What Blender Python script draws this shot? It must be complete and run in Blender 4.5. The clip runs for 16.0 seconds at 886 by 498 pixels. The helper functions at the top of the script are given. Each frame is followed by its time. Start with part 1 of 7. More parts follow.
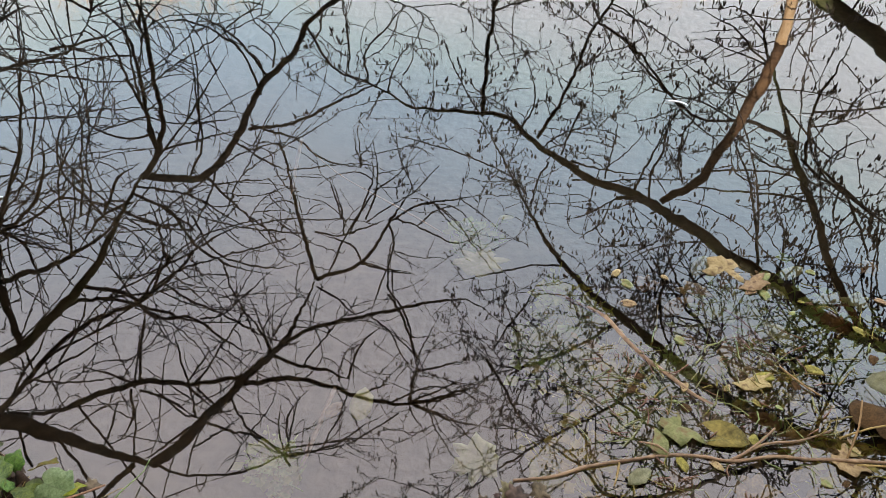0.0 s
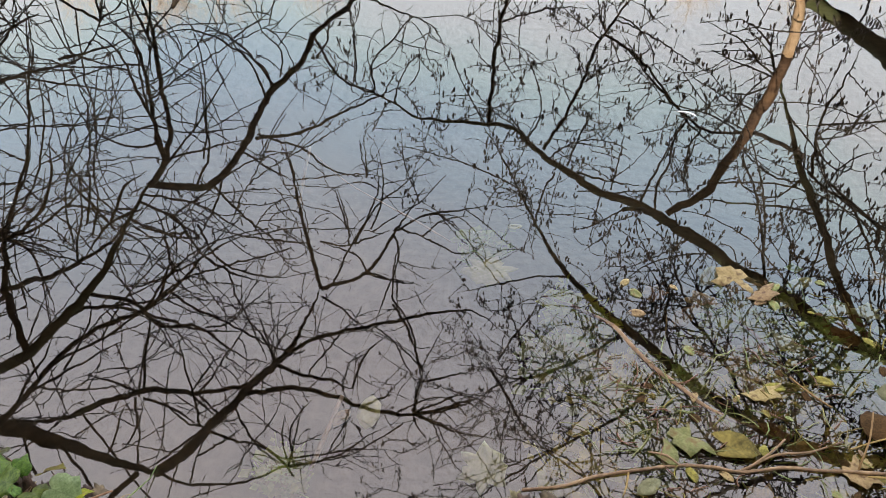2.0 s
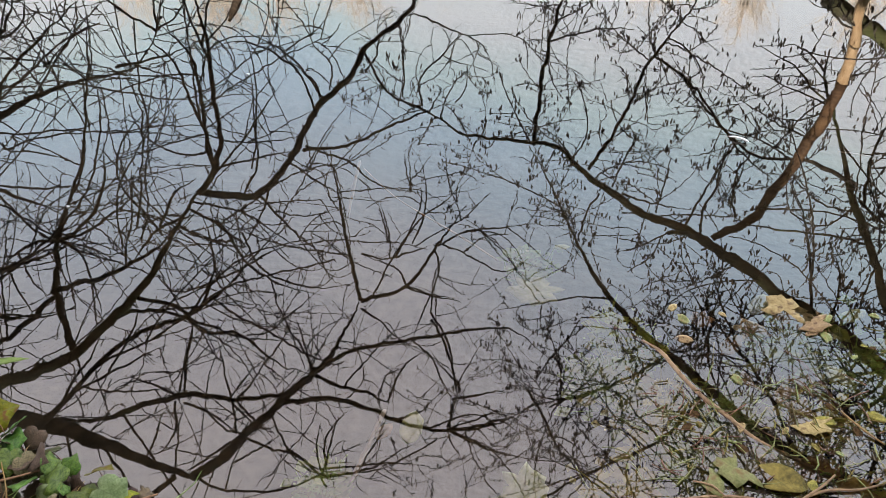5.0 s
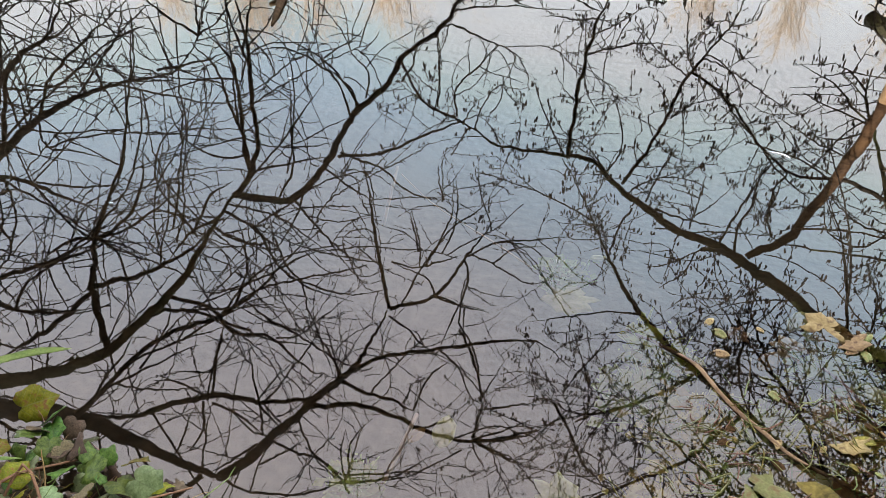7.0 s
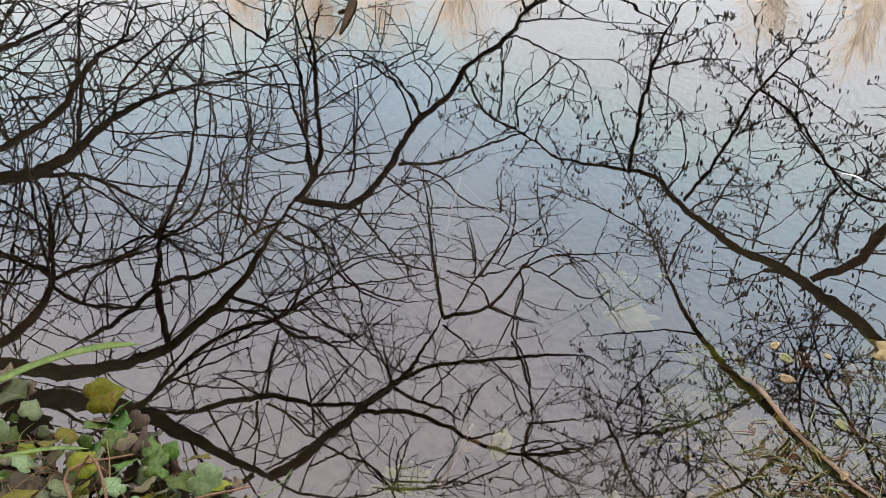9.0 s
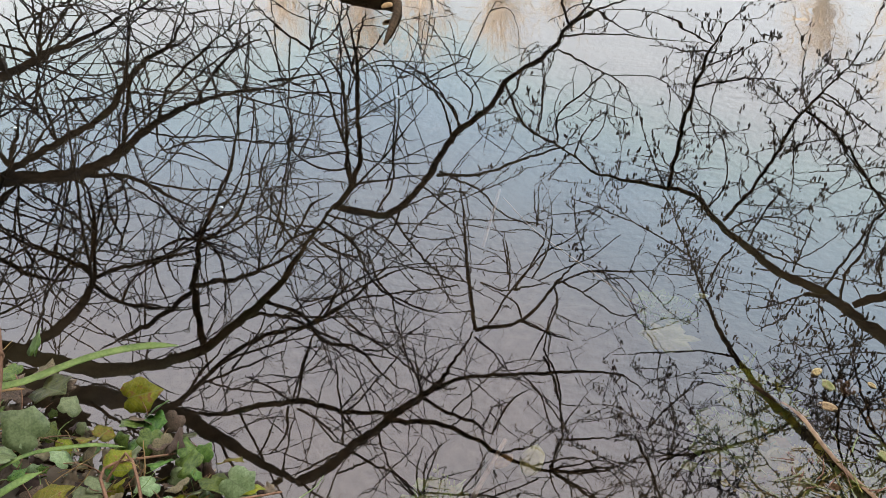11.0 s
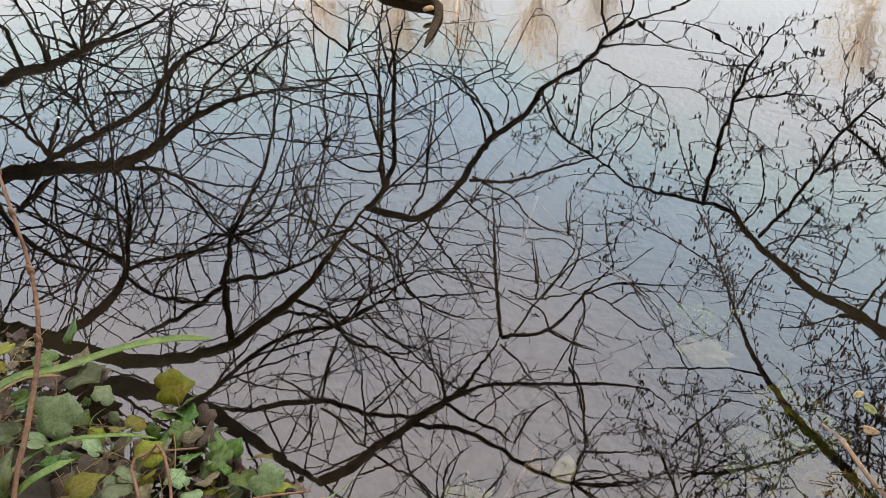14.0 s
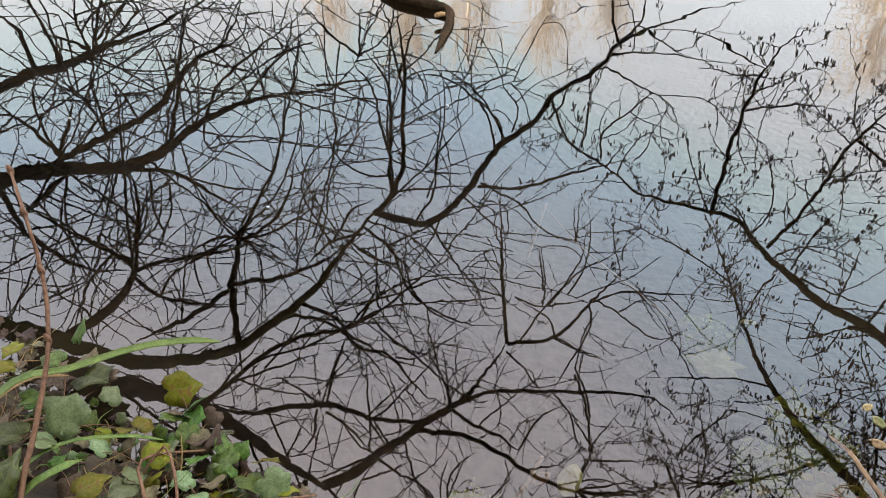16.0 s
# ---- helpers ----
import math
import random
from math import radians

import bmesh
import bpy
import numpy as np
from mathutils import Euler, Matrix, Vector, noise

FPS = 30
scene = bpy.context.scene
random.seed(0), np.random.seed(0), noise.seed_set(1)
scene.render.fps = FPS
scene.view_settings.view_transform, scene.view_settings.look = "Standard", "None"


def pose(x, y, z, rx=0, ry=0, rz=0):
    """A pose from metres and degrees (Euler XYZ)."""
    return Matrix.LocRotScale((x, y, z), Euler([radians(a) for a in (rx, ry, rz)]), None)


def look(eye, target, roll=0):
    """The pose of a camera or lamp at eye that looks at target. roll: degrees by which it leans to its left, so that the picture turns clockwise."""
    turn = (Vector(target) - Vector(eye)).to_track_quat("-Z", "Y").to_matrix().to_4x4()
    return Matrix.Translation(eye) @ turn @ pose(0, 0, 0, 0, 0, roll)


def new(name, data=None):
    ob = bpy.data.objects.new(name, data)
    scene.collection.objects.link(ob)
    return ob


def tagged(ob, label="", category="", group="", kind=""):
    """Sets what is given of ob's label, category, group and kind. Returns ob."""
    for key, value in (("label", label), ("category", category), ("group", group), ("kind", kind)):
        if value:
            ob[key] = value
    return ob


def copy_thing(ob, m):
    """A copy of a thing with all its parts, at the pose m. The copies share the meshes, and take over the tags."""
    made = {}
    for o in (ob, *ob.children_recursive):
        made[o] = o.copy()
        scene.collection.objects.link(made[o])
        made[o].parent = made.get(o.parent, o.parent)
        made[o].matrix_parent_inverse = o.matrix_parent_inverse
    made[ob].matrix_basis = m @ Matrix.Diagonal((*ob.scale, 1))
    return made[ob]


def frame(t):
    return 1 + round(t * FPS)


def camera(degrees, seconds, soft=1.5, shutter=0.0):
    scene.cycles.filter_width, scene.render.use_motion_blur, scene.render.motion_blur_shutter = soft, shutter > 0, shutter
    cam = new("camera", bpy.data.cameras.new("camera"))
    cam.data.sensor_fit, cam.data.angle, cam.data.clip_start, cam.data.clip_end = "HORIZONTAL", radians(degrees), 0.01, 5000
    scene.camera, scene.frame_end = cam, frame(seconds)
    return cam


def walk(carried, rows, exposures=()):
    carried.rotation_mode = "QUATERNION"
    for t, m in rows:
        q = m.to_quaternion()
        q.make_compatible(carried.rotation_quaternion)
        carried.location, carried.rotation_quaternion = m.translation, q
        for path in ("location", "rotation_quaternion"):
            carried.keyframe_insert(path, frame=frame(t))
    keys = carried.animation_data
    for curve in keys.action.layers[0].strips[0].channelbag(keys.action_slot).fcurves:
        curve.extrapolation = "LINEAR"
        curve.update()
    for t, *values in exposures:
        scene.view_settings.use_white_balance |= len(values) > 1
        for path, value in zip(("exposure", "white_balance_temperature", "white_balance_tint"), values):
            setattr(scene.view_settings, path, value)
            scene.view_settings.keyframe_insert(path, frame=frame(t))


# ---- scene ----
cam = camera(56.4, 16.0, soft=0.8)
PATH = [
    (0.0, pose(0.0000, -0.0000, 1.4076, 48.684, 0.278, -0.245)),
    (0.5, pose(-0.0035, -0.0009, 1.4056, 48.672, 0.297, -0.169)),
    (1.0, pose(-0.0067, -0.0025, 1.4034, 49.137, 0.158, -0.010)),
    (1.5, pose(-0.0097, -0.0035, 1.4003, 49.300, 0.050, 0.115)),
    (2.0, pose(-0.0115, -0.0034, 1.3999, 49.486, 0.163, 0.197)),
    (2.5, pose(-0.0144, -0.0024, 1.4017, 49.615, 0.173, 0.448)),
    (3.0, pose(-0.0165, -0.0023, 1.4044, 49.673, -0.197, 0.829)),
    (3.5, pose(-0.0194, -0.0047, 1.4058, 49.927, -0.284, 1.098)),
    (4.0, pose(-0.0222, -0.0042, 1.4065, 50.009, -0.191, 1.393)),
    (4.5, pose(-0.0269, -0.0043, 1.4066, 50.136, -0.283, 1.855)),
    (5.0, pose(-0.0342, -0.0045, 1.4055, 50.580, 0.264, 3.546)),
    (5.2, pose(-0.0368, -0.0054, 1.4047, 50.809, 0.609, 4.106)),
    (7.3, pose(-0.0589, -0.0207, 1.3968, 51.407, 0.163, 6.256)),
    (7.5, pose(-0.0606, -0.0211, 1.3967, 51.366, 0.303, 6.213)),
    (8.0, pose(-0.0640, -0.0198, 1.3977, 51.563, 0.120, 6.682)),
    (8.5, pose(-0.0689, -0.0204, 1.3993, 51.553, 0.018, 7.772)),
    (9.0, pose(-0.0750, -0.0220, 1.4006, 52.092, 0.694, 10.387)),
    (9.2, pose(-0.0767, -0.0222, 1.4010, 52.232, 0.687, 10.989)),
    (11.3, pose(-0.0890, -0.0203, 1.4000, 52.969, 0.459, 13.768)),
    (11.5, pose(-0.0903, -0.0194, 1.3998, 52.993, 0.369, 14.005)),
    (12.0, pose(-0.0947, -0.0166, 1.3990, 52.923, 0.143, 14.267)),
    (12.5, pose(-0.1011, -0.0147, 1.3978, 52.966, -0.170, 14.686)),
    (13.0, pose(-0.1070, -0.0138, 1.3947, 53.023, -0.446, 15.088)),
    (13.5, pose(-0.1113, -0.0157, 1.3896, 53.172, -0.116, 15.826)),
    (14.0, pose(-0.1155, -0.0185, 1.3866, 53.324, -0.213, 16.235)),
    (14.5, pose(-0.1204, -0.0212, 1.3883, 53.429, -0.754, 16.735)),
    (15.0, pose(-0.1220, -0.0230, 1.3892, 53.546, -0.912, 17.128)),
    (15.5, pose(-0.1215, -0.0215, 1.3887, 53.580, -0.768, 17.259)),
    (16.0, pose(-0.1212, -0.0197, 1.3875, 53.702, -0.621, 17.097)),
]
walk(cam, PATH, exposures=[(0.0, 2.05), (9.0, 2.09), (16.0, 2.02)])

# ---- sky and sun ----
SUN_ELEV, SUN_TURN = 13.0, 198.0
world = bpy.data.worlds.new("sky")
scene.world = world
world.use_nodes = True
wn, wl = world.node_tree.nodes, world.node_tree.links
wn.clear()
w_out = wn.new("ShaderNodeOutputWorld")
w_bg = wn.new("ShaderNodeBackground")
w_sky = wn.new("ShaderNodeTexSky")
w_sky.sky_type, w_sky.sun_disc = "NISHITA", False
w_sky.sun_elevation, w_sky.sun_rotation = radians(SUN_ELEV), radians(SUN_TURN)
w_sky.air_density, w_sky.dust_density, w_sky.ozone_density = 1.0, 1.2, 1.0
w_co = wn.new("ShaderNodeTexCoord")
w_sep = wn.new("ShaderNodeSeparateXYZ")
w_noise = wn.new("ShaderNodeTexNoise")
w_noise.inputs["Scale"].default_value, w_noise.inputs["Detail"].default_value = 2.2, 5.0
w_add = wn.new("ShaderNodeMath")
w_add.operation = "MULTIPLY_ADD"
w_add.inputs[1].default_value, w_add.inputs[2].default_value = 0.30, -0.15
w_sum = wn.new("ShaderNodeMath")
w_sum.operation = "ADD"
# thin cloud: pale near the horizon, a clear blue belt, grey-mauve cloud overhead
w_ramp = wn.new("ShaderNodeValToRGB")
w_ramp.color_ramp.interpolation = "B_SPLINE"
w_ramp.color_ramp.elements[0].position = 0.0
w_ramp.color_ramp.elements[0].color = (0.95, 0.93, 0.92, 1)
w_ramp.color_ramp.elements[1].position = 1.0
w_ramp.color_ramp.elements[1].color = (0.77, 0.70, 0.71, 1)
for at, col in ((0.38, (1.17, 1.26, 1.33)), (0.50, (0.70, 0.89, 1.04)), (0.62, (0.678, 0.792, 0.912)), (0.74, (0.869, 0.803, 0.820)), (0.86, (0.880, 0.795, 0.790))):
    w_el = w_ramp.color_ramp.elements.new(at)
    w_el.color = (*col, 1)
w_mix = wn.new("ShaderNodeMix")
w_mix.data_type = "RGBA"
w_mix.inputs["Factor"].default_value = 0.8
wl.new(w_co.outputs["Generated"], w_sep.inputs[0])
wl.new(w_co.outputs["Generated"], w_noise.inputs["Vector"])
wl.new(w_noise.outputs["Fac"], w_add.inputs[0])
w_side = wn.new("ShaderNodeMath")
w_side.operation = "MULTIPLY_ADD"
w_side.inputs[1].default_value = -0.16
wl.new(w_sep.outputs["X"], w_side.inputs[0])
wl.new(w_sep.outputs["Z"], w_side.inputs[2])
wl.new(w_side.outputs[0], w_sum.inputs[0])
wl.new(w_add.outputs[0], w_sum.inputs[1])
wl.new(w_sum.outputs[0], w_ramp.inputs["Fac"])
wl.new(w_sky.outputs[0], w_mix.inputs["A"])
w_gain = wn.new("ShaderNodeVectorMath")
w_gain.operation = "SCALE"
w_gain.inputs["Scale"].default_value = 8.0
wl.new(w_ramp.outputs["Color"], w_gain.inputs[0])
wl.new(w_gain.outputs[0], w_mix.inputs["B"])
wl.new(w_mix.outputs["Result"], w_bg.inputs["Color"])
w_bg.inputs["Strength"].default_value = 0.1
wl.new(w_bg.outputs[0], w_out.inputs["Surface"])

sun_data = bpy.data.lights.new("sun", "SUN")
sun_data.energy, sun_data.angle, sun_data.color = 4.6, radians(0.5), (1.0, 0.87, 0.74)
sun = new("sun", sun_data)
sun_az = radians(SUN_TURN)
sun_from = Vector((math.sin(sun_az) * math.cos(radians(SUN_ELEV)), math.cos(sun_az) * math.cos(radians(SUN_ELEV)), math.sin(radians(SUN_ELEV))))
sun.matrix_world = look(sun_from * 60, (0, 0, 0))


# ---- materials ----
def material(name, low, high, scale=8.0, rough=0.8, bump=0.0, fine=60.0, detail=6.0, stretch=(1, 1, 1), spot=None, spot_scale=3.0, spot_at=0.6, vary=0.0, subsurface=0.0, spec=0.4, veins=None):
    """Two colours mixed by noise at two scales, with stains of a third, fine relief and a difference from piece to piece."""
    m = bpy.data.materials.new(name)
    m.use_nodes = True
    n, l = m.node_tree.nodes, m.node_tree.links
    b = n["Principled BSDF"]
    co, mp = n.new("ShaderNodeTexCoord"), n.new("ShaderNodeMapping")
    mp.inputs["Scale"].default_value = stretch
    l.new(co.outputs["Object"], mp.inputs["Vector"])
    big, small = n.new("ShaderNodeTexNoise"), n.new("ShaderNodeTexNoise")
    for node, s in ((big, scale), (small, fine)):
        node.inputs["Scale"].default_value, node.inputs["Detail"].default_value = s, detail
        l.new(mp.outputs[0], node.inputs["Vector"])
    both = n.new("ShaderNodeMath")
    both.operation = "MULTIPLY_ADD"
    both.inputs[1].default_value = 0.45
    half = n.new("ShaderNodeMath")
    half.operation = "MULTIPLY"
    half.inputs[1].default_value = 0.55
    l.new(big.outputs["Fac"], half.inputs[0])
    l.new(small.outputs["Fac"], both.inputs[0])
    l.new(half.outputs[0], both.inputs[2])
    ramp = n.new("ShaderNodeValToRGB")
    ramp.color_ramp.elements[0].position, ramp.color_ramp.elements[0].color = 0.36, (*low, 1)
    ramp.color_ramp.elements[1].position, ramp.color_ramp.elements[1].color = 0.64, (*high, 1)
    l.new(both.outputs[0], ramp.inputs[0])
    col = ramp.outputs["Color"]
    if spot:
        sn, sr, mx = n.new("ShaderNodeTexNoise"), n.new("ShaderNodeMapRange"), n.new("ShaderNodeMix")
        sn.inputs["Scale"].default_value, sn.inputs["Detail"].default_value = spot_scale, 4.0
        l.new(co.outputs["Object"], sn.inputs["Vector"])
        sr.inputs["From Min"].default_value, sr.inputs["From Max"].default_value = spot_at - 0.06, spot_at + 0.06
        l.new(sn.outputs["Fac"], sr.inputs["Value"])
        mx.data_type = "RGBA"
        l.new(sr.outputs[0], mx.inputs["Factor"])
        l.new(col, mx.inputs["A"])
        mx.inputs["B"].default_value = (*spot, 1)
        col = mx.outputs["Result"]
    if vary:
        oi, hs, vr = n.new("ShaderNodeObjectInfo"), n.new("ShaderNodeHueSaturation"), n.new("ShaderNodeMapRange")
        gi, ad, fr = n.new("ShaderNodeNewGeometry"), n.new("ShaderNodeMath"), n.new("ShaderNodeMath")
        fr.operation = "FRACT"
        l.new(oi.outputs["Random"], ad.inputs[0])
        l.new(gi.outputs["Random Per Island"], ad.inputs[1])
        l.new(ad.outputs[0], fr.inputs[0])
        vr.inputs["To Min"].default_value, vr.inputs["To Max"].default_value = 1 - vary, 1 + vary
        l.new(fr.outputs[0], vr.inputs["Value"])
        l.new(vr.outputs[0], hs.inputs["Value"])
        hr = n.new("ShaderNodeMapRange")
        hr.inputs["To Min"].default_value, hr.inputs["To Max"].default_value = 0.5 - vary * 0.08, 0.5 + vary * 0.08
        l.new(fr.outputs[0], hr.inputs["Value"])
        l.new(hr.outputs[0], hs.inputs["Hue"])
        l.new(col, hs.inputs["Color"])
        col = hs.outputs[0]
    if veins:
        vs = n.new("ShaderNodeSeparateXYZ")
        l.new(co.outputs["Object"], vs.inputs[0])

        def calc(op, *ins):
            q = n.new("ShaderNodeMath")
            q.operation = op
            for k, i in enumerate(ins):
                if isinstance(i, (int, float)):
                    q.inputs[k].default_value = i
                else:
                    l.new(i, q.inputs[k])
            return q.outputs[0]

        ay = calc("ABSOLUTE", vs.outputs["Y"])
        rib = calc("LESS_THAN", ay, 0.014)
        wave = calc("PINGPONG", calc("MULTIPLY_ADD", ay, -0.75, vs.outputs["X"]), 0.085)
        both_v = calc("MULTIPLY", calc("MAXIMUM", rib, calc("LESS_THAN", wave, 0.007)), 0.55)
        vm = n.new("ShaderNodeMix")
        vm.data_type = "RGBA"
        l.new(both_v, vm.inputs["Factor"])
        l.new(col, vm.inputs["A"])
        vm.inputs["B"].default_value = (*veins, 1)
        col = vm.outputs["Result"]
    l.new(col, b.inputs["Base Color"])
    b.inputs["Roughness"].default_value = rough
    b.inputs["Specular IOR Level"].default_value = spec
    if subsurface:
        b.inputs["Transmission Weight"].default_value = 0.0
        tr, ms = n.new("ShaderNodeBsdfTranslucent"), n.new("ShaderNodeMixShader")
        l.new(col, tr.inputs["Color"])
        ms.inputs[0].default_value = subsurface
        l.new(b.outputs[0], ms.inputs[1])
        l.new(tr.outputs[0], ms.inputs[2])
        l.new(ms.outputs[0], n["Material Output"].inputs["Surface"])
    if bump:
        bp = n.new("ShaderNodeBump")
        bp.inputs["Distance"].default_value = bump
        l.new(both.outputs[0], bp.inputs["Height"])
        l.new(bp.outputs[0], b.inputs["Normal"])
    return m


M_BARK = material("alder_bark", (0.022, 0.020, 0.017), (0.060, 0.054, 0.045), 9, 0.85, 0.004, 70, spot=(0.07, 0.085, 0.035), spot_scale=5, spot_at=0.62)
M_BARK_WARM = material("mossy_bark", (0.052, 0.052, 0.030), (0.145, 0.138, 0.075), 9, 0.85, 0.004, 70, spot=(0.075, 0.09, 0.03), spot_scale=4, spot_at=0.55)
M_TWIG = material("twig_bark", (0.026, 0.022, 0.019), (0.072, 0.060, 0.050), 14, 0.75, 0, 90)
# one dead limb in two tones: sunlit end painted pale, shaded stretch dark brown
M_DEAD_SUNLIT = material("dead_limb_sunlit", (0.38, 0.25, 0.13), (0.66, 0.50, 0.32), 6, 0.7, 0.002, 60, stretch=(1, 1, 0.3), spot=(0.34, 0.17, 0.08), spot_scale=7, spot_at=0.64)
M_DEAD_SHADED = material("dead_limb_shaded", (0.065, 0.038, 0.021), (0.19, 0.112, 0.060), 8, 0.8, 0.004, 60, spot=(0.20, 0.12, 0.06), spot_scale=6, spot_at=0.62)
M_CATKIN = material("catkin", (0.045, 0.040, 0.034), (0.120, 0.098, 0.082), 60, 0.8, 0, 300, vary=0.4)
M_IVY = material("ivy_leaf", (0.030, 0.058, 0.008), (0.150, 0.200, 0.038), 5, 0.38, 0.0006, 20, vary=0.65, subsurface=0.15, spot=(0.119, 0.170, 0.051), spot_scale=7, spot_at=0.63, veins=(0.122, 0.160, 0.061), spec=0.25, detail=2.5)
# glossy ivy: the sheen of the sky is painted into its pale base colour
M_GLOSSLEAF = material("sky_sheen_ivy_leaf", (0.12, 0.16, 0.065), (0.24, 0.29, 0.14), 5, 0.35, 0.0006, 20, vary=0.4, subsurface=0.1, spec=0.3, veins=(0.150, 0.184, 0.093), detail=2.5)
M_YELLEAF = material("yellowing_leaf", (0.128, 0.141, 0.006), (0.272, 0.264, 0.019), 5, 0.5, 0.0006, 20, vary=0.4, subsurface=0.2, spot=(0.224, 0.112, 0.032), spot_scale=6, spot_at=0.60, veins=(0.230, 0.219, 0.069), spec=0.25, detail=2.5)
M_LITTER = material("wet_litter", (0.031, 0.020, 0.012), (0.178, 0.126, 0.078), 20, 0.7, 0.001, 90, vary=0.6)
M_SEDGE = material("sedge_blade", (0.095, 0.165, 0.030), (0.255, 0.345, 0.090), 30, 0.4, 0, 200, stretch=(1, 1, 1), vary=0.15, subsurface=0.15)
M_STRAW = material("dry_blade", (0.221, 0.139, 0.044), (0.391, 0.264, 0.093), 30, 0.6, 0, 200, vary=0.2)
M_STALK = material("dry_stalk", (0.135, 0.065, 0.036), (0.270, 0.144, 0.081), 30, 0.7, 0.001, 120)
M_DROWNED_TAN = material("drowned_tan_leaf", (0.52, 0.36, 0.16), (0.80, 0.62, 0.32), 4, 0.6, 0.001, 20, vary=0.2, spot=(0.232, 0.131, 0.058), spot_scale=5, spot_at=0.62, detail=2.5)
M_DROWNED_GREEN = material("drowned_green_leaf", (0.54, 0.62, 0.28), (0.80, 0.84, 0.50), 4, 0.6, 0.001, 20, vary=0.25, detail=2.5)
M_DROWNED_BROWN = material("drowned_brown_leaf", (0.20, 0.125, 0.05), (0.50, 0.33, 0.13), 4, 0.6, 0.001, 20, vary=0.3)
M_FLOAT_BROWN = material("wet_brown_leaf", (0.029, 0.018, 0.009), (0.108, 0.061, 0.025), 5, 0.85, 0.002, 40, spec=0.12, veins=(0.090, 0.054, 0.025))
M_OCHRE = material("wet_ochre_leaf", (0.081, 0.065, 0.011), (0.270, 0.216, 0.047), 4, 0.6, 0.001, 20, vary=0.3, spec=0.3, detail=2.5)
M_WET_TAN = material("wet_tan_leaf", (0.22, 0.15, 0.065), (0.42, 0.31, 0.15), 4, 0.6, 0.001, 20, vary=0.2, spec=0.3, spot=(0.126, 0.072, 0.036), spot_scale=5, spot_at=0.6, detail=2.5)
M_TWIG_WET = material("wet_pink_twig", (0.12, 0.065, 0.035), (0.36, 0.235, 0.13), 14, 0.55, 0.001, 90)
M_PALE_RIM = material("pale_leaf", (0.120, 0.124, 0.060), (0.240, 0.230, 0.124), 8, 0.5, 0.001, 60)
M_WEED = material("water_weed", (0.22, 0.32, 0.08), (0.52, 0.62, 0.20), 40, 0.6, 0, 120, vary=0.4)
M_ROOT = material("drowned_twig", (0.238, 0.128, 0.076), (0.510, 0.306, 0.187), 20, 0.6, 0.001, 90)
M_PALE = material("bleached_stick", (0.504, 0.396, 0.324), (0.792, 0.666, 0.576), 20, 0.6, 0.0005, 90)
M_FEATHER = material("white_feather", (0.750, 0.750, 0.740), (0.850, 0.850, 0.840), 60, 0.7, 0, 200)
M_LOG = material("wet_log_bark", (0.032, 0.023, 0.014), (0.117, 0.076, 0.043), 9, 0.95, 0.008, 50, spec=0.1)
M_CUT = material("cut_wood", (0.416, 0.240, 0.112), (0.672, 0.432, 0.208), 30, 0.7, 0.001, 90)
M_GROUND = material("bank_mud", (0.034, 0.026, 0.018), (0.115, 0.088, 0.060), 3, 0.85, 0.01, 30, spot=(0.09, 0.068, 0.040), spot_scale=1.5, spot_at=0.58)
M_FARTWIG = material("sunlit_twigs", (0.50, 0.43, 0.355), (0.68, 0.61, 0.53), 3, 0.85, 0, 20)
M_SHADE_HEDGE = material("shade_hedge_foliage", (0.02, 0.035, 0.012), (0.06, 0.085, 0.03), 3, 0.9, 0.05, 18)


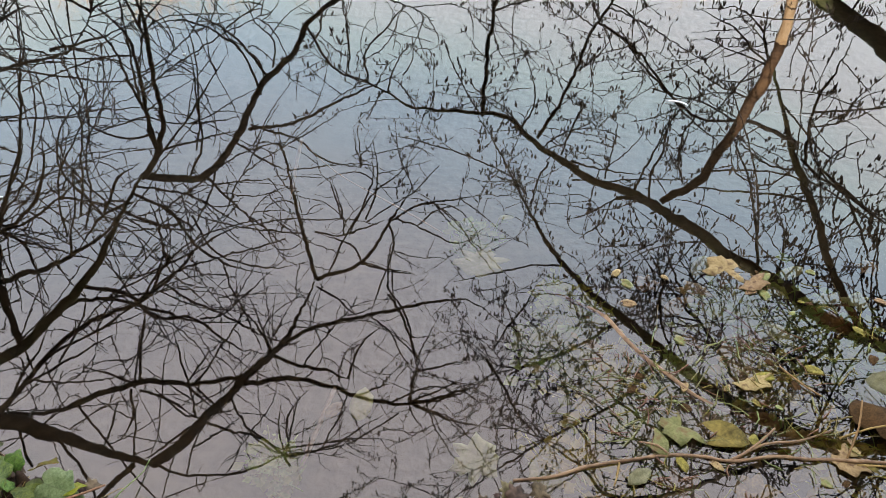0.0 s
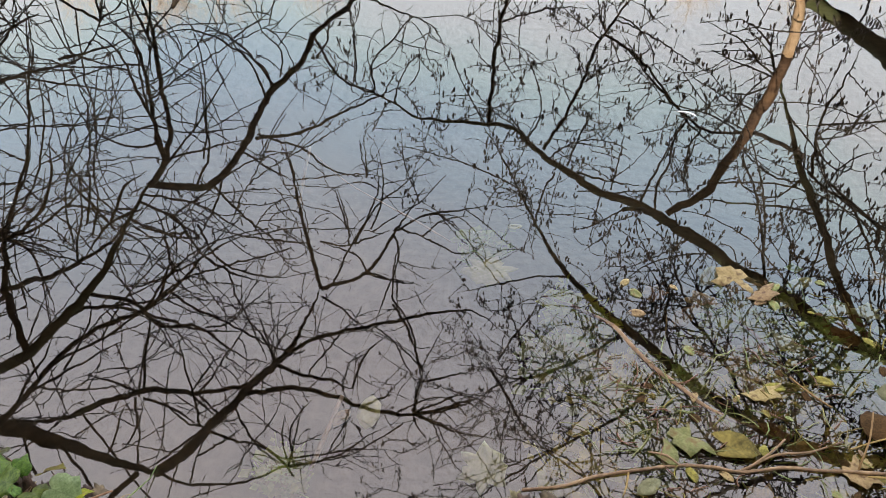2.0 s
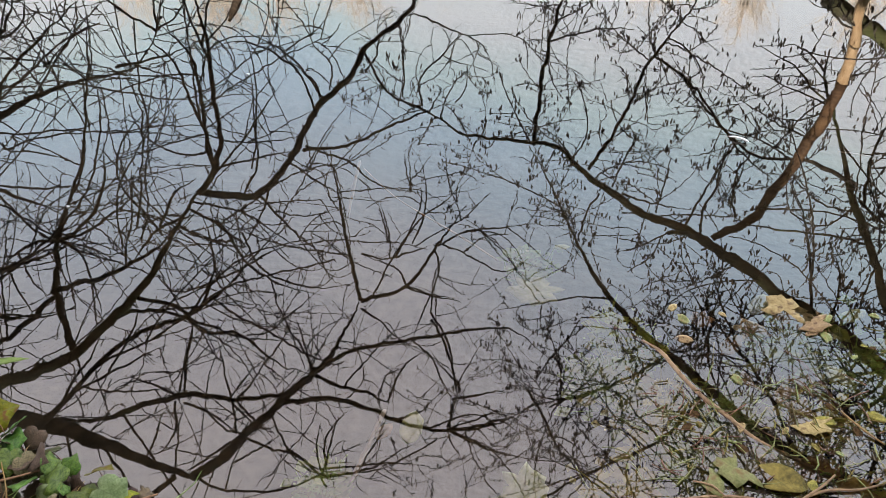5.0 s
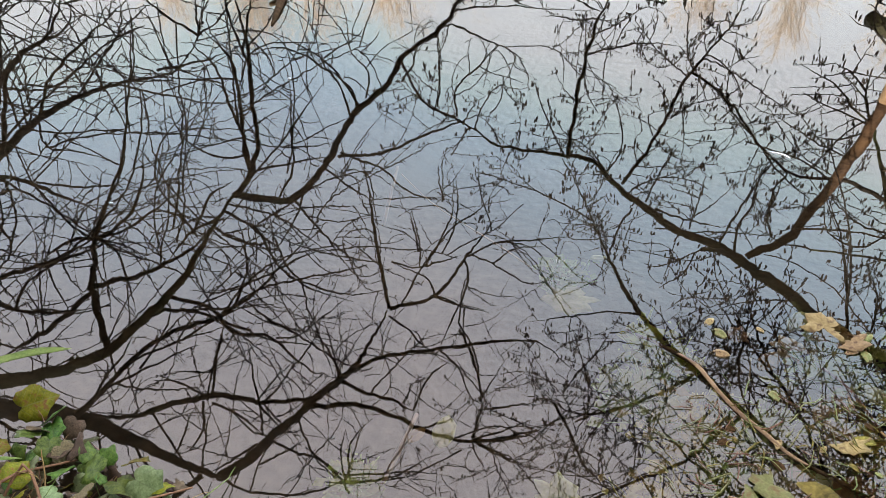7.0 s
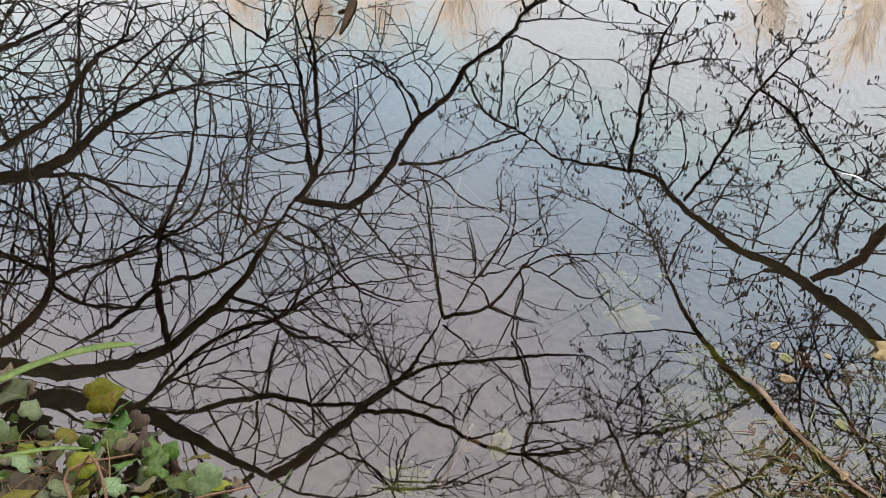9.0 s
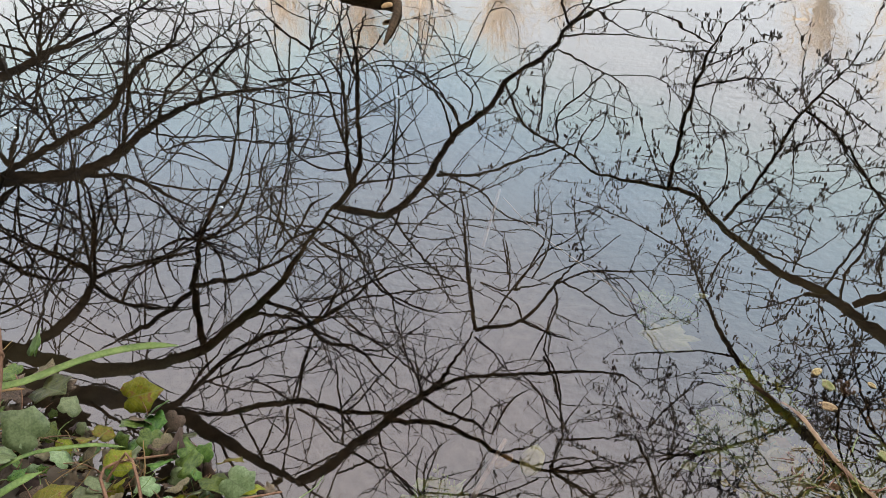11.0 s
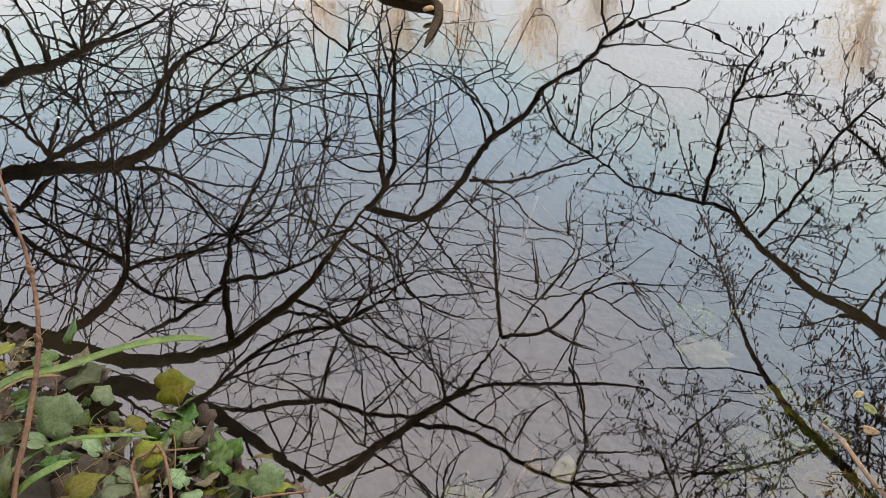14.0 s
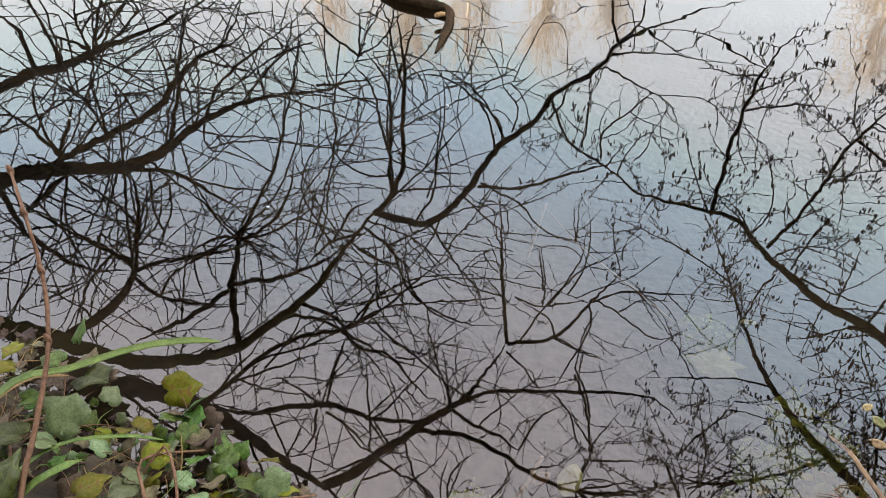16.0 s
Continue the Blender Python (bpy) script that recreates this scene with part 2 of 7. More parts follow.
def water_material():
    m = bpy.data.materials.new("pond_water")
    m.use_nodes = True
    n, l = m.node_tree.nodes, m.node_tree.links
    n.remove(n["Principled BSDF"])
    gl, rf, mx, fr = n.new("ShaderNodeBsdfGlossy"), n.new("ShaderNodeBsdfRefraction"), n.new("ShaderNodeMixShader"), n.new("ShaderNodeFresnel")
    gl.inputs["Roughness"].default_value = 0.0
    gl.inputs["Color"].default_value = (1, 1, 1, 1)
    rf.inputs["IOR"].default_value, rf.inputs["Roughness"].default_value = 1.333, 0.0
    rf.inputs["Color"].default_value = (0.53, 0.475, 0.385, 1)
    fr.inputs["IOR"].default_value = 2.0
    co, sep, calm = n.new("ShaderNodeTexCoord"), n.new("ShaderNodeSeparateXYZ"), n.new("ShaderNodeMapRange")
    l.new(co.outputs["Object"], sep.inputs[0])
    # the breeze reaches the open water, the shore lies still
    calm.inputs["From Min"].default_value, calm.inputs["From Max"].default_value = 2.7, 3.9
    calm.inputs["To Min"].default_value, calm.inputs["To Max"].default_value = 0.02, 1.0
    l.new(sep.outputs["Y"], calm.inputs["Value"])
    nz, nb = n.new("ShaderNodeTexNoise"), n.new("ShaderNodeTexNoise")
    nz.inputs["Scale"].default_value, nz.inputs["Detail"].default_value = 4.6, 0.5
    nb.inputs["Scale"].default_value, nb.inputs["Detail"].default_value = 1.6, 1.0
    long = n.new("ShaderNodeMapping")
    long.inputs["Scale"].default_value = (0.35, 1.0, 1.0)
    l.new(co.outputs["Object"], long.inputs["Vector"])
    for q in (nz, nb):
        l.new(long.outputs[0], q.inputs["Vector"])
    s, h = n.new("ShaderNodeMath"), n.new("ShaderNodeMath")
    s.operation, h.operation = "MULTIPLY_ADD", "MULTIPLY"
    s.inputs[1].default_value = 1.5
    l.new(nb.outputs["Fac"], s.inputs[0])
    l.new(nz.outputs["Fac"], s.inputs[2])
    l.new(s.outputs[0], h.inputs[0])
    l.new(calm.outputs[0], h.inputs[1])
    bp = n.new("ShaderNodeBump")
    bp.inputs["Distance"].default_value = 0.0017
    l.new(h.outputs[0], bp.inputs["Height"])
    for q in (gl, rf, fr):
        l.new(bp.outputs[0], q.inputs["Normal"])
    l.new(fr.outputs[0], mx.inputs[0])
    l.new(rf.outputs[0], mx.inputs[1])
    l.new(gl.outputs[0], mx.inputs[2])
    l.new(mx.outputs[0], n["Material Output"].inputs["Surface"])
    return m


M_WATER = water_material()


# ---- building blocks ----
def raw_mesh(name, verts, faces, mat, smooth=True):
    me = bpy.data.meshes.new(name)
    me.from_pydata([tuple(map(float, v)) for v in verts], [], faces)
    me.materials.append(mat)
    if smooth:
        me.polygons.foreach_set("use_smooth", [True] * len(me.polygons))
    me.update()
    return me


def part(name, me, parent, label="", kind=""):
    ob = new(name, me)
    ob.parent = parent
    return tagged(ob, label=label, kind=kind)


def thing(name, me, label, category, group="", kind="", at=None):
    ob = new(name, me)
    if at is not None:
        ob.matrix_world = at
    return tagged(ob, label, category, group, kind)


def spline(pts, step):
    """A smooth line through guide points (x, y, z, r), cut into steps."""
    p = np.array(pts, float)
    q = np.vstack([2 * p[0] - p[1], p, 2 * p[-1] - p[-2]])
    out = []
    for i in range(1, len(q) - 2):
        a, b, c, d = q[i - 1:i + 3]
        n = max(2, int(np.linalg.norm((c - b)[:3]) / step))
        for s in np.arange(n) / n:
            out.append(0.5 * (2 * b + (c - a) * s + (2 * a - 5 * b + 4 * c - d) * s * s + (3 * b - a - 3 * c + d) * s ** 3))
    out.append(q[-2])
    out = np.array(out)
    out[:, 3] = np.maximum(out[:, 3], 0.001)
    return out


def tube(line, sides, verts, faces, rng=None, knob=0.0, close=True):
    """Adds a tapering tube along line to verts and faces."""
    line = np.asarray(line, float)
    p, r = line[:, :3], line[:, 3]
    tan = np.gradient(p, axis=0)
    tan /= np.linalg.norm(tan, axis=1)[:, None] + 1e-12
    up = np.array([0.31, 0.17, 0.93])
    if abs(tan[0] @ up) > 0.9:
        up = np.array([0.9, 0.3, 0.1])
    start = len(verts)
    ang = np.arange(sides) * 2 * np.pi / sides
    for k in range(len(p)):
        side = np.cross(tan[k], up)
        side /= np.linalg.norm(side) + 1e-12
        up = np.cross(side, tan[k])
        rr = r[k] * (1 + knob * (rng.random(sides) - 0.5)) if knob else np.full(sides, r[k])
        ring = p[k] + np.outer(np.cos(ang) * rr, side) + np.outer(np.sin(ang) * rr, up)
        verts.extend(ring)
    for k in range(len(p) - 1):
        a = start + k * sides
        for j in range(sides):
            i = (j + 1) % sides
            faces.append((a + j, a + i, a + sides + i, a + sides + j))
    if close:
        faces.append(tuple(range(start + sides - 1, start - 1, -1)))
        e = start + (len(p) - 1) * sides
        faces.append(tuple(range(e, e + sides)))


def swept(name, pts, mat, sides=8, step=0.05, knob=0.0, seed=1):
    v, f = [], []
    tube(spline(pts, step), sides, v, f, np.random.default_rng(seed), knob)
    return raw_mesh(name, v, f, mat)


def unit(v):
    return v / (np.linalg.norm(v) + 1e-12)


def bough(rng, start, way, length, r, bend, wander, pull, n=7, zigzag=0.0, floor=0.22):
    """One twig as an arc: it turns about its own axis, wanders, leans towards pull and kinks from bud to bud."""
    axis = unit(rng.normal(size=3))
    turn = rng.normal() * bend / n
    p, d, out = np.array(start, float), unit(way), []
    kink = unit(np.cross(d, rng.normal(size=3))) * zigzag
    for k in range(n):
        swell = 1.0 if zigzag == 0 or k % 2 else 1.0 + 0.30 * rng.random()
        out.append((*p, r * (1 - 0.5 * k / (n - 1)) * swell))
        d = unit(d + np.cross(axis, d) * turn + rng.normal(size=3) * wander + pull * (1.0 / n))
        p = p + unit(d + kink * (rng.uniform(0.3, 1.3) * (-1) ** k)) * length / (n - 1)
        p[2] = max(p[2], floor)
    return np.array(out)


def spurs_on(rng, lines, every, lo, hi, r):
    """Buds and short dead spurs along twigs and limbs."""
    out = []
    for ln in lines:
        seg = np.linalg.norm(np.diff(ln[:, :3], axis=0), axis=1)
        for _ in range(rng.poisson(seg.sum() / every)):
            k = rng.integers(1, len(ln))
            tan = unit(ln[k, :3] - ln[k - 1, :3])
            way = unit(tan * rng.uniform(0.3, 1.2) + unit(np.cross(tan, rng.normal(size=3))))
            p = ln[k - 1, :3] + (ln[k, :3] - ln[k - 1, :3]) * rng.random()
            size = rng.uniform(lo, hi) + ln[k, 3]
            bow = rng.normal(size=3) * size * 0.12
            out.append(np.array([(*p, r), (*(p + way * size * 0.5 + bow), r * 0.9), (*(p + way * size), r * 0.6)]))
    return out


def twigs_from(rng, lines, every, length, bend, wander, pull, spread, levels, r0=0.006, skip=0.0, zigzag=0.0, nodes=(13, 9, 9), least=(0.0036, 0.0036, 0.0030)):
    """Twigs along limb lines, and twigs on those; returns all as lines, level by level."""
    out, here = [], lines
    for level in range(levels):
        made = []
        for ln in here:
            seg = np.linalg.norm(np.diff(ln[:, :3], axis=0), axis=1)
            total = seg.sum()
            count = rng.poisson(total / every[level])
            at = np.r_[0, np.cumsum(seg)] / max(total, 1e-9)
            for s in rng.uniform(skip if level == 0 else 0.12, 1.0, count):
                base = np.array([np.interp(s, at, ln[:, k]) for k in range(4)])
                k = min(int(np.searchsorted(at, s)), len(ln) - 1)
                tan = unit(ln[k, :3] - ln[max(k - 1, 0), :3])
                side = unit(np.cross(tan, rng.normal(size=3)))
                way = unit(tan * rng.uniform(0.05, 0.8) + side * spread + pull * 0.5)
                r = min(r0 * (0.74 ** level) * rng.uniform(0.7, 1.2), base[3] * 0.8)
                made.append(bough(rng, base[:3], way, length[level] * rng.uniform(0.45, 1.15), max(r, least[level]), bend, wander, pull, nodes[level], zigzag))
        out.append(made)
        here = made
    return out


def lines_mesh(name, lines, mat, sides=3):
    """Many thin tubes in one mesh, made a batch of equal length at a time."""
    sets, allv, allf, start = {}, [], [], 0
    for ln in lines:
        sets.setdefault(len(ln), []).append(ln)
    ang = np.arange(sides) * 2 * np.pi / sides
    for n, some in sets.items():
        a = np.array(some)
        p, r = a[:, :, :3], a[:, :, 3]
        tan = np.gradient(p, axis=1)
        tan /= np.linalg.norm(tan, axis=2, keepdims=True) + 1e-12
        chord = tan.mean(1)
        ref = np.where(np.abs(chord[:, 2:3]) < 0.75, np.array([[0, 0, 1.0]]), np.array([[1.0, 0, 0]]))[:, None, :]
        side = np.cross(tan, ref)
        side /= np.linalg.norm(side, axis=2, keepdims=True) + 1e-12
        up = np.cross(side, tan)
        ring = p[:, :, None, :] + r[:, :, None, None] * (np.cos(ang)[None, None, :, None] * side[:, :, None, :] + np.sin(ang)[None, None, :, None] * up[:, :, None, :])
        m = len(some)
        idx = start + np.arange(m * n * sides).reshape(m, n, sides)
        nxt = np.roll(idx, -1, axis=2)
        allf.append(np.stack([idx[:, :-1], nxt[:, :-1], nxt[:, 1:], idx[:, 1:]], -1).reshape(-1, 4))
        allv.append(ring.reshape(-1, 3))
        start += m * n * sides
    v, f = np.concatenate(allv), np.concatenate(allf)
    me = bpy.data.meshes.new(name)
    me.vertices.add(len(v))
    me.vertices.foreach_set("co", v.ravel())
    me.loops.add(f.size)
    me.loops.foreach_set("vertex_index", f.ravel())
    me.polygons.add(len(f))
    me.polygons.foreach_set("loop_start", np.arange(len(f)) * 4)
    me.polygons.foreach_set("use_smooth", np.ones(len(f), bool))
    me.update(calc_edges=True)
    me.materials.append(mat)
    return me


# ---- ground, pond and far bank ----
def shore(x):
    """Where the near bank meets the water."""
    return 0.74 + 0.05 * math.sin(x * 3.1) + 0.03 * math.sin(x * 7.7 + 1) + 0.16 * max(0.0, -x - 0.25) + 0.10 * max(0.0, -x - 1.6) ** 1.3 + 0.13 * max(0.0, x - 1.1) ** 1.3


def ground_height(x, y):
    off = y - shore(x)
    if off < 0:
        h = 0.02 + 0.30 * (1 - math.exp(off * 1.1)) + 0.9 * (1 - math.exp(min(0, off + 2) * 0.05))
    else:
        h = -0.06 - 0.12 * min(1.0, off / 0.5) - 0.9 * (1 - math.exp(-max(0, off - 0.9) * 0.35))
    if y > 20:
        k = min(1.0, (y - 20) / 5)
        h = h * (1 - k) + k * (0.7 + 0.02 * min(60, y - 25))
    return h + 0.02 * noise.noise((x * 1.7, y * 1.7, 0)) * (1 if off > 0 else 2)


gx = np.unique(np.r_[np.arange(-5, 5.01, 0.1), -5 - np.geomspace(0.2, 900, 34), 5 + np.geomspace(0.2, 900, 34)])
gy = np.unique(np.r_[np.arange(-1.2, 3.6, 0.06), -1.2 - np.geomspace(0.2, 600, 26), 3.6 + np.geomspace(0.2, 26, 24), np.geomspace(30, 1500, 22)])
gv = [(x, y, ground_height(x, y)) for y in gy for x in gx]
gf = [(j * len(gx) + i, j * len(gx) + i + 1, (j + 1) * len(gx) + i + 1, (j + 1) * len(gx) + i) for j in range(len(gy) - 1) for i in range(len(gx) - 1)]
thing("ground", raw_mesh("ground", gv, gf, M_GROUND), "dark wet mud bank and pond bed", "ground", kind="structure")
wx = np.unique(np.r_[np.linspace(-60, 60, 41)])
wy = np.unique(np.r_[np.linspace(0.0, 24.0, 25)])
wv = [(x, y, 0.0) for y in wy for x in wx]
wf = [(j * len(wx) + i, j * len(wx) + i + 1, (j + 1) * len(wx) + i + 1, (j + 1) * len(wx) + i) for j in range(len(wy) - 1) for i in range(len(wx) - 1)]
water = thing("water", raw_mesh("water", wv, wf, M_WATER), "still dark pond water mirroring bare trees and sky", "water", kind="structure")
water.visible_shadow = False


# ---- tall unseen hedge added behind the camera to keep the low sun off the bank but for one gap ----
def hedge(at, size, seed, label):
    bm = bmesh.new()
    bmesh.ops.create_cube(bm, size=1.0)
    bmesh.ops.subdivide_edges(bm, edges=bm.edges[:], cuts=14, use_grid_fill=True)
    for q in bm.verts:
        p = Vector((q.co.x * size[0], q.co.y * size[1], (q.co.z + 0.5) * size[2]))
        k = noise.noise_vector((p.x * 1.3 + seed, p.y * 1.3, p.z * 1.3)) * 0.16
        q.co = p + Vector((k.x * 0.3, k.y, k.z * 0.3))
    me = bpy.data.meshes.new("hedge")
    bm.to_mesh(me)
    bm.free()
    me.materials.append(M_SHADE_HEDGE)
    thing("hedge", me, label, "hedge", "hedges behind the bank", at=pose(*at))


# sun blockers; the gap is placed so a beam reaches the dead limb's end
hedge((-8.84, -4.0, 0.2), (15.6, 0.8, 10.5), 1, "unseen tall dark green hedge added to block the sun")
hedge((7.35, -4.0, 0.2), (15.6, 0.8, 10.5), 2, "unseen tall dark green hedge added to block the sun")
hedge((-0.83, -4.0, 0.2), (0.9, 0.8, 2.1), 3, "unseen low hedge added at the foot of the sun gap")


# ---- overhanging trees ----
def tree(name, label, at):
    ob = new(name)
    ob.location = at
    return tagged(ob, label, "tree", "alders on the bank")


lines_seen = []


def limb(owner, store, pts, mat=M_BARK, label="", name="limb", knob=0.32, taper=True):
    """One limb of a tree through a few guide points in the world; its line is kept for its twigs."""
    line = spline(pts, 0.045)
    own = np.random.default_rng(len(lines_seen) + 300)
    lines_seen.append(name)
    drift = np.zeros((len(line), 3))
    for k in range(2, len(line)):
        drift[k] = drift[k - 1] * 0.6 + own.normal(size=3) * 0.004
    line[:, :3] += drift * np.minimum(1.0, line[:, 3:] / 0.012)
    line[1:, :3] += own.normal(size=(len(line) - 1, 3)) * 0.0032
    line[:, 3] *= 1 + 0.16 * (own.random(len(line)) ** 3)
    if taper:
        k = len(line)
        line[:, 3] *= np.interp(np.arange(k), [0, 0.6 * k, k - 1], [1, 1, 0.3])
    base = np.array([*owner.location, 0.0])
    r = max(q[3] for q in pts)
    v, f = [], []
    tube(line - base, 10 if r > 0.03 else 7 if r > 0.012 else 5, v, f, np.random.default_rng(len(store) + 7), knob)
    # short dead spurs and bud scars stay with the bark
    for spur in spurs_on(own, [line[::2]], 0.16 if r > 0.012 else 0.10, 0.012, 0.035 if r > 0.012 else 0.03, 0.0035 + 0.05 * r):
        tube(spur - base, 4, v, f)
    part(name, raw_mesh(name, v, f, mat), owner, label)
    if store is not None:
        store.append(line)


alder_a = tree("alder", "dark bare alder leaning out over the pond", (-2.98, 1.16, ground_height(-2.98, 1.16)))
lines_a = []
limb(alder_a, lines_a, ((-2.98, 1.16, -0.10, 0.1229), (-2.92, 1.30, 0.16, 0.0878), (-2.78, 1.58, 0.43, 0.0482), (-2.64, 1.81, 0.80, 0.0430), (-2.47, 2.03, 1.06, 0.0360), (-2.28, 2.20, 1.29, 0.0299), (-2.03, 2.49, 1.44, 0.0290), (-1.90, 2.71, 1.45, 0.0299), (-1.77, 2.99, 1.40, 0.0307), (-1.69, 3.25, 1.29, 0.0284), (-1.62, 3.42, 1.22, 0.0267), (-1.58, 3.52, 1.17, 0.0257)), M_BARK_WARM, name="trunk")
limb(alder_a, lines_a, ((-1.58, 3.52, 1.17, 0.0177), (-1.53, 3.70, 1.15, 0.0166), (-1.55, 3.93, 1.07, 0.0135), (-1.65, 4.22, 0.94, 0.0135), (-1.72, 4.44, 0.83, 0.0125), (-1.80, 4.65, 0.70, 0.0114), (-1.93, 4.90, 0.53, 0.0086)))
limb(alder_a, lines_a, ((-1.53, 3.70, 1.15, 0.0125), (-1.62, 3.88, 1.07, 0.0114), (-1.67, 4.04, 0.99, 0.0114), (-1.74, 4.24, 0.89, 0.0104), (-1.82, 4.39, 0.79, 0.0094), (-2.02, 4.55, 0.69, 0.0069)))
limb(alder_a, lines_a, ((-1.57, 3.57, 1.20, 0.0197), (-1.46, 3.67, 1.28, 0.0197), (-1.38, 3.79, 1.37, 0.0205), (-1.31, 3.96, 1.39, 0.0205), (-1.22, 4.17, 1.35, 0.0205), (-1.20, 4.31, 1.34, 0.0205), (-1.19, 4.44, 1.33, 0.0205), (-1.14, 4.62, 1.26, 0.0197), (-1.06, 4.77, 1.24, 0.0197), (-0.98, 4.91, 1.22, 0.0189), (-0.94, 5.05, 1.19, 0.0180), (-0.90, 5.20, 1.14, 0.0172), (-0.81, 5.35, 1.10, 0.0164), (-0.68, 5.53, 1.05, 0.0161), (-0.56, 5.82, 0.94, 0.0125)), taper=False)
limb(alder_a, lines_a, ((-0.56, 5.82, 0.94, 0.0094), (-0.65, 6.01, 0.82, 0.0095), (-0.68, 6.22, 0.69, 0.0082)))
limb(alder_a, lines_a, ((-0.56, 5.82, 0.94, 0.0094), (-0.45, 6.10, 0.90, 0.0081), (-0.44, 6.42, 0.79, 0.0067)))
limb(alder_a, lines_a, ((-0.56, 5.82, 0.94, 0.0111), (-0.29, 6.09, 0.89, 0.0097), (0.04, 6.41, 0.80, 0.0067), (0.32, 6.62, 0.77, 0.0052)))
limb(alder_a, lines_a, ((-0.62, 5.68, 1.00, 0.0077), (-0.21, 6.01, 1.05, 0.0081), (0.12, 6.23, 1.16, 0.0067), (0.49, 6.44, 1.23, 0.0052)))
limb(alder_a, lines_a, ((-1.18, 4.28, 1.37, 0.0101), (-0.99, 4.67, 1.58, 0.0098), (-0.78, 5.08, 1.69, 0.0090), (-0.53, 5.49, 1.78, 0.0079), (-0.29, 5.84, 1.84, 0.0049)))
limb(alder_a, lines_a, ((-1.17, 4.31, 1.36, 0.0078), (-0.97, 4.55, 1.62, 0.0068), (-0.80, 4.74, 1.94, 0.0059), (-0.52, 5.02, 2.20, 0.0047)))
limb(alder_a, lines_a, ((-1.61, 3.43, 1.21, 0.0079), (-1.48, 3.54, 1.43, 0.0083), (-1.43, 3.60, 1.70, 0.0074), (-1.29, 3.69, 1.95, 0.0064), (-1.06, 3.86, 2.21, 0.0040)))
limb(alder_a, lines_a, ((-1.37, 3.83, 1.37, 0.0074), (-1.24, 3.96, 1.74, 0.0065), (-1.12, 4.07, 2.01, 0.0067), (-1.03, 4.13, 2.23, 0.0041)))
limb(alder_a, lines_a, ((-1.12, 4.71, 1.25, 0.0082), (-1.28, 4.86, 1.11, 0.0069), (-1.46, 4.94, 1.01, 0.0057), (-1.74, 5.02, 0.91, 0.0043)))
limb(alder_a, lines_a, ((-0.91, 5.17, 1.14, 0.0086), (-0.82, 5.15, 1.32, 0.0087), (-0.72, 5.14, 1.45, 0.0074), (-0.49, 5.17, 1.59, 0.0090)))
limb(alder_a, lines_a, ((-2.52, 1.91, 1.02, 0.0459), (-2.38, 2.13, 1.39, 0.0413), (-2.21, 2.39, 1.71, 0.0394), (-1.99, 2.48, 1.95, 0.0385), (-1.79, 2.56, 2.22, 0.0385), (-1.57, 2.60, 2.42, 0.0394)))
limb(alder_a, lines_a, ((-1.63, 2.69, 2.55, 0.0296), (-1.53, 2.93, 2.67, 0.0296), (-1.51, 3.18, 2.80, 0.0281), (-1.46, 3.43, 2.95, 0.0273), (-1.35, 3.78, 3.06, 0.0273), (-1.26, 4.07, 3.17, 0.0250), (-1.19, 4.35, 3.27, 0.0226), (-1.12, 4.68, 3.30, 0.0195), (-1.06, 4.95, 3.29, 0.0187)))
limb(alder_a, lines_a, ((-1.06, 5.03, 3.34, 0.0177), (-0.72, 5.23, 3.36, 0.0146), (-0.48, 5.57, 3.19, 0.0114), (-0.20, 5.95, 2.97, 0.0076)))
limb(alder_a, lines_a, ((-1.06, 5.03, 3.34, 0.0166), (-1.18, 5.32, 3.08, 0.0146), (-1.30, 5.66, 2.74, 0.0114), (-1.39, 5.94, 2.41, 0.0074)))
limb(alder_a, lines_a, ((-1.29, 4.05, 3.17, 0.0156), (-1.01, 4.40, 3.27, 0.0146), (-0.47, 4.80, 3.50, 0.0125), (0.03, 5.11, 3.67, 0.0114), (0.28, 5.19, 3.80, 0.0094), (0.59, 5.17, 4.11, 0.0078)))
limb(alder_a, lines_a, ((-1.41, 3.65, 3.02, 0.0177), (-1.10, 3.81, 3.15, 0.0166), (-0.78, 3.86, 3.33, 0.0146), (-0.57, 3.86, 3.46, 0.0146), (-0.28, 3.91, 3.58, 0.0114), (0.09, 4.04, 3.64, 0.0100), (0.42, 4.24, 3.61, 0.0067)))
limb(alder_a, lines_a, ((-1.38, 3.77, 3.07, 0.0125), (-1.67, 3.56, 2.92, 0.0146), (-1.94, 3.40, 2.70, 0.0177), (-2.28, 3.01, 2.47, 0.0177), (-2.48, 2.81, 2.24, 0.0198)))
limb(alder_a, lines_a, ((-2.46, 2.04, 1.08, 0.0229), (-2.47, 2.39, 1.16, 0.0198), (-2.51, 2.65, 1.15, 0.0156), (-2.76, 2.72, 1.12, 0.0094), (-2.99, 2.78, 1.10, 0.0084), (-3.27, 2.83, 1.06, 0.0062)))
limb(alder_a, lines_a, ((-2.51, 2.65, 1.15, 0.0111), (-2.49, 3.02, 1.32, 0.0101), (-2.43, 3.30, 1.47, 0.0086), (-2.35, 3.62, 1.59, 0.0065)))
limb(alder_a, lines_a, ((-1.96, 2.60, 1.46, 0.0187), (-2.08, 2.76, 1.43, 0.0166), (-2.19, 2.96, 1.40, 0.0156), (-2.26, 3.13, 1.37, 0.0146), (-2.30, 3.27, 1.35, 0.0135), (-2.33, 3.46, 1.32, 0.0101), (-2.35, 3.75, 1.26, 0.0091), (-2.40, 4.02, 1.18, 0.0067)))
